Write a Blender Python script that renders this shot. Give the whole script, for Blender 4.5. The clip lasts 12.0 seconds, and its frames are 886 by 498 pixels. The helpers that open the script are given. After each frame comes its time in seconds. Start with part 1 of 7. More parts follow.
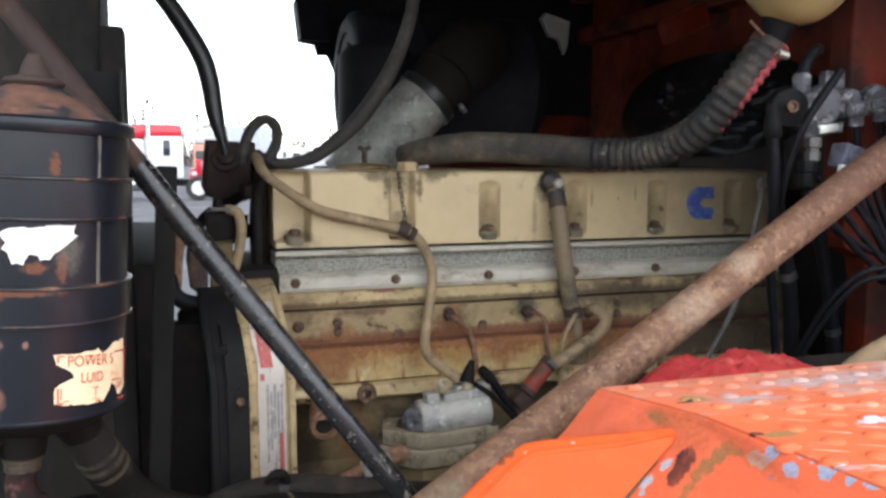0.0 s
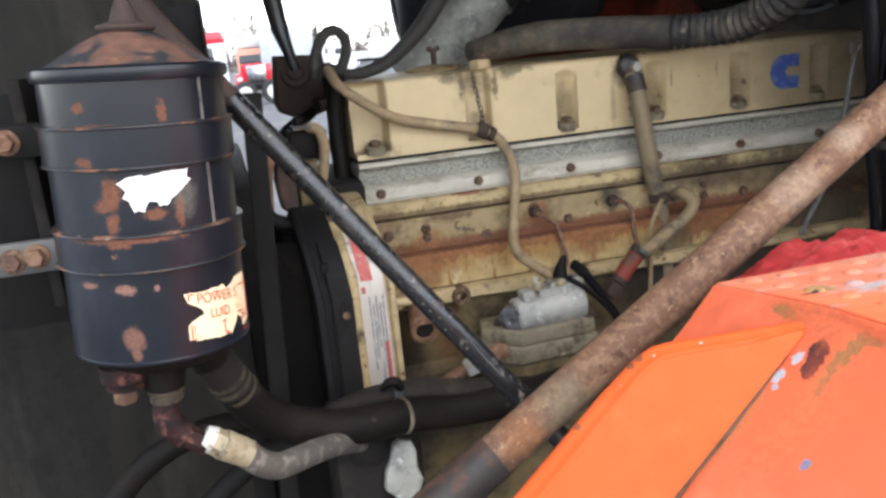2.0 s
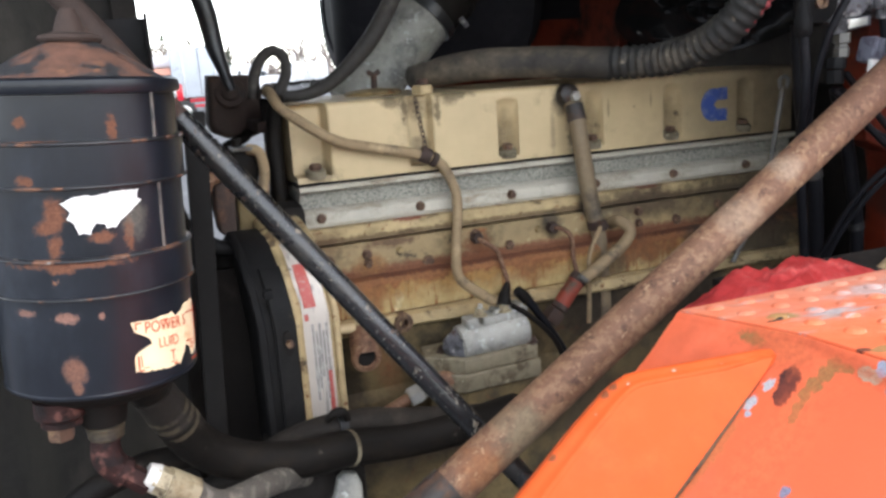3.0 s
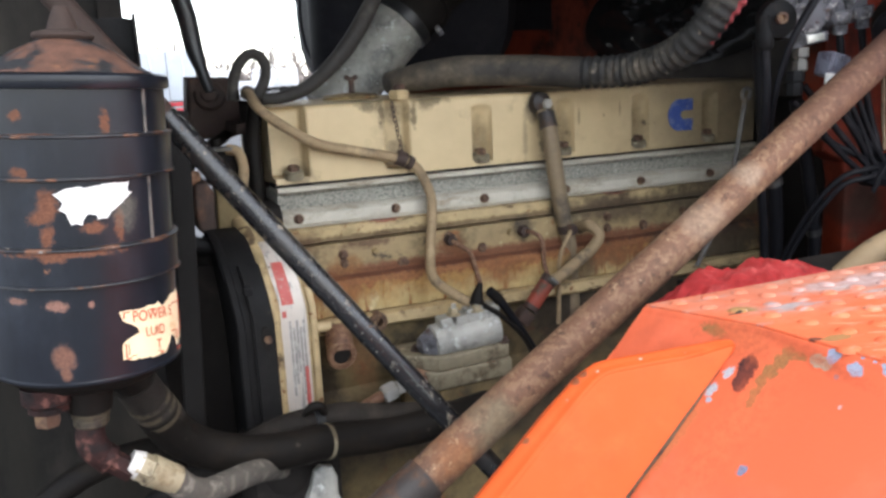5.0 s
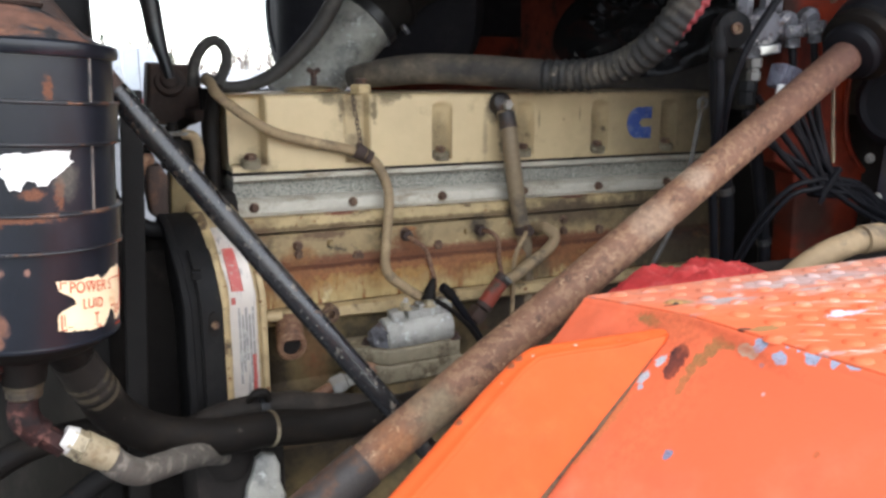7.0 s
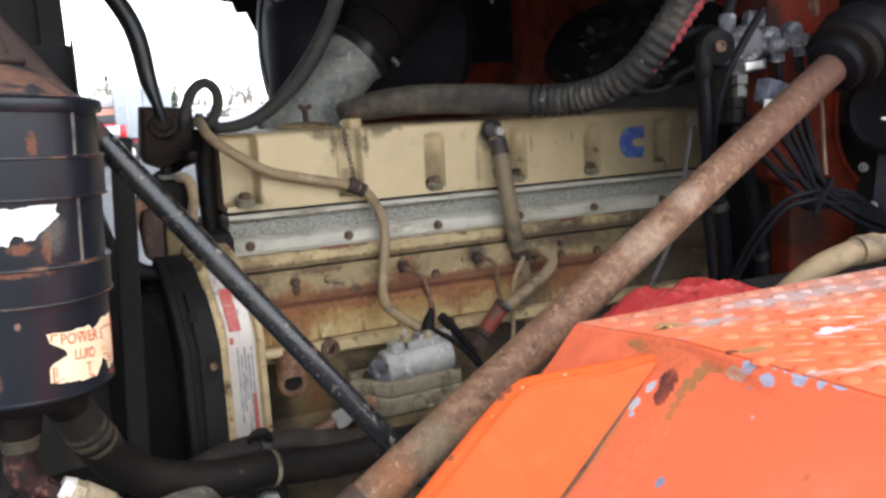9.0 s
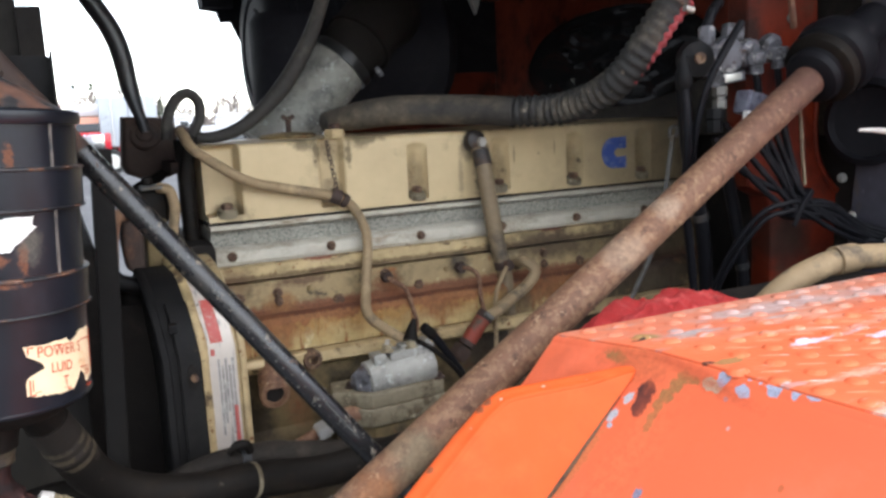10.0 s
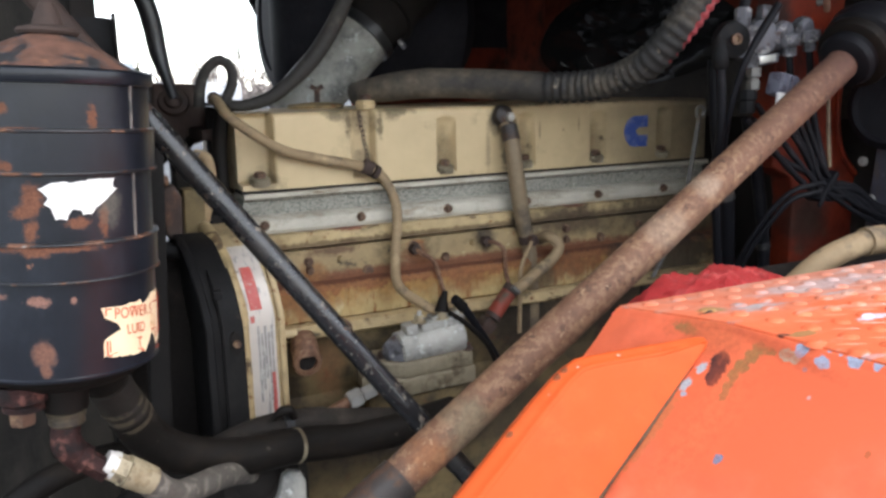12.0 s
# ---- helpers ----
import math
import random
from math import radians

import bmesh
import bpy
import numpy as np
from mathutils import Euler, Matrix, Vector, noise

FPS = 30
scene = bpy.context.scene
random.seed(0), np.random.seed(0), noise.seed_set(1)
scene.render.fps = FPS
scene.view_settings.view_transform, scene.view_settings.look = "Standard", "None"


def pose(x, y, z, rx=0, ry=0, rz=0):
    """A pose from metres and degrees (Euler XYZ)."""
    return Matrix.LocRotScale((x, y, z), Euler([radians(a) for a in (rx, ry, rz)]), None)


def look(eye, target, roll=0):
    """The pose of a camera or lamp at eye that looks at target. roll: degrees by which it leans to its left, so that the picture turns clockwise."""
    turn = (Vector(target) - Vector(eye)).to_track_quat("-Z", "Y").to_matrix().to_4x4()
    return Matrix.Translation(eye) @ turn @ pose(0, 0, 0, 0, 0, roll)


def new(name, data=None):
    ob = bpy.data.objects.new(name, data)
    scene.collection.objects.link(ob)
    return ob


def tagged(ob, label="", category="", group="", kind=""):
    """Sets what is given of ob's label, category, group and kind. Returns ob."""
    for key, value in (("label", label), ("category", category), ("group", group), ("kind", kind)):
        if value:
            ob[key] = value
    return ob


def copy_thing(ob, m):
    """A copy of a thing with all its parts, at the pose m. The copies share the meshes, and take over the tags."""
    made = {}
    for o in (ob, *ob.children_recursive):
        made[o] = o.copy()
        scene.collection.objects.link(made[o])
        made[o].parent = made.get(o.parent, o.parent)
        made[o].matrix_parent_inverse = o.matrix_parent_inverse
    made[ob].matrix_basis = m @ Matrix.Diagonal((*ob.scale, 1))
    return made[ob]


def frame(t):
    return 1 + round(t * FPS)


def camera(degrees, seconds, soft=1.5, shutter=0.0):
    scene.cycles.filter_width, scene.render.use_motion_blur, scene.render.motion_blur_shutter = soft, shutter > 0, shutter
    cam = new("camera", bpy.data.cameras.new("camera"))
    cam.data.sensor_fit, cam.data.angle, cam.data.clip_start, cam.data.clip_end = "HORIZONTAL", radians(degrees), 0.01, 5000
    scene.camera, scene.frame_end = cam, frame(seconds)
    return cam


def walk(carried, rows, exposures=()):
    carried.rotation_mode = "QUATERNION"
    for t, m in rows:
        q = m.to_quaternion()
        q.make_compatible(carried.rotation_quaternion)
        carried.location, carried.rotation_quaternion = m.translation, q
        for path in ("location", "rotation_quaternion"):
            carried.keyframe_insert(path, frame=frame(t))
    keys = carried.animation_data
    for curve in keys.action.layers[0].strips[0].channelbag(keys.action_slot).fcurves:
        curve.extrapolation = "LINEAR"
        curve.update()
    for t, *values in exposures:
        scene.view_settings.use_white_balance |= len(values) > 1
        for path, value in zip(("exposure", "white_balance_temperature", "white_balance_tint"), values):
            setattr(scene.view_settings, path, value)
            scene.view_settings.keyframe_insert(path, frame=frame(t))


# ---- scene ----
cam = camera(57.0, 12.0, soft=2.8)
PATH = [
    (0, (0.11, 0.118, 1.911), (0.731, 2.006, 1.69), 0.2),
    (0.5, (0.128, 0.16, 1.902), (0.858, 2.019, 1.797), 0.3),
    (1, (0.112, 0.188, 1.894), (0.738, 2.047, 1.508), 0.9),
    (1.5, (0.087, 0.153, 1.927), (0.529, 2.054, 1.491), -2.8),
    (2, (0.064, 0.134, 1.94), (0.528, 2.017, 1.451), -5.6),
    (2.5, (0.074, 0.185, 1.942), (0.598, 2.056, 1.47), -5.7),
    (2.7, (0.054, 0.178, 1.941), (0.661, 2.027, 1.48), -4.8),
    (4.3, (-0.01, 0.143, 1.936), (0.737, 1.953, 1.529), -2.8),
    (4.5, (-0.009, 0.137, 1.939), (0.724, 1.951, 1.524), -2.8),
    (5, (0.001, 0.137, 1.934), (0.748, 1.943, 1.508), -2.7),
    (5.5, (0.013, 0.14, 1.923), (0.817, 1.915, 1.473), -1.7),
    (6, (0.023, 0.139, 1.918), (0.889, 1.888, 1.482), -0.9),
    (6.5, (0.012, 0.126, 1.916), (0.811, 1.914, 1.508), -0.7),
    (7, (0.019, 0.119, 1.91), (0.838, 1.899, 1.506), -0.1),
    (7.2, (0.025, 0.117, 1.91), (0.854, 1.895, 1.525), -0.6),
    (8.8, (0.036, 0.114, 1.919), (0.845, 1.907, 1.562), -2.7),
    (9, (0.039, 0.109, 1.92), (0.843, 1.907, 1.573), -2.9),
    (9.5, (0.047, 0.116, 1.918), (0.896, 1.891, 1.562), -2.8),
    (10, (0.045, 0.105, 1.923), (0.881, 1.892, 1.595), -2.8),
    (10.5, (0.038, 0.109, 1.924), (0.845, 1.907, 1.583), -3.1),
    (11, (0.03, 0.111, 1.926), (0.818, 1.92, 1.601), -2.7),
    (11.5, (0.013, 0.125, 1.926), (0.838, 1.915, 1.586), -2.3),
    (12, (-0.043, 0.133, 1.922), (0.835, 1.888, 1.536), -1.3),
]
EXPOSURES = [(0, 0.90), (0.6, 0.94), (1.0, 1.06), (1.5, 1.26), (2.0, 1.16), (2.6, 1.10), (4.5, 1.08), (7.0, 1.07), (9.0, 1.03), (10.5, 0.99), (12, 0.96)]
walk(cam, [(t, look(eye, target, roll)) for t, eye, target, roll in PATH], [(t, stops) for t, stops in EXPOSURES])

# ---- light ----
world = bpy.data.worlds.new("overcast")
scene.world = world
world.use_nodes = True
wn, wl = world.node_tree.nodes, world.node_tree.links
sky = wn.new("ShaderNodeTexSky")
sky.sky_type, sky.sun_disc = "NISHITA", False
sky.sun_elevation, sky.sun_rotation = radians(58), radians(155)
sky.air_density, sky.dust_density, sky.ozone_density = 1.0, 0.6, 1.0
grey = wn.new("ShaderNodeHueSaturation")
grey.inputs["Saturation"].default_value = 0.35
grey.inputs["Value"].default_value = 2.2
wl.new(sky.outputs[0], grey.inputs["Color"])
wl.new(grey.outputs[0], wn["Background"].inputs[0])
wn["Background"].inputs[1].default_value = 0.15
lamp = bpy.data.lights.new("sun", "SUN")
lamp.energy, lamp.angle, lamp.color = 0.8, radians(35), (1.0, 0.97, 0.93)
sun = new("sun", lamp)
sun.matrix_world = look((1.2, -0.5, 4.9), (0.4, 1.2, 1.8))
scene.view_settings.exposure = 0.66


# ---- materials ----
def mat(name, base, rough=0.5, metal=0.0, layers=(), grain=(60, 0.25), bump=(250, 0.15), coat=0.0, stains=(), spec=0.5, spread=False):
    """base colour with fine grain; layers: (colour, scale, threshold, soft, rough, stretch) laid over it in uneven
    patches;
    stains: (colour, place, size, strength, softness of the edge), each a ragged spot of its own, be it wear or painted
    shade."""
    m = bpy.data.materials.new(name)
    m.use_nodes = True
    n, l = m.node_tree.nodes, m.node_tree.links
    bsdf = n["Principled BSDF"]
    # spread: one pattern runs on over all the pieces
    co = n.new("ShaderNodeNewGeometry").outputs["Position"] if spread else n.new("ShaderNodeTexCoord").outputs["Object"]

    def noise_at(scale, detail=6, stretch=(1, 1, 1), shift=0.0, roughness=0.6):
        mp = n.new("ShaderNodeMapping")
        mp.inputs["Scale"].default_value = stretch
        mp.inputs["Location"].default_value = (shift, shift * 0.7, shift * 1.3)
        l.new(co, mp.inputs["Vector"])
        t = n.new("ShaderNodeTexNoise")
        t.inputs["Scale"].default_value, t.inputs["Detail"].default_value = scale, detail
        t.inputs["Roughness"].default_value = roughness
        l.new(mp.outputs[0], t.inputs["Vector"])
        return t.outputs["Fac"]

    def mix(kind, fac, a, b):
        x = n.new("ShaderNodeMix")
        x.data_type = kind
        ins = [s for s in x.inputs if s.enabled]
        for s, v in zip(ins, (fac, a, b)):
            if isinstance(v, bpy.types.NodeSocket):
                l.new(v, s)
            else:
                s.default_value = v
        return [s for s in x.outputs if s.enabled][0]

    def ramp(v, lo, hi):
        r = n.new("ShaderNodeMapRange")
        r.inputs["From Min"].default_value, r.inputs["From Max"].default_value = lo, hi
        l.new(v, r.inputs["Value"])
        return r.outputs[0]

    dark = tuple(c * (1 - grain[1]) for c in base) + (1,)
    light = tuple(min(1, c * (1 + grain[1])) for c in base) + (1,)
    colour = mix("RGBA", ramp(noise_at(grain[0]), 0.3, 0.7), dark, light)
    big = mix("RGBA", ramp(noise_at(grain[0] / 9, 4, (1, 1, 1), 3.1), 0.3, 0.7), tuple(c * 0.82 for c in base) + (1,), light)
    colour = mix("RGBA", 0.5, colour, big)
    gloss, metallic = rough, metal
    for k, (col, scale, thr, soft, rg, st) in enumerate(layers):
        mask = ramp(noise_at(scale, 8, st, 5.3 * (k + 1), 0.65), thr, thr + soft)
        fine = mix("RGBA", ramp(noise_at(scale * 7, 5, (1, 1, 1), k), 0.3, 0.7), tuple(c * 0.65 for c in col) + (1,), tuple(min(1, c * 1.3) for c in col) + (1,))
        colour = mix("RGBA", mask, colour, fine)
        gloss = mix("FLOAT", mask, gloss, rg)
        if metal:
            metallic = mix("FLOAT", mask, metallic, 0.0)
    for k, (col, place, size, strength, *soft_edge) in enumerate(stains):
        half = soft_edge[0] if soft_edge else 0.3
        uneven = soft_edge[1] if len(soft_edge) > 1 else 1.3 if soft_edge else 2.2
        middle = uneven * 0.5 + 0.75
        off = n.new("ShaderNodeVectorMath")
        off.operation = "SUBTRACT"
        l.new(co, off.inputs[0])
        off.inputs[1].default_value = place
        div = n.new("ShaderNodeVectorMath")
        div.operation = "DIVIDE"
        l.new(off.outputs[0], div.inputs[0])
        div.inputs[1].default_value = size
        far = n.new("ShaderNodeVectorMath")
        far.operation = "LENGTH"
        l.new(div.outputs[0], far.inputs[0])
        rag = n.new("ShaderNodeMath")
        rag.operation = "MULTIPLY_ADD"
        l.new(noise_at(0.9 / min(size), 8, (1, 1, 1), 2.3 * k, 0.7), rag.inputs[0])
        rag.inputs[1].default_value = uneven
        l.new(far.outputs["Value"], rag.inputs[2])
        mask = ramp(rag.outputs[0], middle + half, middle - half)
        cut = n.new("ShaderNodeMath")
        cut.operation = "MULTIPLY"
        l.new(mask, cut.inputs[0])
        cut.inputs[1].default_value = strength
        mottled = mix("RGBA", ramp(noise_at(min(900, 3.5 / min(size)), 6, (1, 1, 1), 1.9 * k + 4, 0.7), 0.32, 0.68), tuple(c * 0.62 for c in col) + (1,), tuple(min(1, c * 1.35) for c in col) + (1,))
        colour = mix("RGBA", cut.outputs[0], colour, mottled)
        gloss = mix("FLOAT", cut.outputs[0], gloss, 0.8)
    l.new(colour, bsdf.inputs["Base Color"])
    for v, s in ((gloss, "Roughness"), (metallic, "Metallic")):
        if isinstance(v, bpy.types.NodeSocket):
            l.new(v, bsdf.inputs[s])
        else:
            bsdf.inputs[s].default_value = v
    bsdf.inputs["Coat Weight"].default_value = coat
    bsdf.inputs["Specular IOR Level"].default_value = spec
    b = n.new("ShaderNodeBump")
    b.inputs["Strength"].default_value, b.inputs["Distance"].default_value = bump[1], 0.003
    l.new(noise_at(bump[0], 6, (1, 1, 1), 1.7), b.inputs["Height"])
    l.new(b.outputs[0], bsdf.inputs["Normal"])
    return m


ONE = (1, 1, 1)
RUST = (0.17, 0.06, 0.025)
DIRT = (0.075, 0.055, 0.035)
# near-black for grime, and for shade painted on the block side
GRIME_SHADE = (0.03, 0.022, 0.016)
# The spot at x 1.32 paints shade over the cover's right end.
STAIN_SHADE_COVER = [(GRIME_SHADE, (0.776, 1.50, 1.862), (0.030, 0.06, 0.036), 0.95), (GRIME_SHADE, (0.787, 1.50, 1.80), (0.016, 0.06, 0.05), 0.7), ((0.15, 0.11, 0.06), (0.488, 1.51, 1.868), (0.030, 0.06, 0.030), 0.85), ((0.20, 0.15, 0.09), (0.49, 1.52, 1.79), (0.024, 0.06, 0.03), 0.8), ((0.22, 0.17, 0.10), (0.31, 1.52, 1.77), (0.03, 0.06, 0.02), 0.7), ((0.12, 0.09, 0.05), (0.8635, 1.50, 1.836), (0.0022, 0.06, 0.022), 0.7), ((0.14, 0.105, 0.06), (0.958, 1.50, 1.846), (0.0018, 0.06, 0.018), 0.7), ((0.045, 0.035, 0.025), (1.32, 1.50, 1.83), (0.27, 0.1, 0.30), 0.92, 0.8), ((0.05, 0.04, 0.025), (0.95, 1.51, 1.892), (0.20, 0.04, 0.008), 0.8), ((0.10, 0.075, 0.04), (0.56, 1.51, 1.885), (0.035, 0.04, 0.010), 0.8), ((0.13, 0.095, 0.05), (0.462, 1.50, 1.866), (0.007, 0.05, 0.028), 0.85, 0.3, 2.4), ((0.12, 0.09, 0.045), (0.522, 1.50, 1.864), (0.007, 0.05, 0.030), 0.85, 0.3, 2.4), ((0.17, 0.13, 0.07), (0.545, 1.50, 1.877), (0.020, 0.05, 0.012), 0.8, 0.3, 2.4), (GRIME_SHADE, (0.774, 1.50, 1.862), (0.034, 0.06, 0.030), 0.95, 0.25, 1.6), ((0.20, 0.15, 0.085), (0.745, 1.50, 1.80), (0.006, 0.06, 0.05), 0.6, 0.4, 2.0), ((0.26, 0.20, 0.115), (0.92, 1.50, 1.835), (0.003, 0.05, 0.003), 0.9, 0.2, 1.5), ((0.10, 0.075, 0.04), (0.44, 1.51, 1.882), (0.03, 0.04, 0.014), 0.75)]
# Spots at x 0.92 and 1.18 darken the head towards its right end.
STAIN_HEAD = [((0.12, 0.075, 0.035), (0.7, 1.48, 1.660), (1.2, 0.2, 0.008), 0.85, 0.3, 2.2), ((0.16, 0.055, 0.025), (0.7, 1.47, 1.603), (1.2, 0.2, 0.012), 0.9, 0.3, 2.2), ((0.18, 0.03, 0.02), (0.45, 1.48, 1.683), (0.035, 0.1, 0.005), 0.8, 0.2, 1.6), ((0.18, 0.03, 0.02), (0.93, 1.48, 1.683), (0.03, 0.1, 0.005), 0.8, 0.2, 1.6), ((0.10, 0.05, 0.028), (0.41, 1.476, 1.648), (0.06, 0.1, 0.010), 0.8), ((0.16, 0.055, 0.02), (0.566, 1.47, 1.620), (0.035, 0.08, 0.03), 0.85), ((0.22, 0.10, 0.035), (0.37, 1.47, 1.615), (0.035, 0.08, 0.022), 0.8), ((0.07, 0.045, 0.025), (0.92, 1.47, 1.655), (0.14, 0.1, 0.035), 0.85), (GRIME_SHADE, (0.72, 1.47, 1.64), (0.03, 0.08, 0.025), 0.8), (GRIME_SHADE, (0.795, 1.48, 1.67), (0.02, 0.1, 0.03), 0.8), ((0.05, 0.035, 0.02), (1.18, 1.47, 1.64), (0.2, 0.1, 0.08), 0.85), ((0.10, 0.05, 0.025), (0.30, 1.47, 1.66), (0.03, 0.08, 0.03), 0.6)]
# The spot at x 1.12 darkens the right end of the ledge.
STAIN_LEDGE = [((0.31, 0.155, 0.042), (0.7, 1.445, 1.585), (1.2, 0.2, 0.034), 0.85, 0.4, 2.2), ((0.22, 0.085, 0.03), (0.7, 1.445, 1.592), (1.2, 0.2, 0.017), 0.9, 0.20, 2.8), ((0.12, 0.04, 0.02), (0.7, 1.45, 1.599), (1.2, 0.2, 0.008), 0.95, 0.2, 2.4), ((0.21, 0.08, 0.028), (0.34, 1.445, 1.565), (0.07, 0.06, 0.04), 0.8), ((0.20, 0.075, 0.025), (0.655, 1.445, 1.572), (0.05, 0.06, 0.03), 0.8), ((0.17, 0.06, 0.02), (0.90, 1.445, 1.57), (0.10, 0.06, 0.035), 0.85), (GRIME_SHADE, (1.12, 1.445, 1.56), (0.20, 0.06, 0.07), 0.9), ((0.10, 0.07, 0.035), (0.82, 1.445, 1.55), (0.05, 0.06, 0.05), 0.8), ((0.09, 0.06, 0.03), (0.50, 1.43, 1.529), (0.25, 0.06, 0.006), 0.8, 0.3, 2.0)]
# a browner tone inside four of the bolt pockets
STAIN_SHADE_COVER += [((0.20, 0.145, 0.075), (bx, 1.527, 1.80), (0.024, 0.015, 0.06), 0.85, 0.5) for bx in (0.655, 0.832, 1.007, 1.181)]
M_TAN = mat("tan_paint", (0.545, 0.415, 0.232), 0.5, 0, [((0.34, 0.265, 0.15), 9, 0.56, 0.14, 0.6, ONE), (DIRT, 26, 0.66, 0.08, 0.7, ONE)], (35, 0.08), (300, 0.1), stains=STAIN_SHADE_COVER)
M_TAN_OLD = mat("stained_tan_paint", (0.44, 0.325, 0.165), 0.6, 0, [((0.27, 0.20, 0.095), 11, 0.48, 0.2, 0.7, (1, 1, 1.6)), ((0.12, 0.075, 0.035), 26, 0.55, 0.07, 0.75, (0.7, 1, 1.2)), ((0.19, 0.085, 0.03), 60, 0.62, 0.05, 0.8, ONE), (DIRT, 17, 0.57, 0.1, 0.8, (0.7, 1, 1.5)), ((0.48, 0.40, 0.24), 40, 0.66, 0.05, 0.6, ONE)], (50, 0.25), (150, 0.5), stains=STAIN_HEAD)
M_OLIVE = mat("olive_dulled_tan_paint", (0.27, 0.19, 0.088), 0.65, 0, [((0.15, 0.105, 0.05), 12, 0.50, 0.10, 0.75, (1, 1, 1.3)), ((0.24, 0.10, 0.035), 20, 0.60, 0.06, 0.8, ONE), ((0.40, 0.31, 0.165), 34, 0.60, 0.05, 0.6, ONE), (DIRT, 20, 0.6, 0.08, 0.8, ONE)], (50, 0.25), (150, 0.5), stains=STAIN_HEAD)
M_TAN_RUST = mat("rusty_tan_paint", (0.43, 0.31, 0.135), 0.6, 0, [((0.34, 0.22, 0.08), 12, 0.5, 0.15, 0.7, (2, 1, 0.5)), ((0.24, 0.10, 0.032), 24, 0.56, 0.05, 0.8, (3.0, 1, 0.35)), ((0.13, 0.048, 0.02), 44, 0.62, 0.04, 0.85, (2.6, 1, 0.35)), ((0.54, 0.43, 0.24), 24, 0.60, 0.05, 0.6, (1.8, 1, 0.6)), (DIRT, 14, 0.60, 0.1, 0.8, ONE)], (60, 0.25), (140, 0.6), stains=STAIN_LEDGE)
# The spot at x 0.92 paints shade below the pipes; the foot is darker too.
M_TAN_DARK = mat("grimy_shaded_tan_paint", (0.15, 0.108, 0.05), 0.7, 0, [((0.055, 0.042, 0.024), 9, 0.45, 0.15, 0.85, ONE), ((0.24, 0.18, 0.08), 7, 0.6, 0.1, 0.7, ONE), (RUST, 14, 0.6, 0.1, 0.85, ONE)], (40, 0.25), (120, 0.5), stains=[(GRIME_SHADE, (0.92, 1.44, 1.46), (0.26, 0.2, 0.10), 0.9, 0.5, 2.0), ((0.17, 0.06, 0.025), (0.385, 1.44, 1.45), (0.04, 0.2, 0.07), 0.4), (GRIME_SHADE, (0.30, 1.44, 1.42), (0.05, 0.2, 0.10), 0.8), (GRIME_SHADE, (0.50, 1.44, 1.30), (0.60, 0.3, 0.085), 0.96, 0.4, 1.4)], spec=0.3)
M_ALU = mat("weathered_aluminium", (0.475, 0.44, 0.36), 0.55, 0.1, [((0.36, 0.32, 0.25), 30, 0.50, 0.12, 0.6, (0.4, 1, 1)), ((0.24, 0.19, 0.13), 14, 0.60, 0.08, 0.8, (0.5, 1, 2)), ((0.13, 0.10, 0.07), 60, 0.70, 0.04, 0.8, ONE)], (90, 0.12), (300, 0.2))
M_CAST = mat("rough_cast_aluminium", (0.33, 0.315, 0.265), 0.6, 0.15, [((0.155, 0.155, 0.135), 200, 0.5, 0.07, 0.75, ONE), ((0.56, 0.54, 0.47), 230, 0.60, 0.05, 0.5, ONE), ((0.16, 0.13, 0.09), 15, 0.60, 0.1, 0.8, (0.6, 1, 1.5))], (260, 0.2), (330, 0.9))
M_SILVER = mat("oxidised_silver", (0.32, 0.31, 0.275), 0.5, 0.2, [((0.19, 0.187, 0.175), 18, 0.48, 0.12, 0.6, ONE), ((0.46, 0.46, 0.435), 55, 0.58, 0.06, 0.5, ONE), ((0.15, 0.13, 0.10), 60, 0.64, 0.05, 0.75, ONE), (DIRT, 14, 0.64, 0.08, 0.8, ONE)], (60, 0.2), (220, 0.5))
RUSTCHIP, PINKCHIP = (0.125, 0.050, 0.027), (0.19, 0.10, 0.075)
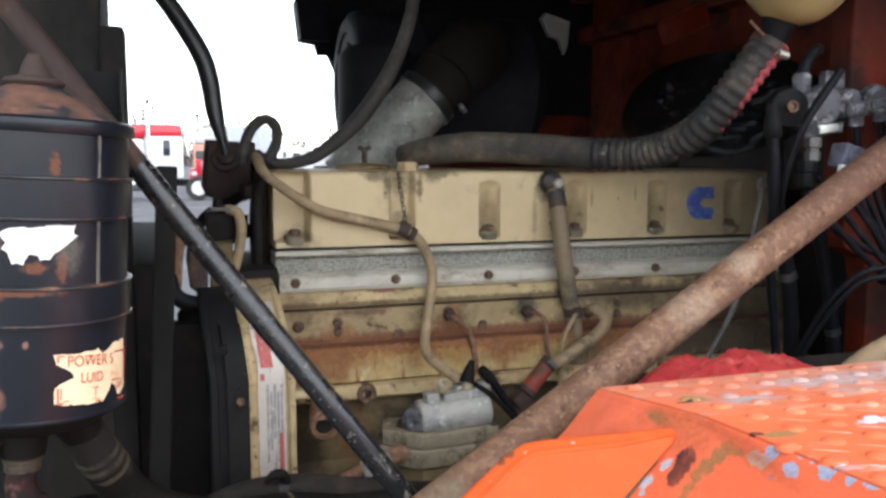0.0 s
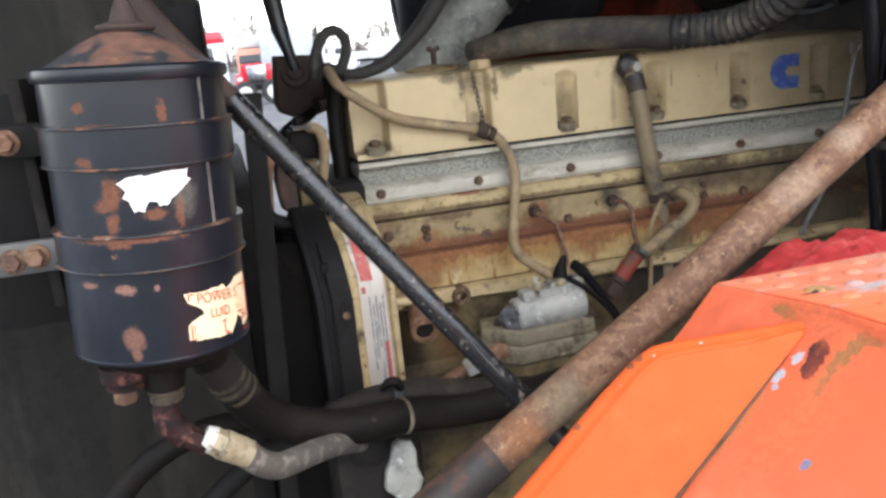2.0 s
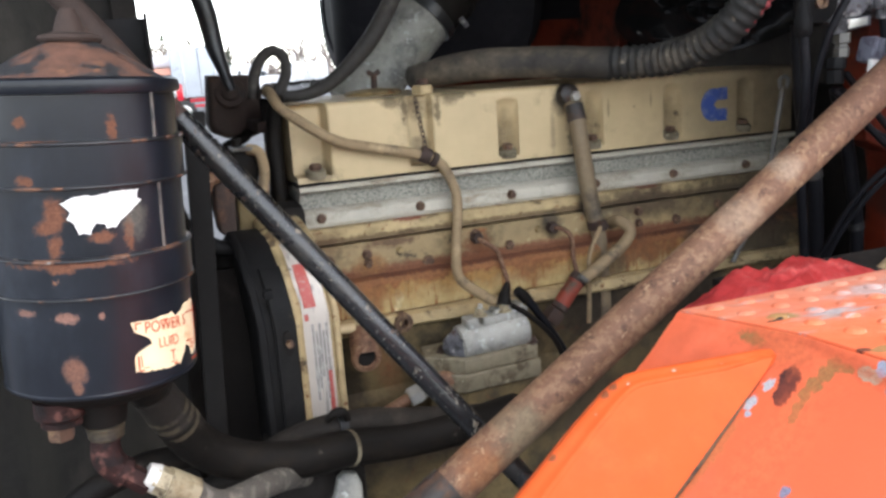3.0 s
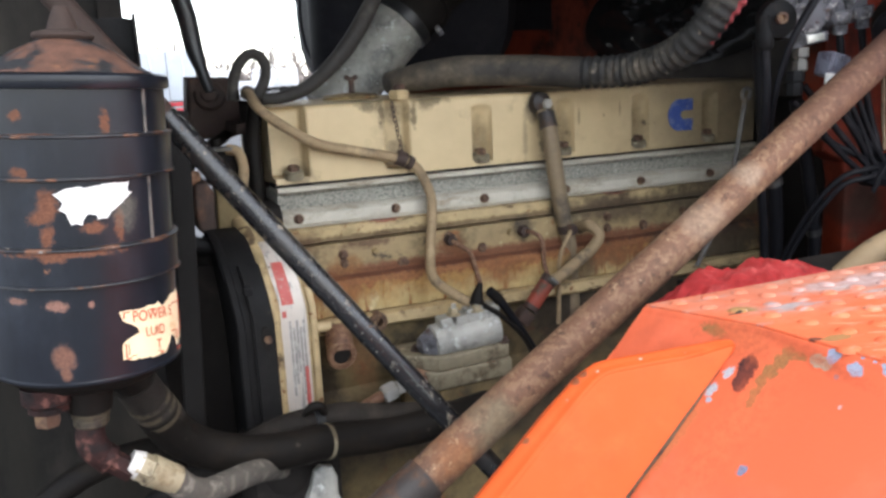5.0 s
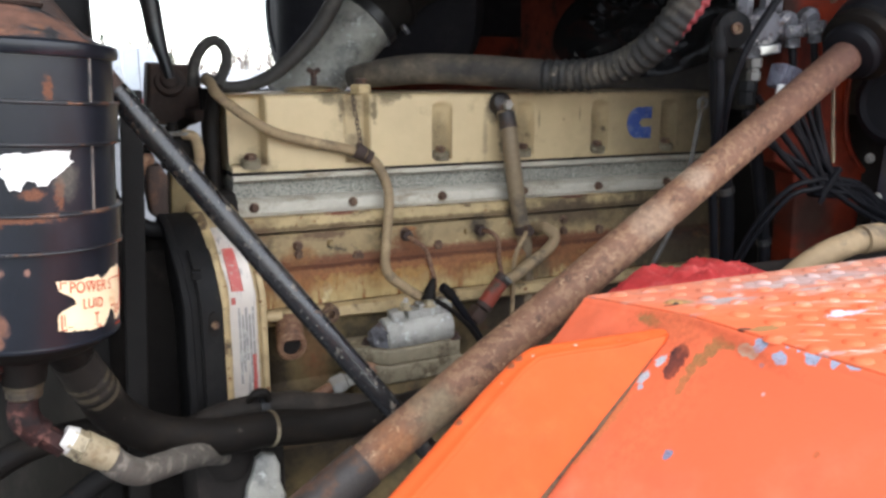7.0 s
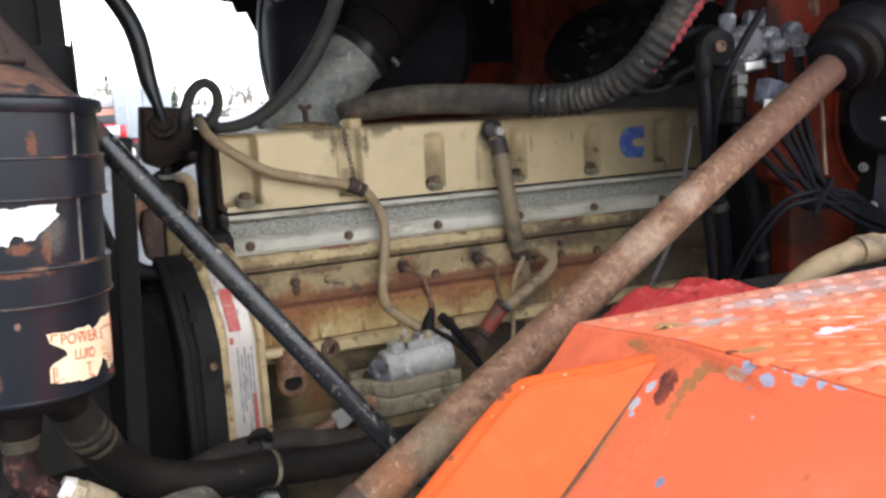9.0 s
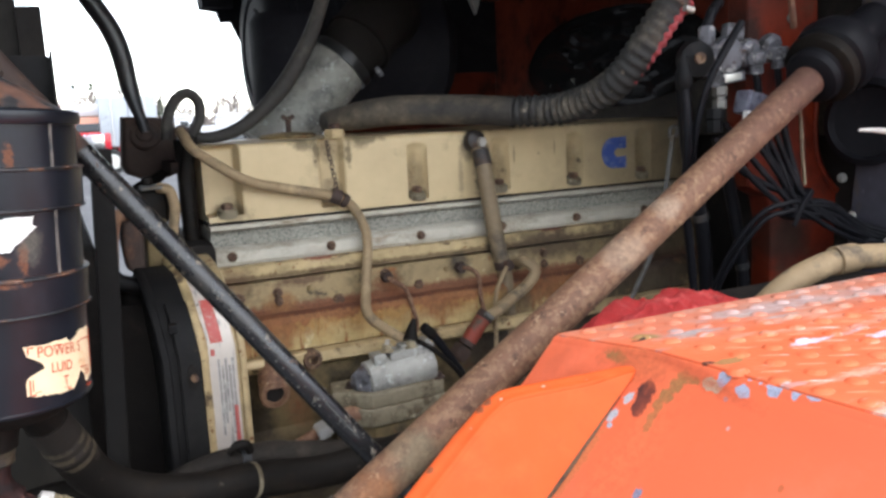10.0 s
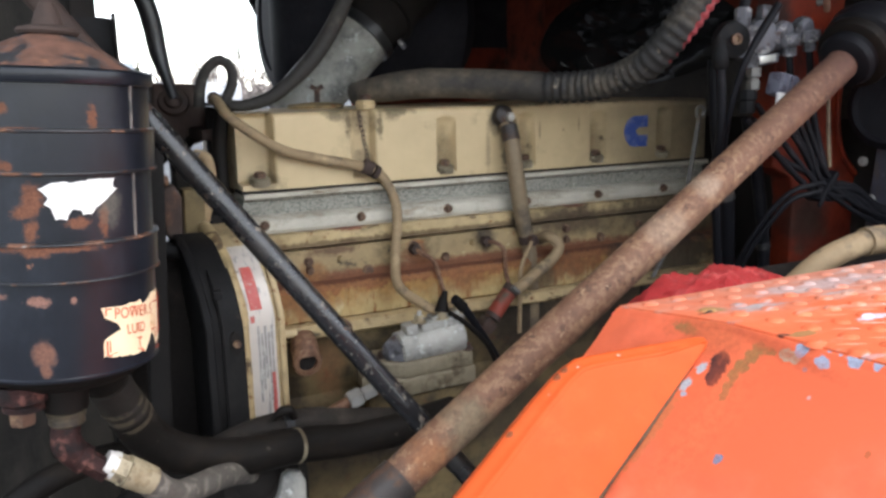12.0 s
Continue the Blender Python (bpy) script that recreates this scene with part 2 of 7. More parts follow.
STAIN_CAN = [
    (RUSTCHIP, (-0.0560, 0.9215, 1.834), (0.0110, 0.0200, 0.0180), 1.0, 0.20, 2.4),
    (RUSTCHIP, (-0.0570, 0.9220, 1.806), (0.0075, 0.0200, 0.0130), 1.0, 0.20, 2.4),
    (RUSTCHIP, (-0.0640, 0.9240, 1.822), (0.0110, 0.0200, 0.0090), 1.0, 0.20, 2.4),
    (RUSTCHIP, (-0.0200, 0.9195, 1.812), (0.0120, 0.0200, 0.0065), 1.0, 0.20, 2.4),
    (RUSTCHIP, (0.0030, 0.9261, 1.815), (0.0050, 0.0200, 0.0200), 1.0, 0.20, 2.4),
    (RUSTCHIP, (-0.0035, 0.9235, 1.905), (0.0050, 0.0200, 0.0140), 1.0, 0.20, 2.4),
    (RUSTCHIP, (-0.0750, 0.9290, 1.912), (0.0060, 0.0200, 0.0060), 1.0, 0.20, 2.4),
    (RUSTCHIP, (-0.0660, 0.9250, 1.8945), (0.0300, 0.0300, 0.0026), 1.0, 0.20, 2.0),
    (RUSTCHIP, (-0.0747, 0.9289, 1.863), (0.0090, 0.0200, 0.0065), 1.0, 0.20, 2.2),
    (RUSTCHIP, (-0.0450, 0.9260, 1.7900), (0.0600, 0.0500, 0.0036), 1.0, 0.20, 2.2),
    (RUSTCHIP, (-0.0550, 0.9200, 1.7880), (0.0130, 0.0200, 0.0075), 1.0, 0.20, 2.2),
    (PINKCHIP, (-0.0885, 0.9381, 1.747), (0.0110, 0.0200, 0.0040), 1.0, 0.20, 2.0),
    (PINKCHIP, (-0.0553, 0.9214, 1.743), (0.0110, 0.0200, 0.0065), 1.0, 0.20, 2.0),
    (PINKCHIP, (-0.0262, 0.9188, 1.742), (0.0035, 0.0200, 0.0040), 1.0, 0.20, 2.0),
    ((0.13, 0.062, 0.042), (-0.0527, 0.9207, 1.694), (0.0125, 0.0200, 0.0150), 1.0, 0.20, 1.6),
    ((0.13, 0.062, 0.042), (-0.0520, 0.9207, 1.679), (0.0060, 0.0200, 0.0080), 1.0, 0.20, 1.6),
    ((0.11, 0.10, 0.08), (0.0090, 0.9290, 1.826), (0.0120, 0.0200, 0.0200), 0.6, 0.30, 1.8),
]
# The blue-grey streaks paint in some of the sky's sheen.
M_CAN = mat("chipped_black_paint", (0.009, 0.0105, 0.015), 0.28, 0, [((0.020, 0.024, 0.033), 9, 0.48, 0.2, 0.38, (1, 1, 0.3)), ((0.13, 0.06, 0.038), 14, 0.73, 0.03, 0.8, ONE), ((0.17, 0.08, 0.045), 30, 0.73, 0.03, 0.8, ONE), ((0.12, 0.10, 0.085), 70, 0.72, 0.03, 0.6, (1, 1, 0.5))], (40, 0.3), (180, 0.06), 0.05, stains=STAIN_CAN, spec=0.34)
M_ELBOW = mat("maroon_rusted_fitting", (0.024, 0.009, 0.008), 0.65, 0, [((0.115, 0.050, 0.040), 60, 0.56, 0.06, 0.75, ONE), ((0.010, 0.006, 0.006), 34, 0.5, 0.08, 0.6, ONE)], (160, 0.4), (300, 0.6), spec=0.2)
M_GUARD = mat("dull_charcoal_guard", (0.0085, 0.0082, 0.0085), 0.6, 0, [((0.016, 0.0145, 0.0135), 9, 0.5, 0.2, 0.7, (1, 1, 0.4)), ((0.045, 0.036, 0.027), 40, 0.64, 0.05, 0.85, ONE)], (60, 0.3), (220, 0.3), spec=0.15)
M_RIMPAINT = mat("flaking_cream_rim_paint", (0.42, 0.31, 0.165), 0.55, 0, [((0.30, 0.225, 0.12), 20, 0.5, 0.15, 0.65, ONE), ((0.17, 0.075, 0.03), 42, 0.60, 0.05, 0.85, ONE), ((0.05, 0.035, 0.022), 30, 0.66, 0.06, 0.85, ONE)], (60, 0.2), (200, 0.5))
M_CUFFWIRE = mat("grimy_brass_wire", (0.060, 0.046, 0.028), 0.5, 0.2, [((0.02, 0.015, 0.011), 40, 0.5, 0.1, 0.8, ONE)], (80, 0.3), (240, 0.3))
M_BEAD = mat("rust_edged_black_bead", (0.012, 0.012, 0.014), 0.35, 0, [((0.15, 0.07, 0.04), 34, 0.54, 0.06, 0.8, (1, 1, 0.5)), ((0.22, 0.19, 0.17), 60, 0.64, 0.04, 0.6, ONE)], (80, 0.25), (200, 0.2))
M_DASH = mat("dusty_grey_dash_sheet", (0.045, 0.040, 0.037), 0.7, 0, [((0.075, 0.064, 0.054), 8, 0.5, 0.2, 0.8, ONE), ((0.022, 0.018, 0.016), 14, 0.56, 0.1, 0.8, ONE)], (40, 0.25), (160, 0.3), spec=0.2)
M_CANSEAM = mat("worn_seam_metal", (0.10, 0.085, 0.075), 0.45, 0, [((0.03, 0.03, 0.032), 40, 0.5, 0.1, 0.4, ONE)], (80, 0.25), (200, 0.2))
M_CONE = mat("rusted_black_top", (0.03, 0.03, 0.032), 0.5, 0, [((0.12, 0.055, 0.035), 12, 0.50, 0.06, 0.85, ONE), ((0.19, 0.085, 0.045), 40, 0.60, 0.06, 0.85, ONE)], (60, 0.3), (220, 0.4))
# The dark spot at x 1.13 paints the hood's shade on the pipe's upper end.
M_RUST = mat("rusty_steel", (0.140, 0.068, 0.038), 0.7, 0, [((0.215, 0.118, 0.066), 75, 0.49, 0.06, 0.7, ONE), ((0.085, 0.042, 0.027), 55, 0.57, 0.08, 0.85, ONE), ((0.36, 0.235, 0.14), 95, 0.62, 0.04, 0.65, ONE), ((0.23, 0.130, 0.080), 14, 0.62, 0.12, 0.65, ONE)], (150, 0.3), (320, 0.5), stains=[((0.27, 0.105, 0.035), (0.335, 0.93, 1.50), (0.030, 0.06, 0.03), 0.5), ((0.16, 0.13, 0.08), (0.385, 0.93, 1.53), (0.04, 0.06, 0.04), 0.7), ((0.035, 0.025, 0.022), (0.285, 0.94, 1.45), (0.05, 0.07, 0.05), 0.9), ((0.075, 0.028, 0.020), (1.13, 1.03, 1.95), (0.21, 0.25, 0.16), 0.8, 0.6, 1.4), ((0.40, 0.31, 0.23), (0.80, 0.99, 1.78), (0.022, 0.05, 0.022), 0.4), ((0.38, 0.29, 0.21), (0.72, 0.98, 1.73), (0.04, 0.05, 0.03), 0.3)])
M_PALECAST = mat("pale_grimy_casting", (0.19, 0.16, 0.105), 0.6, 0.0, [((0.08, 0.06, 0.033), 26, 0.5, 0.12, 0.8, ONE), ((0.34, 0.30, 0.21), 50, 0.60, 0.06, 0.6, ONE)], (80, 0.25), (200, 0.5))
M_BOLT = mat("rust_brown_bolt", (0.085, 0.045, 0.028), 0.75, 0, [((0.18, 0.11, 0.06), 90, 0.5, 0.1, 0.75, ONE), ((0.06, 0.035, 0.025), 70, 0.56, 0.08, 0.85, ONE)], (120, 0.3), (240, 0.4))
M_DARKRUST = mat("dark_rusty_iron", (0.042, 0.025, 0.019), 0.8, 0, [((0.09, 0.045, 0.028), 22, 0.55, 0.12, 0.85, ONE), ((0.02, 0.018, 0.017), 12, 0.58, 0.1, 0.8, ONE)], (90, 0.3), (240, 0.4))
M_BLACK = mat("scuffed_black_paint", (0.020, 0.020, 0.021), 0.34, 0, [((0.10, 0.09, 0.08), 60, 0.66, 0.04, 0.7, ONE), ((0.05, 0.04, 0.035), 20, 0.55, 0.1, 0.6, ONE)], (60, 0.3), (300, 0.15))
M_STRUT = mat("chipped_black_rod_paint", (0.012, 0.012, 0.013), 0.24, 0, [((0.040, 0.036, 0.031), 10, 0.50, 0.18, 0.5, ONE), ((0.085, 0.055, 0.038), 46, 0.65, 0.04, 0.75, ONE), ((0.17, 0.145, 0.11), 110, 0.615, 0.04, 0.7, (1, 1, 0.6)), ((0.25, 0.225, 0.18), 190, 0.645, 0.03, 0.7, ONE)], (60, 0.3), (280, 0.12), spec=0.6)
M_CABLE = mat("black_cable_jacket", (0.008, 0.008, 0.0098), 0.45, 0, [((0.020, 0.018, 0.020), 30, 0.58, 0.1, 0.7, ONE)], (60, 0.3), (250, 0.1), spec=0.10)
# Firewall orange made darker, for grime and for the shade deep in the bay.
M_ORANGE_DIM = mat("dimmed_orange_sheet", (0.15, 0.024, 0.010), 0.55, 0, [((0.04, 0.014, 0.01), 6, 0.46, 0.18, 0.8, ONE), ((0.02, 0.014, 0.011), 10, 0.56, 0.12, 0.85, ONE)], (20, 0.2), (120, 0.15), spec=0.25)
M_FRAME = mat("dusty_dark_frame", (0.010, 0.009, 0.0085), 0.65, 0, [((0.020, 0.017, 0.0145), 9, 0.5, 0.2, 0.85, (1, 1, 0.4)), (RUST, 30, 0.68, 0.05, 0.85, ONE)], (50, 0.3), (200, 0.25), spec=0.12)
M_PANEL = mat("dull_grey_panel", (0.085, 0.083, 0.08), 0.5, 0.0, [((0.15, 0.14, 0.125), 7, 0.5, 0.2, 0.6, ONE)], (30, 0.2), (150, 0.12))
M_SIDESHEET = mat("rain_streaked_dark_sheet", (0.015, 0.013, 0.010), 0.7, 0, [((0.012, 0.0105, 0.009), 9, 0.46, 0.15, 0.8, (1.6, 1, 0.15)), ((0.036, 0.031, 0.025), 5, 0.56, 0.15, 0.7, (1.3, 1, 0.3))], (40, 0.25), (160, 0.2), spec=0.25)
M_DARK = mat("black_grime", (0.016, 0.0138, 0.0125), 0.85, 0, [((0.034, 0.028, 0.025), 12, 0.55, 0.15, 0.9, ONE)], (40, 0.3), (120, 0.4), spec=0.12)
M_RUBBER = mat("dusty_rubber", (0.0070, 0.0056, 0.0046), 0.62, 0, [((0.017, 0.0125, 0.0088), 14, 0.5, 0.18, 0.85, (1, 1, 1.5)), ((0.055, 0.047, 0.038), 60, 0.66, 0.06, 0.85, ONE)], (80, 0.3), (300, 0.25), spec=0.15)
M_GREYHOSE = mat("grey_worn_hose_cloth", (0.017, 0.0135, 0.0108), 0.75, 0, [((0.044, 0.035, 0.027), 18, 0.5, 0.15, 0.85, ONE)], (150, 0.35), (500, 0.5), spec=0.25)
M_SLEEVE = mat("dark_flaking_sleeve", (0.022, 0.017, 0.015), 0.5, 0, [((0.075, 0.038, 0.022), 24, 0.5, 0.1, 0.8, ONE)], (90, 0.3), (250, 0.4))
M_DUSTHOSE = mat("dust_grey_rubber", (0.034, 0.031, 0.028), 0.7, 0, [((0.085, 0.075, 0.064), 14, 0.5, 0.18, 0.85, ONE)], (80, 0.3), (300, 0.25), spec=0.3)
M_RIB = mat("dusty_ribbed_rubber", (0.026, 0.025, 0.024), 0.65, 0, [((0.13, 0.11, 0.085), 10, 0.5, 0.18, 0.85, ONE), ((0.19, 0.16, 0.125), 45, 0.62, 0.06, 0.85, ONE)], (80, 0.3), (300, 0.3), spec=0.3)
M_DUSTPLAIN = mat("tan_dusted_rubber", (0.040, 0.035, 0.030), 0.7, 0, [((0.15, 0.12, 0.085), 9, 0.46, 0.2, 0.85, (0.6, 1, 1)), ((0.022, 0.020, 0.018), 14, 0.55, 0.12, 0.7, ONE)], (80, 0.3), (300, 0.3), spec=0.3)
M_OLDHOSE = mat("tan_dusty_hose", (0.27, 0.19, 0.105), 0.75, 0, [((0.09, 0.07, 0.05), 20, 0.52, 0.15, 0.85, ONE), ((0.40, 0.29, 0.165), 14, 0.58, 0.12, 0.75, ONE)], (80, 0.2), (400, 0.25))
SCAB, OLIVE, PRIMER = (0.040, 0.014, 0.014), (0.17, 0.115, 0.04), (0.26, 0.275, 0.35)
STAIN_SLOPE = [
    (SCAB, (0.4759, 0.6337, 1.68), (0.0100, 0.0130, 0.3), 1.0, 0.06, 1.3),
    (SCAB, (0.4665, 0.6310, 1.68), (0.0095, 0.0100, 0.3), 1.0, 0.06, 1.3),
    (OLIVE, (0.4949, 0.6085, 1.68), (0.0058, 0.0090, 0.3), 1.0, 0.12, 2.3),
    (OLIVE, (0.4955, 0.5985, 1.68), (0.0040, 0.0085, 0.3), 1.0, 0.12, 2.3),
    (OLIVE, (0.4881, 0.6105, 1.68), (0.0058, 0.0080, 0.3), 1.0, 0.12, 2.3),
    (OLIVE, (0.4802, 0.6130, 1.68), (0.0062, 0.0080, 0.3), 1.0, 0.12, 2.3),
    (OLIVE, (0.4731, 0.6155, 1.68), (0.0062, 0.0072, 0.3), 1.0, 0.12, 2.3),
    (OLIVE, (0.4655, 0.6150, 1.68), (0.0062, 0.0055, 0.3), 1.0, 0.12, 2.3),
    (OLIVE, (0.4585, 0.6115, 1.68), (0.0052, 0.0050, 0.3), 1.0, 0.12, 2.3),
    ((0.31, 0.285, 0.20), (0.4987, 0.5802, 1.68), (0.0056, 0.0130, 0.3), 1.0, 0.06, 1.2),
    (PRIMER, (0.5048, 0.5740, 1.68), (0.0062, 0.0085, 0.3), 1.0, 0.06, 1.2),
    (PRIMER, (0.5037, 0.5537, 1.68), (0.0052, 0.0088, 0.3), 1.0, 0.05, 1.0),
    (PRIMER, (0.5119, 0.5537, 1.68), (0.0024, 0.0026, 0.3), 1.0, 0.05, 1.0),
    (PRIMER, (0.5124, 0.5438, 1.68), (0.0022, 0.0022, 0.3), 1.0, 0.05, 1.0),
    (PRIMER, (0.5130, 0.5320, 1.68), (0.0064, 0.0100, 0.3), 1.0, 0.05, 1.6),
    (PRIMER, (0.5165, 0.5251, 1.68), (0.0018, 0.0042, 0.3), 1.0, 0.05, 1.0),
    (PRIMER, (0.5165, 0.5137, 1.68), (0.0062, 0.0052, 0.3), 1.0, 0.05, 1.0),
    (PRIMER, (0.5191, 0.5008, 1.68), (0.0052, 0.0080, 0.3), 1.0, 0.05, 1.0),
    ((0.34, 0.34, 0.36), (0.4673, 0.6476, 1.68), (0.0052, 0.0060, 0.3), 1.0, 0.08, 2.0),
    ((0.34, 0.34, 0.36), (0.4528, 0.6500, 1.68), (0.0064, 0.0070, 0.3), 1.0, 0.08, 2.0),
    ((0.30, 0.31, 0.36), (0.4461, 0.6459, 1.68), (0.0028, 0.0040, 0.3), 1.0, 0.08, 1.6),
    (OLIVE, (0.4870, 0.6880, 1.68), (0.0050, 0.0173, 0.3), 1.0, 0.15, 1.9),
    ((0.15, 0.16, 0.23), (0.4228, 0.5806, 1.68), (0.0048, 0.0052, 0.3), 1.0, 0.05, 1.8),
    ((0.45, 0.28, 0.27), (0.4828, 0.5473, 1.68), (0.0018, 0.0020, 0.3), 0.8, 0.10, 0.8),
    ((0.25, 0.15, 0.16), (0.4953, 0.5627, 1.68), (0.0020, 0.0028, 0.3), 0.7, 0.15, 1.0),
    ((0.36, 0.14, 0.05), (0.41, 0.648, 1.625), (0.04, 0.007, 0.3), 0.6),
    ((0.42, 0.095, 0.035), (0.488, 0.665, 1.70), (0.016, 0.05, 0.3), 0.65),
    ((0.30, 0.055, 0.020), (0.499, 0.60, 1.70), (0.0055, 0.06, 0.3), 0.75, 0.5, 1.8),
    ((0.62, 0.12, 0.045), (0.44, 0.61, 1.65), (0.07, 0.025, 0.3), 0.5, 0.6),
    ((0.35, 0.09, 0.03), (0.47, 0.485, 1.68), (0.003, 0.003, 0.3), 0.8, 0.1),
]
M_PIPE = mat("grimy_tan_pipe", (0.185, 0.135, 0.080), 0.65, 0, [((0.07, 0.055, 0.04), 16, 0.5, 0.15, 0.8, ONE), ((0.24, 0.19, 0.12), 22, 0.6, 0.1, 0.65, ONE)], (80, 0.2), (300, 0.25))
M_ORANGE = mat("orange_paint", (0.61, 0.112, 0.046), 0.45, 0, [((0.66, 0.145, 0.075), 4, 0.46, 0.25, 0.5, ONE), ((0.60, 0.095, 0.03), 7, 0.58, 0.15, 0.5, (1, 0.5, 1)), ((0.80, 0.28, 0.15), 90, 0.75, 0.03, 0.6, ONE)], (14, 0.06), (140, 0.08), 0.0, stains=STAIN_SLOPE, spec=0.3)
M_FLAP = mat("bright_orange_paint", (0.58, 0.090, 0.021), 0.5, 0, [((0.61, 0.105, 0.030), 6, 0.52, 0.2, 0.5, ONE), ((0.45, 0.25, 0.12), 60, 0.74, 0.03, 0.7, ONE)], (14, 0.05), (140, 0.05), stains=[((0.62, 0.52, 0.46), p, (0.002, 0.002, 0.002), 0.45, 0.3) for p in ((0.444, 0.674, 1.686), (0.371, 0.698, 1.676), (0.342, 0.700, 1.655), (0.408, 0.688, 1.684))] + [((0.16, 0.06, 0.03), p, (0.006, 0.006, 0.004), 0.9, 0.2) for p in ((0.354, 0.7055, 1.668), (0.36, 0.705, 1.674), (0.30, 0.702, 1.627))], spec=0.12)
M_TREAD = mat("worn_orange_tread_paint", (0.65, 0.135, 0.052), 0.62, 0, [((0.70, 0.22, 0.11), 14, 0.50, 0.3, 0.5, (0.4, 1, 1)), ((0.62, 0.35, 0.26), 40, 0.55, 0.12, 0.6, (0.22, 1, 1)), ((0.38, 0.34, 0.34), 16, 0.58, 0.08, 0.5, (0.35, 1.6, 1)), ((0.26, 0.10, 0.04), 34, 0.68, 0.04, 0.7, ONE)], (40, 0.12), (220, 0.25), stains=[((0.42, 0.27, 0.21), (0.80, 0.75, 1.70), (0.30, 0.09, 0.1), 0.55, 0.6, 2.0), ((0.40, 0.37, 0.37), (0.72, 0.72, 1.70), (0.12, 0.03, 0.1), 0.6, 0.25, 2.2), ((0.40, 0.37, 0.37), (0.90, 0.70, 1.70), (0.16, 0.03, 0.1), 0.6, 0.25, 2.2), ((0.50, 0.48, 0.54), (0.625, 0.595, 1.70), (0.030, 0.007, 0.1), 0.9, 0.10, 2.0), ((0.50, 0.48, 0.56), (0.70, 0.575, 1.70), (0.040, 0.009, 0.1), 0.9, 0.10, 2.0), ((0.28, 0.19, 0.07), (0.53, 0.70, 1.70), (0.022, 0.014, 0.1), 0.85, 0.15), ((0.26, 0.16, 0.06), (0.527, 0.592, 1.70), (0.020, 0.009, 0.1), 0.85, 0.12), ((0.03, 0.02, 0.015), (0.515, 0.693, 1.70), (0.012, 0.003, 0.1), 1.0, 0.08), ((0.07, 0.03, 0.02), (0.511, 0.598, 1.70), (0.008, 0.005, 0.1), 0.9, 0.1)], spread=True, spec=0.25)
# Shade painted on the post's top; its left edge and foot are darker too.
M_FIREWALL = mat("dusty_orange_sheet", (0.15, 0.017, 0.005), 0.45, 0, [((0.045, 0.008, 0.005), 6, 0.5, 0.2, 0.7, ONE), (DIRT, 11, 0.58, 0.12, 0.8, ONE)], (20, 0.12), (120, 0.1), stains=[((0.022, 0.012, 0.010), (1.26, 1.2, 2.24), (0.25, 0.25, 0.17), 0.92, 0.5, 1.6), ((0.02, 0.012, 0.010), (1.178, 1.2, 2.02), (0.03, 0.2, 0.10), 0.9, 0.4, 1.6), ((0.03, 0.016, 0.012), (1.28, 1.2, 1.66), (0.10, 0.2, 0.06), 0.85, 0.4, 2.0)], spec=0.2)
# for worn ridges, and for the lit rim painted on the bumps
M_RIDGE = mat("worn_ridge_lit_rim_paint", (0.72, 0.25, 0.135), 0.45, 0, [((0.62, 0.52, 0.48), 30, 0.52, 0.1, 0.5, (0.4, 1, 1)), ((0.70, 0.18, 0.07), 22, 0.58, 0.1, 0.5, ONE)], (60, 0.1), (220, 0.2), spread=True)
M_RAG = mat("red_cloth", (0.58, 0.045, 0.045), 0.9, 0, [((0.72, 0.12, 0.11), 26, 0.5, 0.12, 0.9, ONE), ((0.30, 0.015, 0.02), 18, 0.6, 0.1, 0.9, ONE)], (120, 0.2), (700, 0.6))
M_TANK = mat("yellowed_plastic", (0.36, 0.285, 0.125), 0.4, 0, [((0.26, 0.195, 0.085), 7, 0.52, 0.2, 0.45, ONE)], (20, 0.06), (160, 0.06))
M_BLUE = mat("blue_enamel", (0.045, 0.085, 0.29), 0.45, 0, [((0.13, 0.16, 0.33), 50, 0.50, 0.1, 0.6, ONE), ((0.42, 0.35, 0.23), 110, 0.63, 0.03, 0.6, ONE)], (60, 0.2), (300, 0.1))
M_RED = mat("orange_red_sleeve", (0.22, 0.036, 0.018), 0.6, 0, [(DIRT, 22, 0.5, 0.12, 0.8, ONE)], (60, 0.25), (300, 0.3))
M_PINK = mat("faded_red_stripe", (0.30, 0.045, 0.05), 0.7, 0, [((0.10, 0.03, 0.03), 60, 0.52, 0.12, 0.8, ONE), ((0.45, 0.30, 0.28), 70, 0.64, 0.06, 0.8, ONE)], (60, 0.2), (300, 0.2))
M_WHITE = mat("white_paint", (0.80, 0.79, 0.76), 0.5, 0, [((0.6, 0.57, 0.52), 40, 0.66, 0.1, 0.6, ONE)], (40, 0.04), (200, 0.08))
M_LABEL = mat("aged_label_paper", (0.80, 0.62, 0.40), 0.6, 0, [((0.72, 0.42, 0.22), 30, 0.58, 0.12, 0.7, ONE)], (50, 0.06), (300, 0.08))
M_INK = mat("red_ink", (0.50, 0.07, 0.03), 0.6, 0, (), (60, 0.1), (300, 0.02))
M_FOIL = mat("silver_label_foil", (0.55, 0.49, 0.43), 0.45, 0.2, [((0.28, 0.26, 0.24), 60, 0.55, 0.06, 0.6, (3, 1, 0.3)), ((0.52, 0.38, 0.35), 25, 0.6, 0.1, 0.6, ONE)], (60, 0.08), (200, 0.1))
M_LABELRED = mat("red_label_print", (0.46, 0.09, 0.075), 0.5, 0, [((0.44, 0.29, 0.25), 140, 0.56, 0.10, 0.6, (1, 1, 1.5))], (60, 0.12), (200, 0.05))
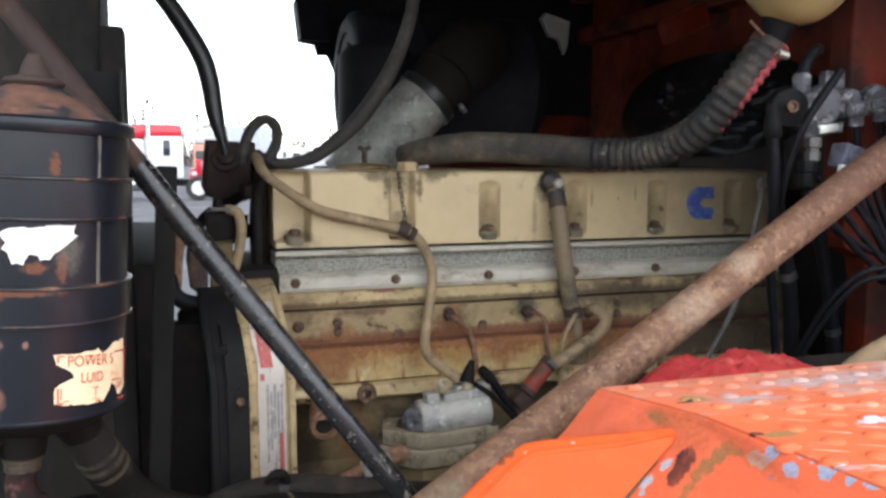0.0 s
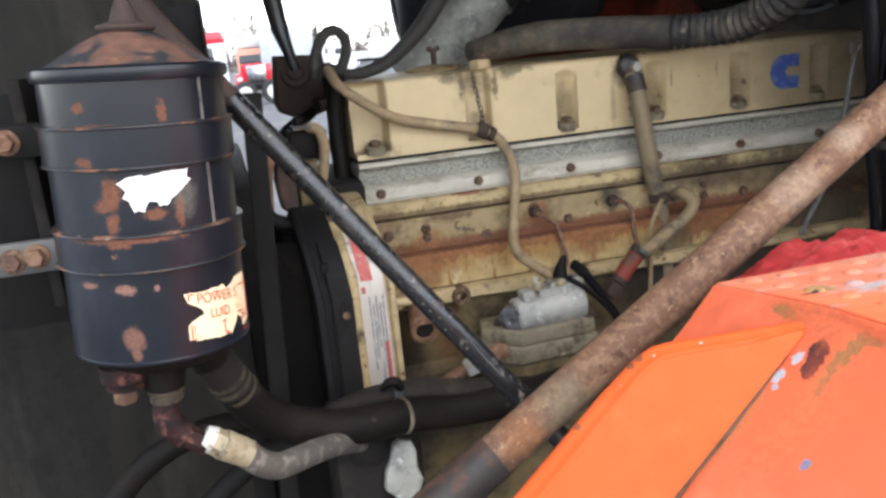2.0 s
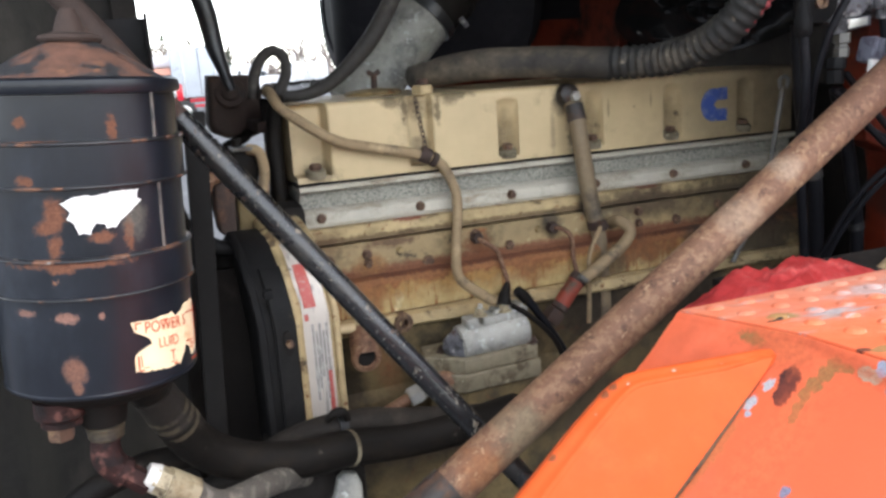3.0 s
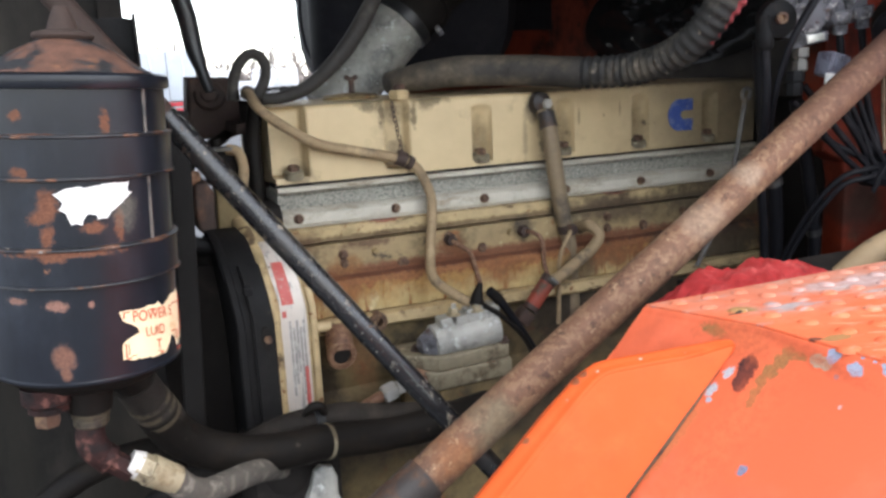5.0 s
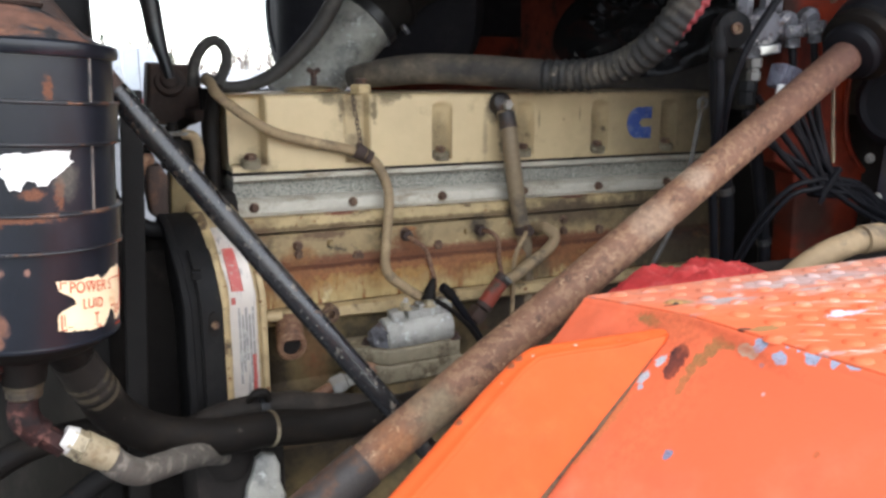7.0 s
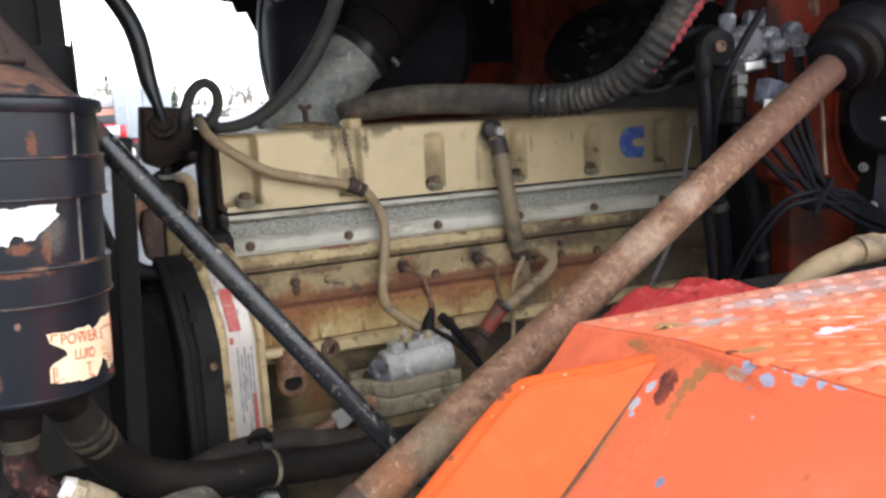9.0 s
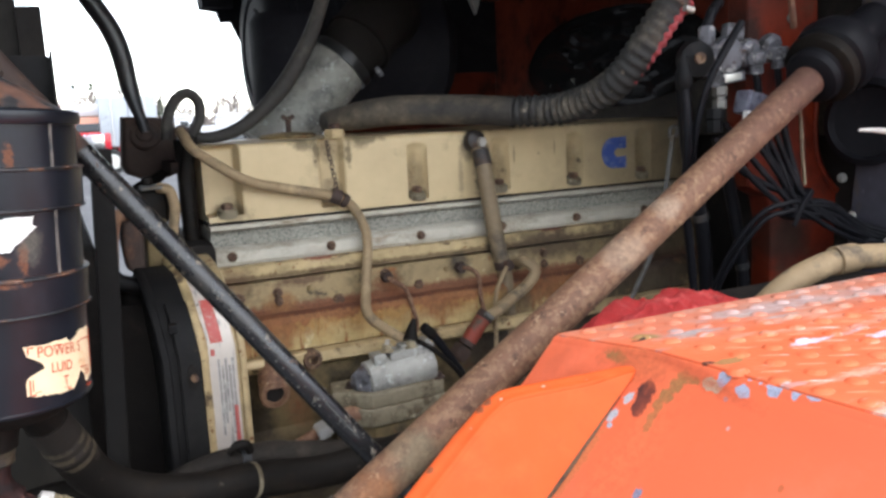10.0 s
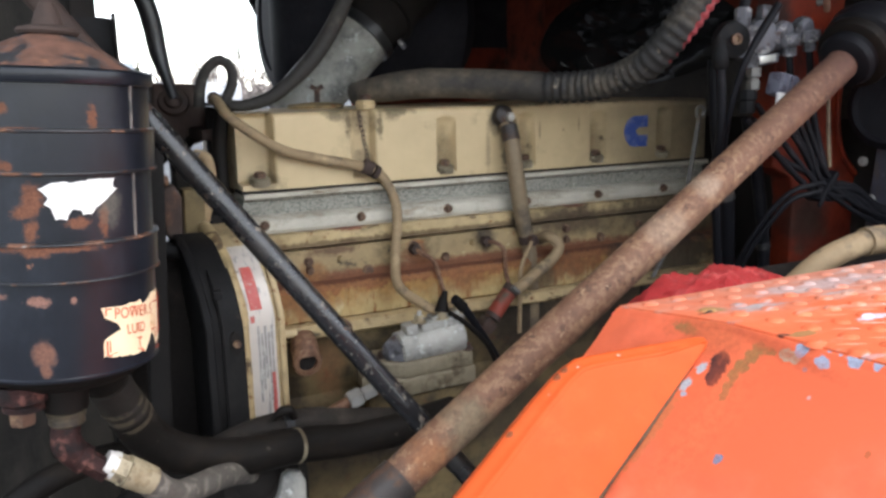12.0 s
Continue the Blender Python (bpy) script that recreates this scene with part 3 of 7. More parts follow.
M_FAINT = mat("faded_grey_print", (0.26, 0.24, 0.23), 0.6, 0, [((0.42, 0.40, 0.37), 90, 0.5, 0.08, 0.6, ONE)], (60, 0.2), (200, 0.1))
M_ZINC = mat("zinc_plate", (0.55, 0.54, 0.50), 0.4, 0.8, [(RUST, 40, 0.66, 0.06, 0.8, ONE)], (60, 0.15), (300, 0.15))
M_BRAID = mat("worn_braided_hose", (0.0863, 0.075, 0.0622), 0.8, 0, [((0.21, 0.185, 0.155), 50, 0.52, 0.1, 0.85, ONE)], (200, 0.35), (900, 0.6))
M_BRASS = mat("pale_brass_fitting", (0.30, 0.25, 0.16), 0.5, 0.1, [((0.20, 0.15, 0.085), 34, 0.52, 0.1, 0.7, ONE), ((0.40, 0.36, 0.28), 30, 0.60, 0.06, 0.5, ONE), (DIRT, 40, 0.55, 0.08, 0.8, ONE)], (60, 0.15), (300, 0.3))
M_VALVE = mat("cast_aluminium", (0.10, 0.10, 0.112), 0.5, 0.2, [((0.025, 0.024, 0.026), 30, 0.5, 0.1, 0.8, ONE), ((0.30, 0.29, 0.285), 45, 0.60, 0.05, 0.55, ONE), ((0.06, 0.035, 0.025), 34, 0.62, 0.06, 0.8, ONE)], (60, 0.3), (260, 0.6))
M_LAVENDER = mat("dusty_lavender_plastic", (0.13, 0.13, 0.165), 0.5, 0, [((0.08, 0.075, 0.10), 60, 0.5, 0.08, 0.7, ONE)], (80, 0.15), (200, 0.5))
M_AIRBLACK = mat("black_canister_paint", (0.015, 0.015, 0.019), 0.7, 0, [((0.026, 0.025, 0.029), 8, 0.5, 0.2, 0.75, ONE)], (40, 0.25), (150, 0.15), spec=0.10)
M_VALVEDARK = mat("blackened_cast_metal", (0.006, 0.006, 0.0065), 0.6, 0.0, [((0.018, 0.016, 0.015), 40, 0.55, 0.1, 0.7, ONE)], (80, 0.3), (240, 0.4), spec=0.15)
M_BRASSDULL = mat("dull_grey_fitting", (0.12, 0.115, 0.105), 0.55, 0.3, [(DIRT, 40, 0.52, 0.1, 0.8, ONE)], (80, 0.2), (240, 0.3))
M_SEAM = mat("brown_seam_dirt", (0.11, 0.07, 0.04), 0.9, 0, [((0.05, 0.035, 0.025), 60, 0.5, 0.1, 0.9, ONE)], (90, 0.3), (240, 0.5))
M_NYLON = mat("white_nylon", (0.50, 0.48, 0.45), 0.5)
M_BLUEGREY = mat("scraped_blue_grey_sheet", (0.055, 0.055, 0.070), 0.42, 0.1, [((0.10, 0.075, 0.05), 10, 0.56, 0.1, 0.7, (1, 1, 0.4)), ((0.20, 0.20, 0.24), 20, 0.63, 0.05, 0.5, (1, 1, 0.35))], (40, 0.3), (160, 0.25), spec=0.3)
M_PLASTIC = mat("crumpled_black_plastic", (0.014, 0.014, 0.015), 0.16, 0, (), (20, 0.3), (60, 0.4))
M_ASPHALT = mat("asphalt", (0.075, 0.075, 0.078), 0.85, 0, [((0.13, 0.13, 0.13), 0.5, 0.5, 0.2, 0.8, ONE)], (30, 0.2), (80, 0.4))
M_TRUCKRED = mat("red_truck_paint", (0.50, 0.015, 0.03), 0.25, 0, (), (3, 0.05), (20, 0.0), 0.3)
M_TRUCKWHITE = mat("white_truck_paint", (0.60, 0.60, 0.62), 0.35, 0, (), (3, 0.03), (20, 0.0), 0.2)
M_TRUCKORANGE = mat("faded_orange_truck_paint", (0.62, 0.30, 0.20), 0.35, 0, (), (3, 0.05), (20, 0.0), 0.2)
M_TRAILER = mat("grey_white_trailer_skin", (0.40, 0.43, 0.47), 0.5, 0, [((0.33, 0.35, 0.38), 1.5, 0.5, 0.2, 0.5, ONE)], (3, 0.05), (20, 0.0))
M_GLASSDARK = mat("dark_truck_glass", (0.03, 0.035, 0.04), 0.1)
M_TYRE = mat("tyre_rubber", (0.02, 0.02, 0.02), 0.8)
M_CHROME = mat("chrome", (0.6, 0.6, 0.62), 0.2, 1.0)
M_BARK = mat("bare_bark", (0.24, 0.205, 0.185), 0.9, 0, (), (8, 0.3), (30, 0.3))
M_FIR = mat("dark_fir_needles", (0.045, 0.065, 0.038), 0.9, 0, (), (3, 0.4), (20, 0.2))


# ---- mesh helpers ----
def part(name, bm, material, parent=None, label="", smooth=True, angle=40, kind=""):
    me = bpy.data.meshes.new(name)
    bmesh.ops.recalc_face_normals(bm, faces=bm.faces[:])
    if smooth:
        lim = radians(angle)
        for f in bm.faces:
            f.smooth = True
        for e in bm.edges:
            if len(e.link_faces) != 2 or e.calc_face_angle(0) > lim:
                e.smooth = False
    bm.to_mesh(me)
    bm.free()
    me.materials.append(material)
    ob = new(name, me)
    if parent:
        ob.parent = parent
        if parent.type == "EMPTY":
            ob.matrix_parent_inverse = parent.matrix_basis.inverted()
    return tagged(ob, label, kind=kind)


def thing(name, at, label, category, group="", kind=""):
    ob = new(name)
    ob.empty_display_size = 0.05
    ob.matrix_basis = Matrix.Translation(at)
    return tagged(ob, label, category, group, kind)


def box(c, size, bevel=0.0, rot=None, bm=None, seg=2):
    bm = bm or bmesh.new()
    m = Matrix.Translation(c) @ (rot.to_4x4() if rot else Matrix()) @ Matrix.Diagonal((*size, 1))
    got = bmesh.ops.create_cube(bm, size=1, matrix=m)["verts"]
    if bevel:
        edges = list({e for v in got for e in v.link_edges})
        bmesh.ops.bevel(bm, geom=edges, offset=bevel, segments=seg, affect="EDGES", profile=0.6)
    return bm


def rot(rx=0, ry=0, rz=0):
    return Euler([radians(a) for a in (rx, ry, rz)]).to_matrix()


def smooth_path(points, step):
    """Points along a smooth curve through the given ones, and how far along (0 to 1) each lies."""
    p = [Vector(q) for q in points]
    p = [p[0] * 2 - p[1]] + p + [p[-1] * 2 - p[-2]]
    out = []
    for i in range(1, len(p) - 2):
        a, b, c, d = p[i - 1 : i + 3]
        k = max(2, int((c - b).length / step))
        for j in range(k):
            t = j / k
            out.append(0.5 * (2 * b + (c - a) * t + (2 * a - 5 * b + 4 * c - d) * t**2 + (3 * b - a - 3 * c + d) * t**3))
    return out + [p[-2]]


def tube(points, radius, seg=14, step=0.012, ribs=0.0, pitch=0.01, straight=False, bm=None, flat=1.0, wobble=0.0):
    """A round tube along points. radius: one, or one for each given point; ribs: height of rings every pitch metres."""
    bm = bm or bmesh.new()
    if straight:
        path, n0 = [], len(points)
        for i in range(n0 - 1):
            a, b = Vector(points[i]), Vector(points[i + 1])
            k = max(1, int((b - a).length / step))
            path += [a.lerp(b, j / k) for j in range(k)]
        path.append(Vector(points[-1]))
    else:
        path = smooth_path(points, step)
    length = [0.0]
    for a, b in zip(path, path[1:]):
        length.append(length[-1] + (b - a).length)
    if isinstance(radius, (list, tuple)):
        knots, at = [], 0.0
        for i, q in enumerate(points):
            at += (Vector(q) - Vector(points[i - 1])).length if i else 0
            knots.append(at)
        knots = [k / at * length[-1] for k in knots]
        radii = np.interp(length, knots, radius)
    else:
        radii = [radius] * len(path)
    up = Vector((0, 0, 1))
    first = (path[1] - path[0]).normalized()
    side = first.cross(up if abs(first.z) < 0.9 else Vector((0, 1, 0))).normalized()
    rings = []
    for i, q in enumerate(path):
        d = (path[min(i + 1, len(path) - 1)] - path[max(i - 1, 0)]).normalized()
        side = (side - d * side.dot(d)).normalized()
        other = d.cross(side)
        r = radii[i]
        if ribs:
            r += ribs * (0.5 + 0.5 * math.cos(2 * math.pi * length[i] / pitch))
        if wobble:
            r += wobble * noise.noise(q * 30)
        rings.append([bm.verts.new(q + side * (math.cos(2 * math.pi * k / seg) * r) + other * (math.sin(2 * math.pi * k / seg) * r * flat)) for k in range(seg)])
    for a, b in zip(rings, rings[1:]):
        for k in range(seg):
            bm.faces.new((a[k], a[(k + 1) % seg], b[(k + 1) % seg], b[k]))
    bm.faces.new(rings[0])
    bm.faces.new(rings[-1])
    return bm


def lathe(profile, origin, axis=(0, 0, 1), seg=40, bm=None):
    """A turned shape: profile rows of (radius, height along the axis)."""
    bm = bm or bmesh.new()
    turn = Vector((0, 0, 1)).rotation_difference(Vector(axis)).to_matrix()
    o, rings = Vector(origin), []
    for r, h in profile:
        rings.append([bm.verts.new(o + turn @ Vector((r * math.cos(2 * math.pi * k / seg), r * math.sin(2 * math.pi * k / seg), h))) for k in range(seg)])
    for a, b in zip(rings, rings[1:]):
        for k in range(seg):
            bm.faces.new((a[k], a[(k + 1) % seg], b[(k + 1) % seg], b[k]))
    bm.faces.new(rings[0])
    bm.faces.new(rings[-1])
    return bm


def rod(a, b, r, seg=16, bm=None, r2=None):
    d = Vector(b) - Vector(a)
    return lathe([(r, 0), (r2 or r, d.length)], a, d, seg, bm)


def hexbolt(at, axis, r=0.01, h=0.008, washer=0.0, bm=None):
    """A hexagon head, with a washer below it."""
    bm = bm or bmesh.new()
    a = Vector(axis).normalized()
    o = Vector(at)
    if washer:
        lathe([(washer, 0), (washer, 0.0022), (washer * 0.9, 0.003)], o, a, 18, bm)
        o = o + a * 0.003
    lathe([(r, 0), (r, h * 0.8), (r * 0.86, h), (r * 0.5, h), (r * 0.45, h * 0.85)], o, a, 6, bm)
    return bm


def plate(poly, origin, u, v, thick, bevel=0.0):
    """A flat plate: poly in the axes u and v from origin, thick along their cross product (behind the face)."""
    bm = bmesh.new()
    u, v, o = Vector(u).normalized(), Vector(v).normalized(), Vector(origin)
    w = u.cross(v).normalized()
    front = [bm.verts.new(o + u * a + v * b) for a, b in poly]
    back = [bm.verts.new(o + u * a + v * b - w * thick) for a, b in poly]
    n = len(poly)
    faces = [bm.faces.new(front), bm.faces.new(back[::-1])]
    for k in range(n):
        bm.faces.new((front[k], back[k], back[(k + 1) % n], front[(k + 1) % n]))
    bmesh.ops.recalc_face_normals(bm, faces=bm.faces[:])
    if bevel:
        edges = [e for f in faces for e in f.edges]
        bmesh.ops.bevel(bm, geom=edges, offset=bevel, segments=3, affect="EDGES", profile=0.5)
    return bm


def extrude_x(profile, x0, x1, nx=2, rough=0.0):
    """A bar along x with the closed profile of (y, z)."""
    bm = bmesh.new()
    rows = []
    for i in range(nx + 1):
        x = x0 + (x1 - x0) * i / nx
        rows.append([bm.verts.new((x, y + rough * noise.noise(Vector((x * 25, y * 30, z * 25))), z + 0.6 * rough * noise.noise(Vector((x * 22, z * 30, 5))))) for y, z in profile])
    n = len(profile)
    for a, b in zip(rows, rows[1:]):
        for k in range(n):
            bm.faces.new((a[k], a[(k + 1) % n], b[(k + 1) % n], b[k]))
    bm.faces.new(rows[0])
    bm.faces.new(rows[-1])
    return bm


def letters(text, height):
    """The mesh of a line of writing in the built-in font, lying in x and y from the origin."""
    cu = bpy.data.curves.new("line", "FONT")
    cu.body, cu.size, cu.extrude = text, height, 0.0
    ob = bpy.data.objects.new("line", cu)
    me = bpy.data.meshes.new_from_object(ob)
    bm = bmesh.new()
    bm.from_mesh(me)
    bpy.data.objects.remove(ob)
    bpy.data.meshes.remove(me)
    return bm


def blob(cx, cy, rx, ry, seed, n=22, jag=0.3):
    """An uneven patch outline."""
    rnd = random.Random(seed)
    k = [rnd.uniform(-1, 1) for _ in range(8)]
    out = []
    for i in range(n):
        a = 2 * math.pi * i / n
        f = 1 + jag * (k[0] * math.sin(2 * a + k[1] * 3) + k[2] * 0.7 * math.sin(3 * a + k[3] * 3) + k[4] * 0.5 * math.sin(5 * a + k[5] * 3)) * 0.6
        out.append((cx + rx * f * math.cos(a), cy + ry * f * math.sin(a)))
    return out


# ---- ground and distance ----
def ground():
    bm = bmesh.new()
    r = 900
    bm.faces.new([bm.verts.new(p) for p in ((-r, -r, 0), (r, -r, 0), (r, r, 0), (-r, r, 0))])
    part("ground", bm, M_ASPHALT, None, "grey asphalt truck yard, flat and open", kind="structure", smooth=False)


ground()


# ---- the engine ----
def cover_depth(x, z):
    """How far the cover's front is sunk at a place: scoops round its bolts, open steps at the front end."""
    def edge(v, lo, hi, s=0.005):
        return (0.5 + 0.5 * math.tanh((v - lo) / s * 1.1)) * (0.5 - 0.5 * math.tanh((v - hi) / s * 1.1))
    d = 0.0
    floor = edge(z, 1.769, 3.0, 0.0015)
    d = max(d, 0.032 * edge(x, 0.2, 0.326, 0.0022) * floor)
    d = max(d, 0.022 * edge(x, 0.470, 0.511, 0.0026) * floor)
    for bx in (0.655, 0.832, 1.007, 1.181):
        across = max(0.0, 1 - ((x - bx) / 0.0205) ** 2)
        rise = min(1.0, max(0.0, (1.870 - 10.0 * (x - bx) ** 2 - z) / 0.055))
        d = max(d, 0.027 * across ** 0.5 * rise ** 0.55 * floor)
    return d


def engine():
    e = thing("engine", (0.7, 1.7, 1.0), "large tan-painted diesel engine, rusty and oil-stained, between radiator and firewall", "engine")
    # rocker cover: one skin of front, rounded edge and top
    bm = bmesh.new()
    xs = np.linspace(0.270, 1.30, 620)
    zs = list(np.concatenate([(1.757, 1.7675), np.linspace(1.7685, 1.773, 6), np.linspace(1.777, 1.878, 34)]))
    rows = []
    for x in xs:
        row = []
        for z in zs:
            y = 1.504 + cover_depth(x, z) + 0.0008 * noise.noise(Vector((x * 9, z * 9, 2)))
            row.append(bm.verts.new((x, y, z)))
        for a in (30, 60, 90):
            d = cover_depth(x, 1.878) * math.cos(radians(a)) ** 0.5 if a < 90 else 0
            row.append(bm.verts.new((x, 1.504 + 0.010 * (1 - math.cos(radians(a))) + d, 1.878 + 0.010 * math.sin(radians(a)))))
        top = 1.888
        d = cover_depth(x, 1.878)
        row.append(bm.verts.new((x, 1.535, top)))
        row.append(bm.verts.new((x, 1.60, top + 0.002)))
        row.append(bm.verts.new((x, 1.82, top + 0.002)))
        row.append(bm.verts.new((x, 1.84, 1.757)))
        rows.append(row)
    for a, b in zip(rows, rows[1:]):
        for k in range(len(a) - 1):
            bm.faces.new((a[k], a[k + 1], b[k + 1], b[k]))
    bm.faces.new(rows[0])
    bm.faces.new(rows[-1])
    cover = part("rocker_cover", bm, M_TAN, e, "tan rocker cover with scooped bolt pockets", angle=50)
    part("cover_lip", extrude_x([(1.493, 1.7455), (1.490, 1.7475), (1.490, 1.7525), (1.494, 1.7545), (1.56, 1.7545), (1.56, 1.7455)], 0.268, 1.30, 60, 0.0008), M_ALU, cover)
    part("gasket", extrude_x([(1.4995, 1.7540), (1.4990, 1.7575), (1.51, 1.7600), (1.55, 1.7600), (1.55, 1.7540)], 0.266, 1.30, 60, 0.0005), M_DARK, cover)
    for x, y in ((0.302, 1.5165), (0.655, 1.516), (0.832, 1.516), (1.007, 1.516), (1.181, 1.516)):
        part("bolt_foot", lathe([(0.0172, -0.004), (0.0178, 0.003), (0.0170, 0.0085), (0.0130, 0.0105)], (x, y - 0.002, 1.7705), (0, -0.2, 1), 20), M_PALECAST, cover, "grimy flanged bolt foot")
        part("bolt", hexbolt((x, y - 0.0040, 1.7800), (0, -0.2, 1), 0.0105, 0.0090), M_BOLT, cover)
    # logo: a blue C with a notch and a wedge, no lettering
    c = [(1.104 + 0.030 * math.cos(a), 1.824 + 0.0325 * math.sin(a)) for a in np.linspace(radians(80), radians(280), 18)]
    c = [(1.136, 1.8565)] + c + [(1.136, 1.7915), (1.136, 1.8155), (1.112, 1.8155)]
    c += [(1.106, 1.820), (1.104, 1.824), (1.106, 1.828), (1.112, 1.8325), (1.136, 1.8325)]
    part("logo", plate(c, (0, 1.5025, 0), (1, 0, 0), (0, 0, 1), 0.002), M_BLUE, cover, "blue painted maker's mark", smooth=False)
    # filler lid with wing nut, and the through bolt beside it
    part("filler_lid", lathe([(0.052, 0), (0.054, 0.004), (0.05, 0.008), (0.02, 0.011), (0.004, 0.012)], (0.455, 1.66, 1.890), seg=32), M_OLIVE, cover)
    part("stud", rod((0.457, 1.655, 1.895), (0.457, 1.655, 1.925), 0.0055), M_DARKRUST, cover)
    bm = box((0.4505, 1.655, 1.929), (0.013, 0.006, 0.009), 0.002, rot(0, 28, 0))
    box((0.4635, 1.655, 1.929), (0.013, 0.006, 0.009), 0.002, rot(0, -28, 0), bm)
    part("wing_nut", bm, M_DARKRUST, cover)
    bm = hexbolt((0.512, 1.545, 1.886), (0, 0, 1), 0.0195, 0.015, 0.026)
    part("through_bolt", bm, M_TAN_OLD, cover)
    part("bolt_cap", lathe([(0.011, 0), (0.011, 0.008), (0.006, 0.010)], (0.512, 1.545, 1.905), seg=14), M_DARKRUST, cover)
    # rocker housing
    prof = [(1.500, 1.7452), (1.501, 1.7425), (1.509, 1.7395), (1.511, 1.714), (1.62, 1.714), (1.62, 1.7452)]
    house = part("rocker_housing", extrude_x(prof, 0.270, 1.30, 160, 0.0010), M_CAST, e, "bare rough-cast aluminium rocker housing", angle=30)
    prof = [(1.509, 1.7155), (1.4985, 1.7110), (1.4945, 1.706), (1.4935, 1.690), (1.497, 1.6835), (1.62, 1.6835), (1.62, 1.7135)]
    part("housing_flange", extrude_x(prof, 0.269, 1.30, 160, 0.0010), M_ALU, house, "paler bare aluminium flange", angle=30)
    for k in range(6):
        part("bolt", hexbolt((0.300 + 0.175 * k, 1.4945, 1.6995), (0, -1, 0.12), 0.0070, 0.007, 0.0086), M_BOLT, house)
    # raised cast marks, plain
    rnd = random.Random(4)
    for x0 in (0.585, 0.945):
        for k in range(7):
            bm = bmesh.new()
            x = x0 + k * 0.030
            w = rnd.choice((0.016, 0.02, 0.022))
            box((x, 1.5095, 1.7345), (w, 0.003, 0.0035), 0.001, None, bm, 1)
            box((x - w / 2, 1.5095, 1.7285), (0.0035, 0.003, 0.014), 0.001, None, bm, 1)
            if rnd.random() < 0.6:
                box((x, 1.5095, 1.7225), (w, 0.003, 0.0035), 0.001, None, bm, 1)
            part("cast_mark", bm, M_CAST, house, smooth=False)
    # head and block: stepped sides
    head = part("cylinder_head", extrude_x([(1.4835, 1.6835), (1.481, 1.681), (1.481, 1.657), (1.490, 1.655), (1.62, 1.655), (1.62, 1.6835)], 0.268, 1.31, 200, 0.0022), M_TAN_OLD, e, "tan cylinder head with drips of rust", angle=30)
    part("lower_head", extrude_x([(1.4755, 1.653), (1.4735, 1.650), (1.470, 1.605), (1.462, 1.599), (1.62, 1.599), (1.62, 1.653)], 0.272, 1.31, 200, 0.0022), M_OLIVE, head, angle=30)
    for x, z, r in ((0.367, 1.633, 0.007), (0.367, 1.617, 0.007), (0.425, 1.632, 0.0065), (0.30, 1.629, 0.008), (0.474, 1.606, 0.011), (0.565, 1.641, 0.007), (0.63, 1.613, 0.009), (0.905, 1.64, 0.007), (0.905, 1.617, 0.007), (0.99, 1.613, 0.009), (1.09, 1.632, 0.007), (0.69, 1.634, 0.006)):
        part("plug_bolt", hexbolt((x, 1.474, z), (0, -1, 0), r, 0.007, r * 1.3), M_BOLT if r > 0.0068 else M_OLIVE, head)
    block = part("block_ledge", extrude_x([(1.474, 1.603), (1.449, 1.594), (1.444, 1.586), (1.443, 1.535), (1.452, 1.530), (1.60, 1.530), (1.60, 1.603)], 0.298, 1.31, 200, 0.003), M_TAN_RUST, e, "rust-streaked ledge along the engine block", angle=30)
    part("block_rail", extrude_x([(1.436, 1.531), (1.430, 1.528), (1.428, 1.512), (1.437, 1.506), (1.60, 1.506), (1.60, 1.531)], 0.285, 1.31, 160, 0.0028), M_TAN_OLD, block, angle=30)
    part("block_side", extrude_x([(1.447, 1.508), (1.445, 1.46), (1.452, 1.40), (1.44, 1.38), (1.44, 1.1), (1.75, 1.1), (1.75, 1.508)], 0.29, 1.35, 120, 0.006), M_TAN_DARK, e, "grimy lower block side, its colour darkened for shade below the pipes", angle=30)
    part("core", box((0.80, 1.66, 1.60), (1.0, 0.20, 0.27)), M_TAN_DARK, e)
    part("sump", box((0.8, 1.62, 0.93), (0.95, 0.36, 0.34), 0.03), M_DARK, e)
    # boss and lifting eye on the rail
    part("boss", lathe([(0.017, 0), (0.017, 0.018), (0.0155, 0.022), (0.008, 0.022), (0.0075, 0.006), (0.001, 0.006)], (0.404, 1.432, 1.521), (0, -1, 0), 10), M_BOLT, block)
    part("rail_arm", box((0.352, 1.424, 1.524), (0.10, 0.016, 0.024), 0.006), M_TAN_OLD, block)
    part("white_pipe_stub", rod((0.272, 1.405, 1.533), (0.318, 1.405, 1.531), 0.008), M_TAN, block)
    bm = tube([(0.330, 1.412, 1.520), (0.328, 1.396, 1.506), (0.327, 1.388, 1.490)], [0.020, 0.023, 0.023], 20, 0.004)
    lathe([(0.024, 0), (0.025, 0.010), (0.022, 0.013), (0.0155, 0.013), (0.015, 0.002)], (0.3265, 1.386, 1.488), (0, -1, -0.15), 24, bm)
    part("lifting_eye", bm, M_RUST, e, "rusty open bracket eye")
    # dark disc: the shade inside the eye's hole, painted on a closed face
    part("eye_bore", lathe([(0.0152, 0), (0.0152, 0.002)], (0.3263, 1.3805, 1.4870), (0, -1, -0.15), 20), M_DARK, e)
    # front gear case: dark guard and its rim with the maker's plate
    rim = [(1.50, 1.712), (1.455, 1.713), (1.405, 1.706), (1.362, 1.690), (1.330, 1.668), (1.308, 1.640), (1.298, 1.60), (1.296, 1.55), (1.296, 1.42), (1.30, 1.30)]

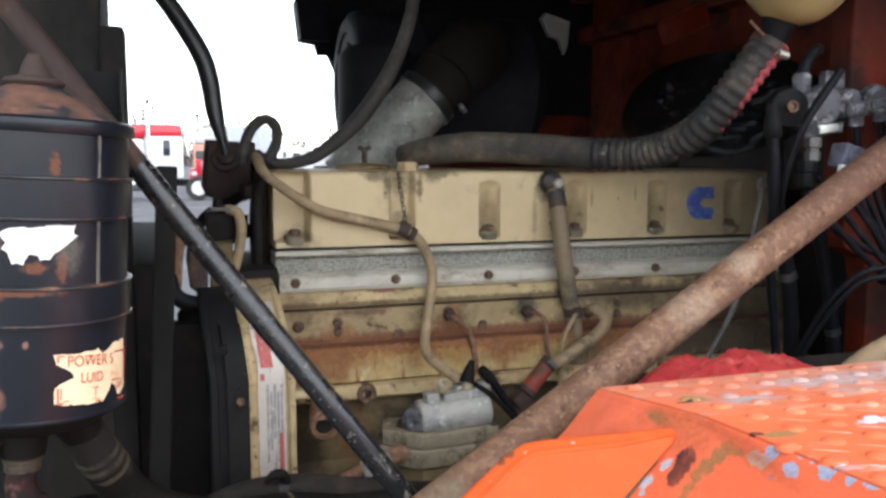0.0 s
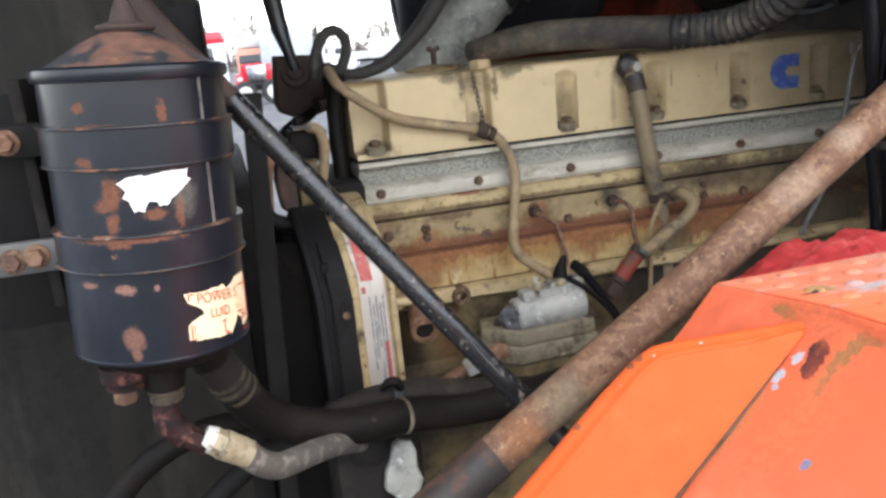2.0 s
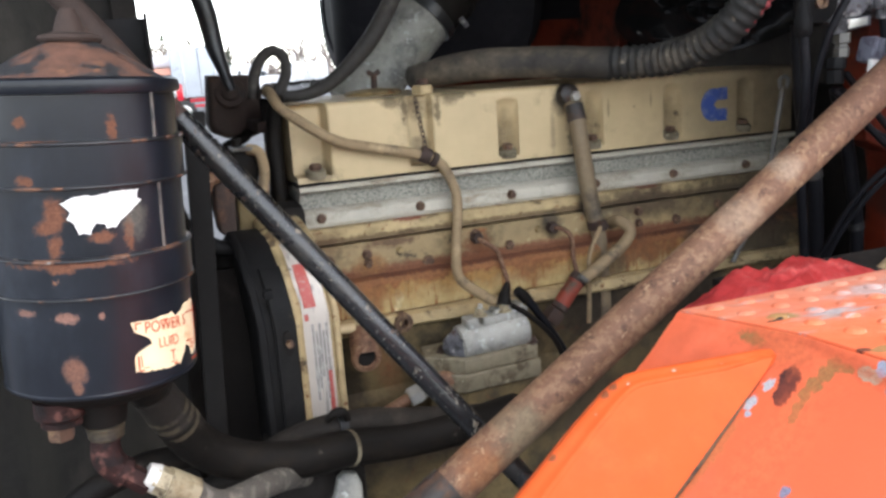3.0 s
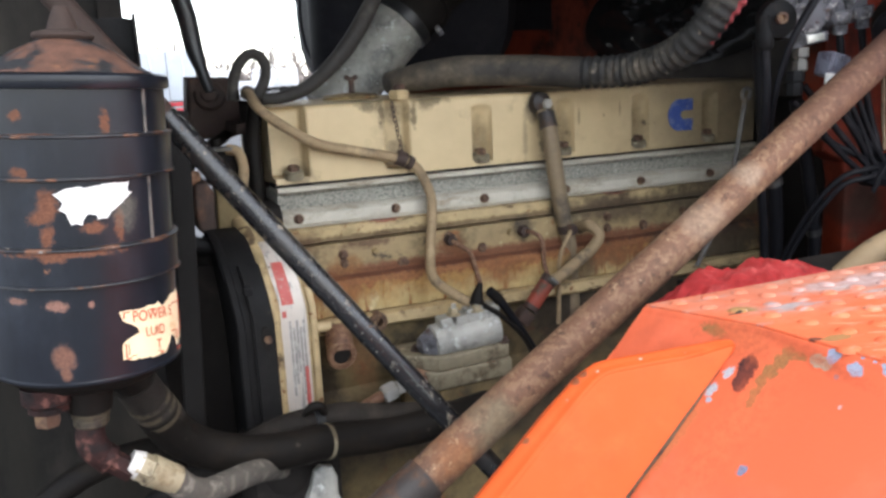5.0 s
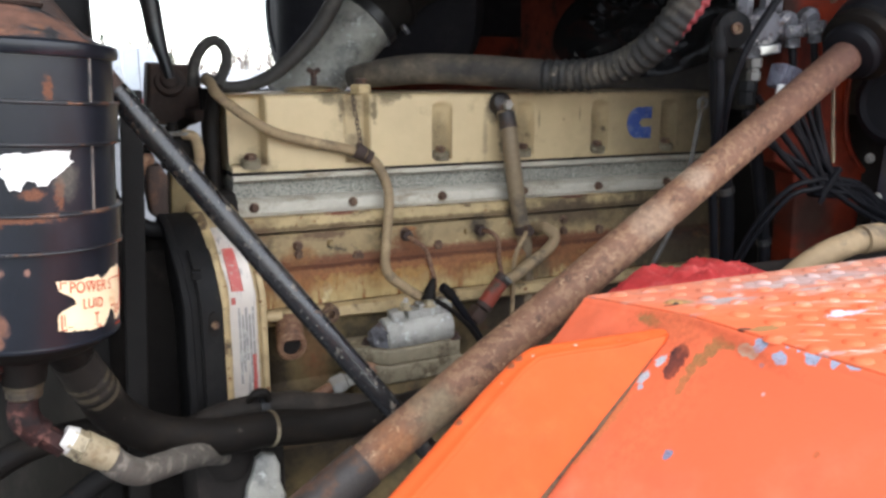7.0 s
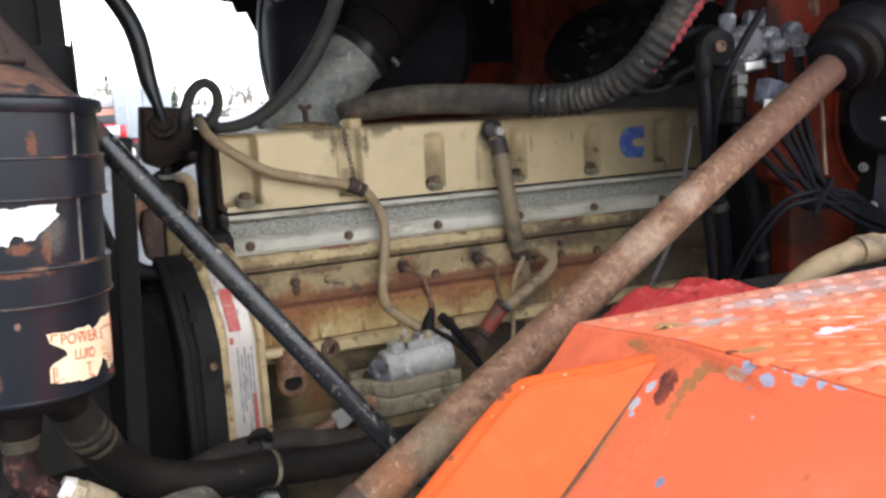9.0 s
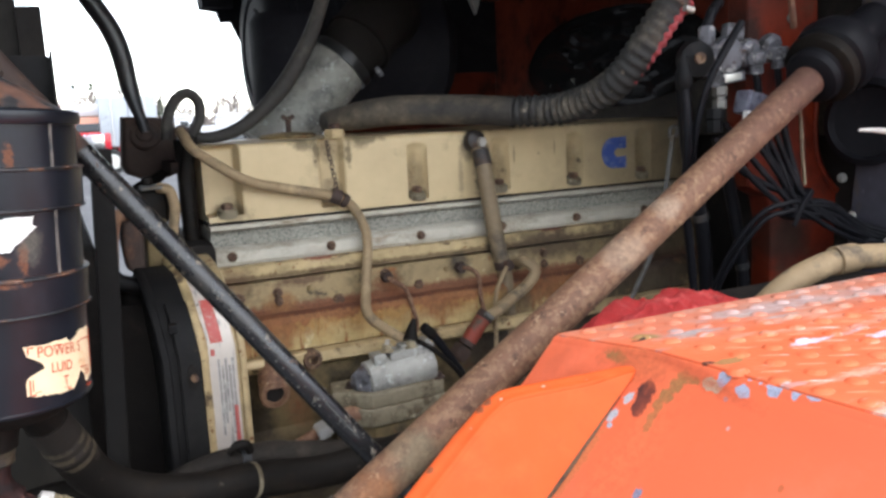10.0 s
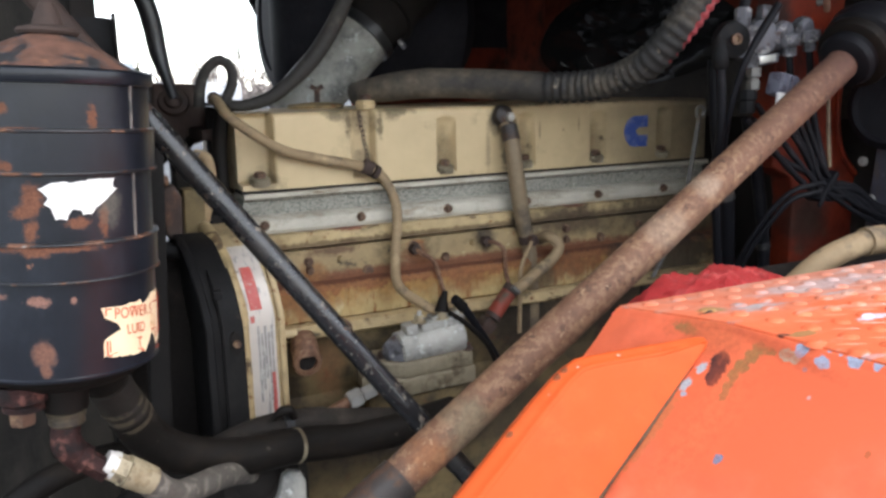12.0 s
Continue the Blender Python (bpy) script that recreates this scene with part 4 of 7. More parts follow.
    def strip(x0, x1, off, lo=0, hi=None, thick=0.02, tilt=0.0):
        bm = bmesh.new()
        pts = smooth_path([(0, y - off, z) for y, z in rim], 0.004)
        first = int(lo * len(pts))
        pts = pts[first : (max(first + 2, int(hi * len(pts))) if hi else None)]
        rows = []
        for q in pts:
            lean = tilt * max(0, (q.z - 1.60)) 
            rows.append([bm.verts.new((x + lean, q.y + d, q.z - d * 0.3)) for x, d in ((x0, thick), (x0, 0.002), (x0 + 0.002, 0), (x1 - 0.002, 0), (x1, 0.002), (x1, thick))])
        for a, b in zip(rows, rows[1:]):
            for k in range(6):
                bm.faces.new((a[k], a[(k + 1) % 6], b[(k + 1) % 6], b[k]))
        bm.faces.new(rows[0])
        bm.faces.new(rows[-1])
        return bm

    gear = part("gear_case_rim", strip(0.200, 0.268, 0, thick=0.16, tilt=-0.12), M_RIMPAINT, e, "tan gear-case rim with flaking edges", angle=60)
    rolled = [(0.2055 - 0.12 * max(0.0, z - 1.60), y - 0.004, z) for y, z in rim]
    part("rolled_bead", tube(rolled, 0.0108, 14, 0.006, wobble=0.0012), M_TAN_OLD, gear, "thick rolled bead with rusty chips")
    part("rim_bead", strip(0.260, 0.270, 0.006, thick=0.012, tilt=-0.12), M_RIMPAINT, gear, angle=60)
    foil = part("data_plate", strip(0.2130, 0.2560, 0.003, 0.24, 0.93, 0.0025, -0.12), M_FOIL, e, "silver data plate with red print")
    part("red_block", strip(0.2210, 0.2400, 0.0045, 0.32, 0.445, 0.002, -0.12), M_LABELRED, foil)
    part("red_stripe", strip(0.2455, 0.2520, 0.0050, 0.62, 0.76, 0.002, -0.12), M_LABELRED, foil)
    part("red_mark", strip(0.2190, 0.2260, 0.0045, 0.455, 0.485, 0.002, -0.12), M_LABELRED, foil)
    for k in range(5):
        part("print_bar", strip(0.2290 + 0.0050 * k, 0.2297 + 0.0050 * k, 0.0042, 0.49 + 0.02 * (k % 2), 0.70 - 0.03 * (k % 3), 0.0018, -0.12), M_FAINT, foil)
    for q in (0.33, 0.80):
        part("rivet", strip(0.2175, 0.2195, 0.0050, q, q + 0.012, 0.003, -0.12), M_DARKRUST, foil)
    guard = part("drive_guard", strip(0.150, 0.199, 0.033, 0.10, thick=0.17, tilt=-0.10), M_GUARD, e, "dull charcoal drive guard")
    part("guard_step", strip(0.170, 0.2005, 0.042, 0.30, thick=0.03, tilt=-0.10), M_GUARD, guard)
    part("guard_ridge", strip(0.148, 0.160, 0.037, 0.10, None, 0.012, -0.10), M_GUARD, guard)
    part("guard_clip", box((0.166, 1.250, 1.650), (0.012, 0.014, 0.012), 0.002), M_GUARD, guard)
    # dark oval standing in for the shade inside a slot
    part("guard_slot", plate([(0.0075 * math.cos(a), 0.018 * math.sin(a)) for a in np.linspace(0, 6.0, 18)], (0.1868, 1.2515, 1.575), (1, 0, 0), (0, 0, 1), 0.006), M_DARK, guard)
    part("guard_bolt", hexbolt((0.1885, 1.2520, 1.575), (0, -1, 0), 0.0060, 0.006), M_BOLT, guard)
    # timing case behind, front of the block
    part("front_case", box((0.225, 1.62, 1.50), (0.10, 0.28, 0.46), 0.02), M_DARK, e, "black front case")
    arm = part("case_arm", plate([(0.128, 1.786), (0.146, 1.788), (0.157, 1.766), (0.155, 1.712), (0.144, 1.698), (0.128, 1.712), (0.124, 1.752)], (0, 1.415, 0), (1, 0, 0), (0, 0, 1), 0.06, 0.007), M_DARKRUST, e, "grimy rust-brown cast arm")
    part("arm_flange", plate([(0.163, 1.776), (0.196, 1.778), (0.194, 1.700), (0.160, 1.690)], (0, 1.445, 0), (1, 0, 0), (0, 0, 1), 0.05, 0.005), M_TAN_DARK, arm)
    part("arm_hook", tube([(0.135, 1.41, 1.796), (0.120, 1.405, 1.794), (0.112, 1.405, 1.780), (0.110, 1.405, 1.755), (0.106, 1.405, 1.715)], [0.008, 0.0115, 0.012, 0.009, 0.010], 12, 0.005), M_RUST, arm, "rusty hooked end")
    part("case_bracket", tube([(0.100, 1.395, 1.735), (0.106, 1.392, 1.706), (0.128, 1.39, 1.692), (0.165, 1.39, 1.688), (0.185, 1.40, 1.676)], [0.009, 0.012, 0.013, 0.012, 0.009], 12, 0.006), M_GUARD, e, "charcoal curved bracket")
    part("idler_body", lathe([(0.018, 0), (0.024, 0.006), (0.024, 0.05), (0.021, 0.054), (0.021, 0.07), (0.024, 0.074), (0.024, 0.17), (0.018, 0.18)], (0.132, 1.43, 1.50), (0, 0, 1), 24), M_RUBBER, e, "black round idler body")
    return e


engine()


def fuel_valve():
    """Silver solenoid on a stacked base at the side of the engine."""
    f = thing("shutoff_valve", (0.52, 1.36, 1.40), "silver cylindrical shut-off valve on a grimy cast base beside the block", "valve")
    ax = Vector((0.147, 0.0, 0.012)).normalized()
    a = Vector((0.468, 1.335, 1.4955))
    part("cylinder", lathe([(0.026, 0.0), (0.0298, 0.003), (0.0305, 0.008), (0.0305, 0.030), (0.0295, 0.0315), (0.0305, 0.033), (0.0305, 0.112), (0.0295, 0.118), (0.021, 0.122)], a, ax, 40), M_SILVER, f, "oxidised silver can")
    part("end_nut", lathe([(0.002, -0.026), (0.016, -0.020), (0.0270, -0.004), (0.0290, 0.004)], a, ax, 6), M_VALVE, f, "dark facetted end nut", smooth=False)
    bm = box((0.548, 1.335, 1.531), (0.080, 0.036, 0.020), 0.003, rot(0, -5, 0))
    box((0.556, 1.335, 1.543), (0.052, 0.026, 0.010), 0.002, rot(0, -5, 0), bm)
    box((0.490, 1.330, 1.531), (0.022, 0.03, 0.018), 0.005, rot(0, -5, 0), bm)
    part("saddle", bm, M_SILVER, f)
    for x in (0.505, 0.548):
        nut = part("terminal_nut", hexbolt((x, 1.325, 1.541), (0, 0, 1), 0.009, 0.009, 0.012), M_BRASS, f)
        part("terminal", rod((x, 1.325, 1.549), (x + 0.002, 1.325, 1.560), 0.0038), M_ZINC, nut)
    foot = [(0.462, 1.296), (0.600, 1.304), (0.614, 1.400), (0.420, 1.400), (0.408, 1.345)]

    def grown(k):
        return [(0.52 + (x - 0.52) * k, 1.35 + (y - 1.35) * k) for x, y in foot]
    part("base_body", plate(grown(0.95), (0, 0, 1.482), (1, 0, 0), (0, 1, 0), 0.026, 0.004), M_PALECAST, f, "grime-brown cast base")
    part("base_flange", plate(grown(1.0), (0, 0, 1.4560), (1, 0, 0), (0, 1, 0), 0.030, 0.003), M_PALECAST, f, "pale worn flange edge")
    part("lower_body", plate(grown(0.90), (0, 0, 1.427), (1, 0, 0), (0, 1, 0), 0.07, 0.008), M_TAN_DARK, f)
    for x, y in ((0.592, 1.318), (0.448, 1.352), (0.60, 1.385)):
        part("base_bolt", hexbolt((x, y, 1.4815), (0, 0, 1), 0.008, 0.007, 0.011), M_DARKRUST, f)
    part("elbow", tube([(0.425, 1.33, 1.440), (0.445, 1.325, 1.446), (0.464, 1.322, 1.436), (0.476, 1.325, 1.413), (0.478, 1.33, 1.38)], 0.0155, 18, 0.005), M_RUST, f)
    part("union_nut", lathe([(0.014, 0), (0.0165, 0.003), (0.0165, 0.020), (0.014, 0.024)], (0.377, 1.33, 1.424), (1, 0, 0.3), 6), M_ZINC, f)
    part("union_nut", lathe([(0.0125, 0), (0.0125, 0.022)], (0.402, 1.33, 1.431), (1, 0, 0.3), 6), M_ZINC, f)
    part("feed_pipe", tube([(0.380, 1.33, 1.425), (0.35, 1.33, 1.414), (0.31, 1.335, 1.39)], 0.009, 12), M_RUST, f)
    return f


fuel_valve()


# ---- pipes and hoses on the engine ----
def pipe_thing(name, label, category, points, radius, material, seg=14, **kw):
    t = thing(name, points[0], label, category)
    part(kw.pop("shape", "tube"), tube(points, radius, seg, **kw), material, t)
    return t


br = pipe_thing("breather_pipe", "tan steel breather pipe clipped down the engine side", "pipe",
                [(0.774, 1.492, 1.848), (0.774, 1.470, 1.835), (0.776, 1.462, 1.80), (0.786, 1.462, 1.729), (0.798, 1.462, 1.66), (0.806, 1.460, 1.628), (0.812, 1.455, 1.56), (0.812, 1.45, 1.45)], [0.0115, 0.0135, 0.0150, 0.0160, 0.0155, 0.0140, 0.0135, 0.0135], M_PIPE)
part("banjo", lathe([(0.019, 0), (0.021, 0.006), (0.018, 0.018), (0.011, 0.022), (0.004, 0.024)], (0.774, 1.506, 1.868), (0, -1, 0.1), 24), M_SLEEVE, br)
part("banjo_nut", hexbolt((0.780, 1.484, 1.866), (0.1, -1, 0), 0.010, 0.008), M_ZINC, br)
part("collar", rod((0.774, 1.476, 1.850), (0.7752, 1.4665, 1.822), 0.0165), M_SLEEVE, br)
part("clamp", rod((0.803, 1.4605, 1.637), (0.806, 1.460, 1.622), 0.0160), M_DARKRUST, br)

rp = pipe_thing("return_pipe", "curved tan pipe ending in a red rubber sleeve", "pipe",
                [(0.842, 1.475, 1.622), (0.842, 1.452, 1.632), (0.843, 1.436, 1.634), (0.853, 1.424, 1.622), (0.851, 1.422, 1.607), (0.824, 1.415, 1.588), (0.780, 1.400, 1.572), (0.750, 1.392, 1.558), (0.722, 1.386, 1.551)], 0.0108, M_OLDHOSE)
part("sleeve", tube([(0.722, 1.386, 1.555), (0.700, 1.385, 1.531), (0.680, 1.384, 1.507)], 0.0145, 18), M_RED, rp, "perished orange-red rubber sleeve")
for a, b in (((0.727, 1.386, 1.560), (0.718, 1.386, 1.550)), ((0.686, 1.384, 1.514), (0.680, 1.384, 1.507))):
    part("hose_clamp", rod(a, b, 0.0160), M_DARKRUST, rp)
part("end_block", box((0.668, 1.385, 1.496), (0.030, 0.028, 0.028), 0.008, rot(0, 45, 0)), M_DARKRUST, rp)
part("clamp_screw", rod((0.714, 1.369, 1.564), (0.728, 1.369, 1.552), 0.0045), M_BRASSDULL, rp)

for name, pts, r in (
    ("injector_line", [(0.566, 1.470, 1.636), (0.574, 1.446, 1.628), (0.592, 1.440, 1.613), (0.600, 1.436, 1.585), (0.597, 1.41, 1.555), (0.570, 1.36, 1.552)], 0.0042),
    ("injector_line", [(0.716, 1.470, 1.634), (0.728, 1.446, 1.632), (0.740, 1.440, 1.617), (0.743, 1.438, 1.575), (0.736, 1.41, 1.55)], 0.0042),
    ("fuel_line", [(0.806, 1.446, 1.630), (0.789, 1.425, 1.624), (0.776, 1.42, 1.609), (0.765, 1.42, 1.579), (0.763, 1.42, 1.521), (0.755, 1.41, 1.46)], 0.0042),
):
    p = pipe_thing(name, "thin rust-brown fuel line bent over the block ledge", "pipe", pts, r, M_RUST if name == "injector_line" else M_OLDHOSE, 10, step=0.006)
    part("union", hexbolt((pts[0][0], pts[0][1] + 0.003, pts[0][2]), (0, -1, 0), 0.011, 0.016), M_DARKRUST, p)

w = thing("wire_pair", (0.56, 1.33, 1.55), "black rubber-booted wires on the valve terminals", "wire")
part("boot", tube([(0.548, 1.325, 1.552), (0.553, 1.33, 1.568), (0.561, 1.335, 1.585)], [0.013, 0.009, 0.004], 12, 0.004), M_RUBBER, w)
part("wire", tube([(0.572, 1.325, 1.572), (0.592, 1.325, 1.552), (0.625, 1.325, 1.503), (0.655, 1.325, 1.455), (0.68, 1.33, 1.41)], [0.0080, 0.0074, 0.0062, 0.0060, 0.0060], 14), M_CABLE, w)
part("tape", tube([(0.574, 1.325, 1.570), (0.590, 1.325, 1.554)], [0.0088, 0.0098], 12, 0.004), M_RUBBER, w)
part("wire", tube([(0.560, 1.32, 1.55), (0.59, 1.315, 1.528), (0.63, 1.312, 1.483), (0.655, 1.315, 1.43)], 0.0045, 10), M_RUBBER, w)

ch = pipe_thing("coolant_hose", "thin tan dusty hose looped across the rocker cover", "hose",
                [(0.262, 1.610, 1.905), (0.247, 1.575, 1.912), (0.245, 1.535, 1.908), (0.258, 1.495, 1.88), (0.33, 1.482, 1.829), (0.397, 1.482, 1.809), (0.465, 1.482, 1.793), (0.511, 1.482, 1.772), (0.533, 1.475, 1.728), (0.533, 1.466, 1.688), (0.518, 1.445, 1.63), (0.503, 1.40, 1.588), (0.530, 1.362, 1.560), (0.548, 1.345, 1.548)], 0.0088, M_OLDHOSE, step=0.008)
part("clip", tube([(0.478, 1.482, 1.792), (0.494, 1.480, 1.784)], 0.0135, 16), M_DARKRUST, ch)
part("clip", tube([(0.497, 1.480, 1.782), (0.505, 1.480, 1.777)], 0.0125, 16), M_DARKRUST, ch)
chain = thing("filler_chain", (0.49, 1.51, 1.80), "small dark link chain hanging in the cover pocket", "chain")
for k in range(11):
    x, y, z = 0.4855 + 0.0010 * k + 0.0008 * math.sin(k * 1.9), 1.512 - 0.0012 * k, 1.880 - 0.0083 * k
    side = Vector((1, 0, 0)) if k % 2 else Vector((0.35, -0.94, 0))
    loop = [Vector((x, y, z)) + side * (0.0031 * math.cos(a)) + Vector((0, 0, 0.0060 * math.sin(a))) for a in np.linspace(0, 2 * math.pi, 11)]
    part("link", tube([tuple(q) for q in loop], 0.0010, 6, 0.003), M_DARKRUST, chain)

lo = thing("looped_hose", (0.25, 1.6, 1.90), "black rubber hose looped by the front bracket", "hose")
part("loop", tube([(0.226, 1.60, 1.90), (0.232, 1.60, 1.940), (0.247, 1.60, 1.968), (0.268, 1.60, 1.979), (0.285, 1.60, 1.965), (0.286, 1.60, 1.94), (0.276, 1.60, 1.918), (0.262, 1.59, 1.90)], 0.0095, 14), M_DUSTHOSE, lo)
part("nipple", rod((0.252, 1.60, 1.914), (0.247, 1.575, 1.912), 0.0115), M_DARKRUST, lo)
pipe_thing("vent_hose", "black rubber hose rising in front of the intake tube", "hose",
           [(0.262, 1.60, 1.905), (0.30, 1.60, 1.900), (0.345, 1.60, 1.910), (0.385, 1.60, 1.935), (0.436, 1.60, 1.983), (0.480, 1.60, 2.045), (0.513, 1.60, 2.11), (0.535, 1.60, 2.18), (0.548, 1.62, 2.26), (0.56, 1.66, 2.36)], [0.009, 0.010, 0.012, 0.013, 0.0155, 0.015, 0.013, 0.012, 0.012, 0.012], M_DUSTHOSE)

rh = thing("ribbed_hose", (0.52, 1.5, 1.9), "thick dusty corrugated black hose with a faded red stripe", "hose")
RIB = [(0.535, 1.66, 1.915), (0.575, 1.60, 1.925), (0.64, 1.55, 1.932), (0.74, 1.49, 1.928), (0.82, 1.43, 1.920), (0.875, 1.36, 1.921), (0.90, 1.29, 1.936), (0.915, 1.235, 1.965), (0.935, 1.20, 2.01), (0.958, 1.185, 2.05), (0.982, 1.175, 2.085)]
part("smooth_end", tube(RIB[:5], [0.022, 0.0262, 0.0275, 0.0280, 0.0278], 24, 0.004, wobble=0.0012), M_DUSTPLAIN, rh, "plain tan-dusted rubber end")
part("corrugated_end", tube(RIB[4:], 0.0255, 22, 0.0026, 0.0036, 0.0150), M_RIB, rh)
st = [Vector(p) + Vector((0.009, -0.0215, -0.003)) for p in RIB[7:]]
part("stripe", tube(st, 0.0070, 10, 0.0026, 0.0036, 0.0150), M_PINK, rh)
part("hose_clamp", rod((0.977, 1.177, 2.077), (0.984, 1.175, 2.088), 0.0305), M_SLEEVE, rh)
part("clamp_screw", rod((0.975, 1.146, 2.070), (0.992, 1.146, 2.066), 0.006), M_ZINC, rh)


# ---- air intake ----
it = thing("intake_tube", (0.5, 1.9, 1.88), "dull silver intake tube clamped to a black rubber elbow", "tube")
part("tube", tube([(0.475, 1.90, 1.86), (0.515, 1.90, 1.905), (0.575, 1.90, 1.965), (0.655, 1.90, 2.045)], [0.066, 0.068, 0.068, 0.068], 36, 0.01), M_SILVER, it)
part("band_clamp", tube([(0.648, 1.90, 2.038), (0.664, 1.90, 2.054)], 0.0735, 36, 0.01), M_BLACK, it)
part("clamp_screw", rod((0.715, 1.842, 2.03), (0.728, 1.842, 2.012), 0.006), M_VALVE, it)
part("rubber_elbow", tube([(0.652, 1.90, 2.042), (0.70, 1.91, 2.09), (0.76, 1.95, 2.14), (0.82, 2.02, 2.17)], [0.070, 0.073, 0.078, 0.085], 30, 0.012), M_DARK, it)
part("rubber_end", tube([(0.700, 1.905, 2.088), (0.705, 1.907, 2.093)], 0.080, 30, 0.004), M_DARK, it)

ac = thing("air_cleaner", (0.7, 2.2, 1.9), "large black air cleaner canister under the hood", "air cleaner")
can = part("body", lathe([(0.02, 0.0), (0.10, 0.0), (0.105, 0.006), (0.125, 0.006), (0.13, 0.0), (0.16, 0.0), (0.178, 0.012), (0.185, 0.03), (0.185, 0.46), (0.15, 0.50)], (0.535, 2.22, 2.10), (1, 0, 0), 56), M_AIRBLACK, ac)
for h in (0.05, 0.17):
    part("body_band", lathe([(0.185, 0), (0.189, 0.003), (0.189, 0.020), (0.185, 0.023)], (0.535 + h, 2.22, 2.10), (1, 0, 0), 56), M_AIRBLACK, can)
part("outlet", lathe([(0.075, 0), (0.09, 0.02), (0.09, 0.22), (0.075, 0.24)], (0.575, 2.05, 1.93), (0, 0, 1), 36), M_AIRBLACK, ac)

# ---- the truck's body round the engine ----
fw = thing("firewall", (1.42, 1.6, 1.2), "dusty orange sheet-metal firewall behind the engine", "firewall", kind="structure")
part("panel", box((1.42, 2.72, 1.80), (0.03, 0.84, 1.4), 0.004), M_ORANGE_DIM, fw)
# the panel behind the air valve is near-black, not orange
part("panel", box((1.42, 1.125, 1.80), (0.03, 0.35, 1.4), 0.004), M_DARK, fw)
part("panel", box((1.42, 1.80, 2.25), (0.03, 1.0, 0.50), 0.004), M_ORANGE_DIM, fw)
# Out of view; added to shade the firewall corner.
part("cab_shell", box((1.99, 1.75, 1.85), (1.00, 2.4, 1.9), 0.10, seg=4), M_FIREWALL, fw, "unseen orange cab body behind the firewall, added for shade")
part("cowl_lip", box((1.385, 1.95, 2.30), (0.06, 2.1, 0.05), 0.01), M_ORANGE_DIM, fw)
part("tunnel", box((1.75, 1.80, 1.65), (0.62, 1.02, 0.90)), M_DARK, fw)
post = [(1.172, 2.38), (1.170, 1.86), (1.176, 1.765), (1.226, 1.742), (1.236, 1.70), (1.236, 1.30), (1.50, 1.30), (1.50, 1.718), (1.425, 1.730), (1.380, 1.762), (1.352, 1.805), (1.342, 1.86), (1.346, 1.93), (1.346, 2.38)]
upright = part("upright", plate(post, (0, 1.205, 0), (1, 0, 0), (0, 0, 1), 0.05, 0.006), M_FIREWALL, fw, "orange upright post with a curved flange, top darkened for shade", angle=30)
part("flange_bead", tube([(1.346, 1.203, 1.95), (1.342, 1.203, 1.865), (1.352, 1.203, 1.805), (1.380, 1.203, 1.762), (1.425, 1.203, 1.730), (1.50, 1.203, 1.718)], 0.0055, 10), M_FIREWALL, upright)
for x, z in ((1.262, 1.862), (1.272, 2.062)):
    part("screw", hexbolt((x, 1.204, z), (0, -1, 0), 0.0055, 0.005, 0.008), M_BRASSDULL, upright)
bm = bmesh.new()
sheet_rows = []
for i in range(25):
    ring = []
    for y, z in blob(0, 0, 0.40 * i / 24, 0.130 * i / 24, 5, 72, 0.10):
        crumple = 0.020 * noise.fractal(Vector((y * 9, z * 22, 1.5)), 1.0, 2.0, 3) - 0.016 * abs(noise.noise(Vector((y * 14 + z * 18, z * 30 - y * 6, 8))))
        ring.append(bm.verts.new((1.392 - max(0.0, 0.010 + crumple) * (1 - (i / 24) ** 6), 1.90 - y, 2.045 + z)))
    sheet_rows.append(ring)
for a, b in zip(sheet_rows[1:], sheet_rows[2:]):
    for k in range(72):
        bm.faces.new((a[k], a[(k + 1) % 72], b[(k + 1) % 72], b[k]))
for v in sheet_rows[0]:
    bm.verts.remove(v)
bm.faces.new(sheet_rows[1])
part("vent_sheet", bm, M_PLASTIC, fw, "crumpled black plastic over the heater opening")
dash = part("dash_panel", box((1.408, 1.62, 1.93), (0.012, 0.80, 0.17), 0.003), M_DASH, fw, "dusty grey lower dash panel")
for y, z in ((1.62, 1.975), (1.40, 1.965), (1.86, 1.97)):
    part("stud", hexbolt((1.401, y, z), (-1, 0, 0), 0.009, 0.010, 0.016), M_BRASSDULL, dash)
cs = thing("cowl_side", (1.36, 1.0, 1.2), "scraped dark blue-grey sheet beside the firewall post", "panel")
part("sheet", plate([(0, 0), (0.34, 0), (0.34, 0.95), (0.03, 0.95), (0.03, 0.62), (0.0, 0.5), (0.03, 0.36)], (1.37, 1.165, 1.45), (0, -1, 0), (0, 0, 1), 0.012, 0.003), M_BLUEGREY, cs)
# black cup that stands in for the dark of a round hole
part("hole_cup", lathe([(0.040, 0), (0.074, 0.004), (0.078, 0.016), (0.066, 0.024), (0.060, 0.012), (0.02, 0.008)], (1.361, 1.10, 1.872), (-1, -0.25, 0), 36), M_CABLE, cs, "black cup standing in for a dark round hole")
part("bolt", hexbolt((1.352, 1.15, 1.770), (-0.6, -1, 0.1), 0.006, 0.005, 0.009), M_BRASSDULL, cs)
for y, z in ((1.13, 1.70), (1.10, 2.02), (1.06, 1.66), (1.09, 2.14)):
    part("screw", hexbolt((1.358, y, z), (-1, 0, 0), 0.006, 0.004, 0.009), M_ZINC, cs)

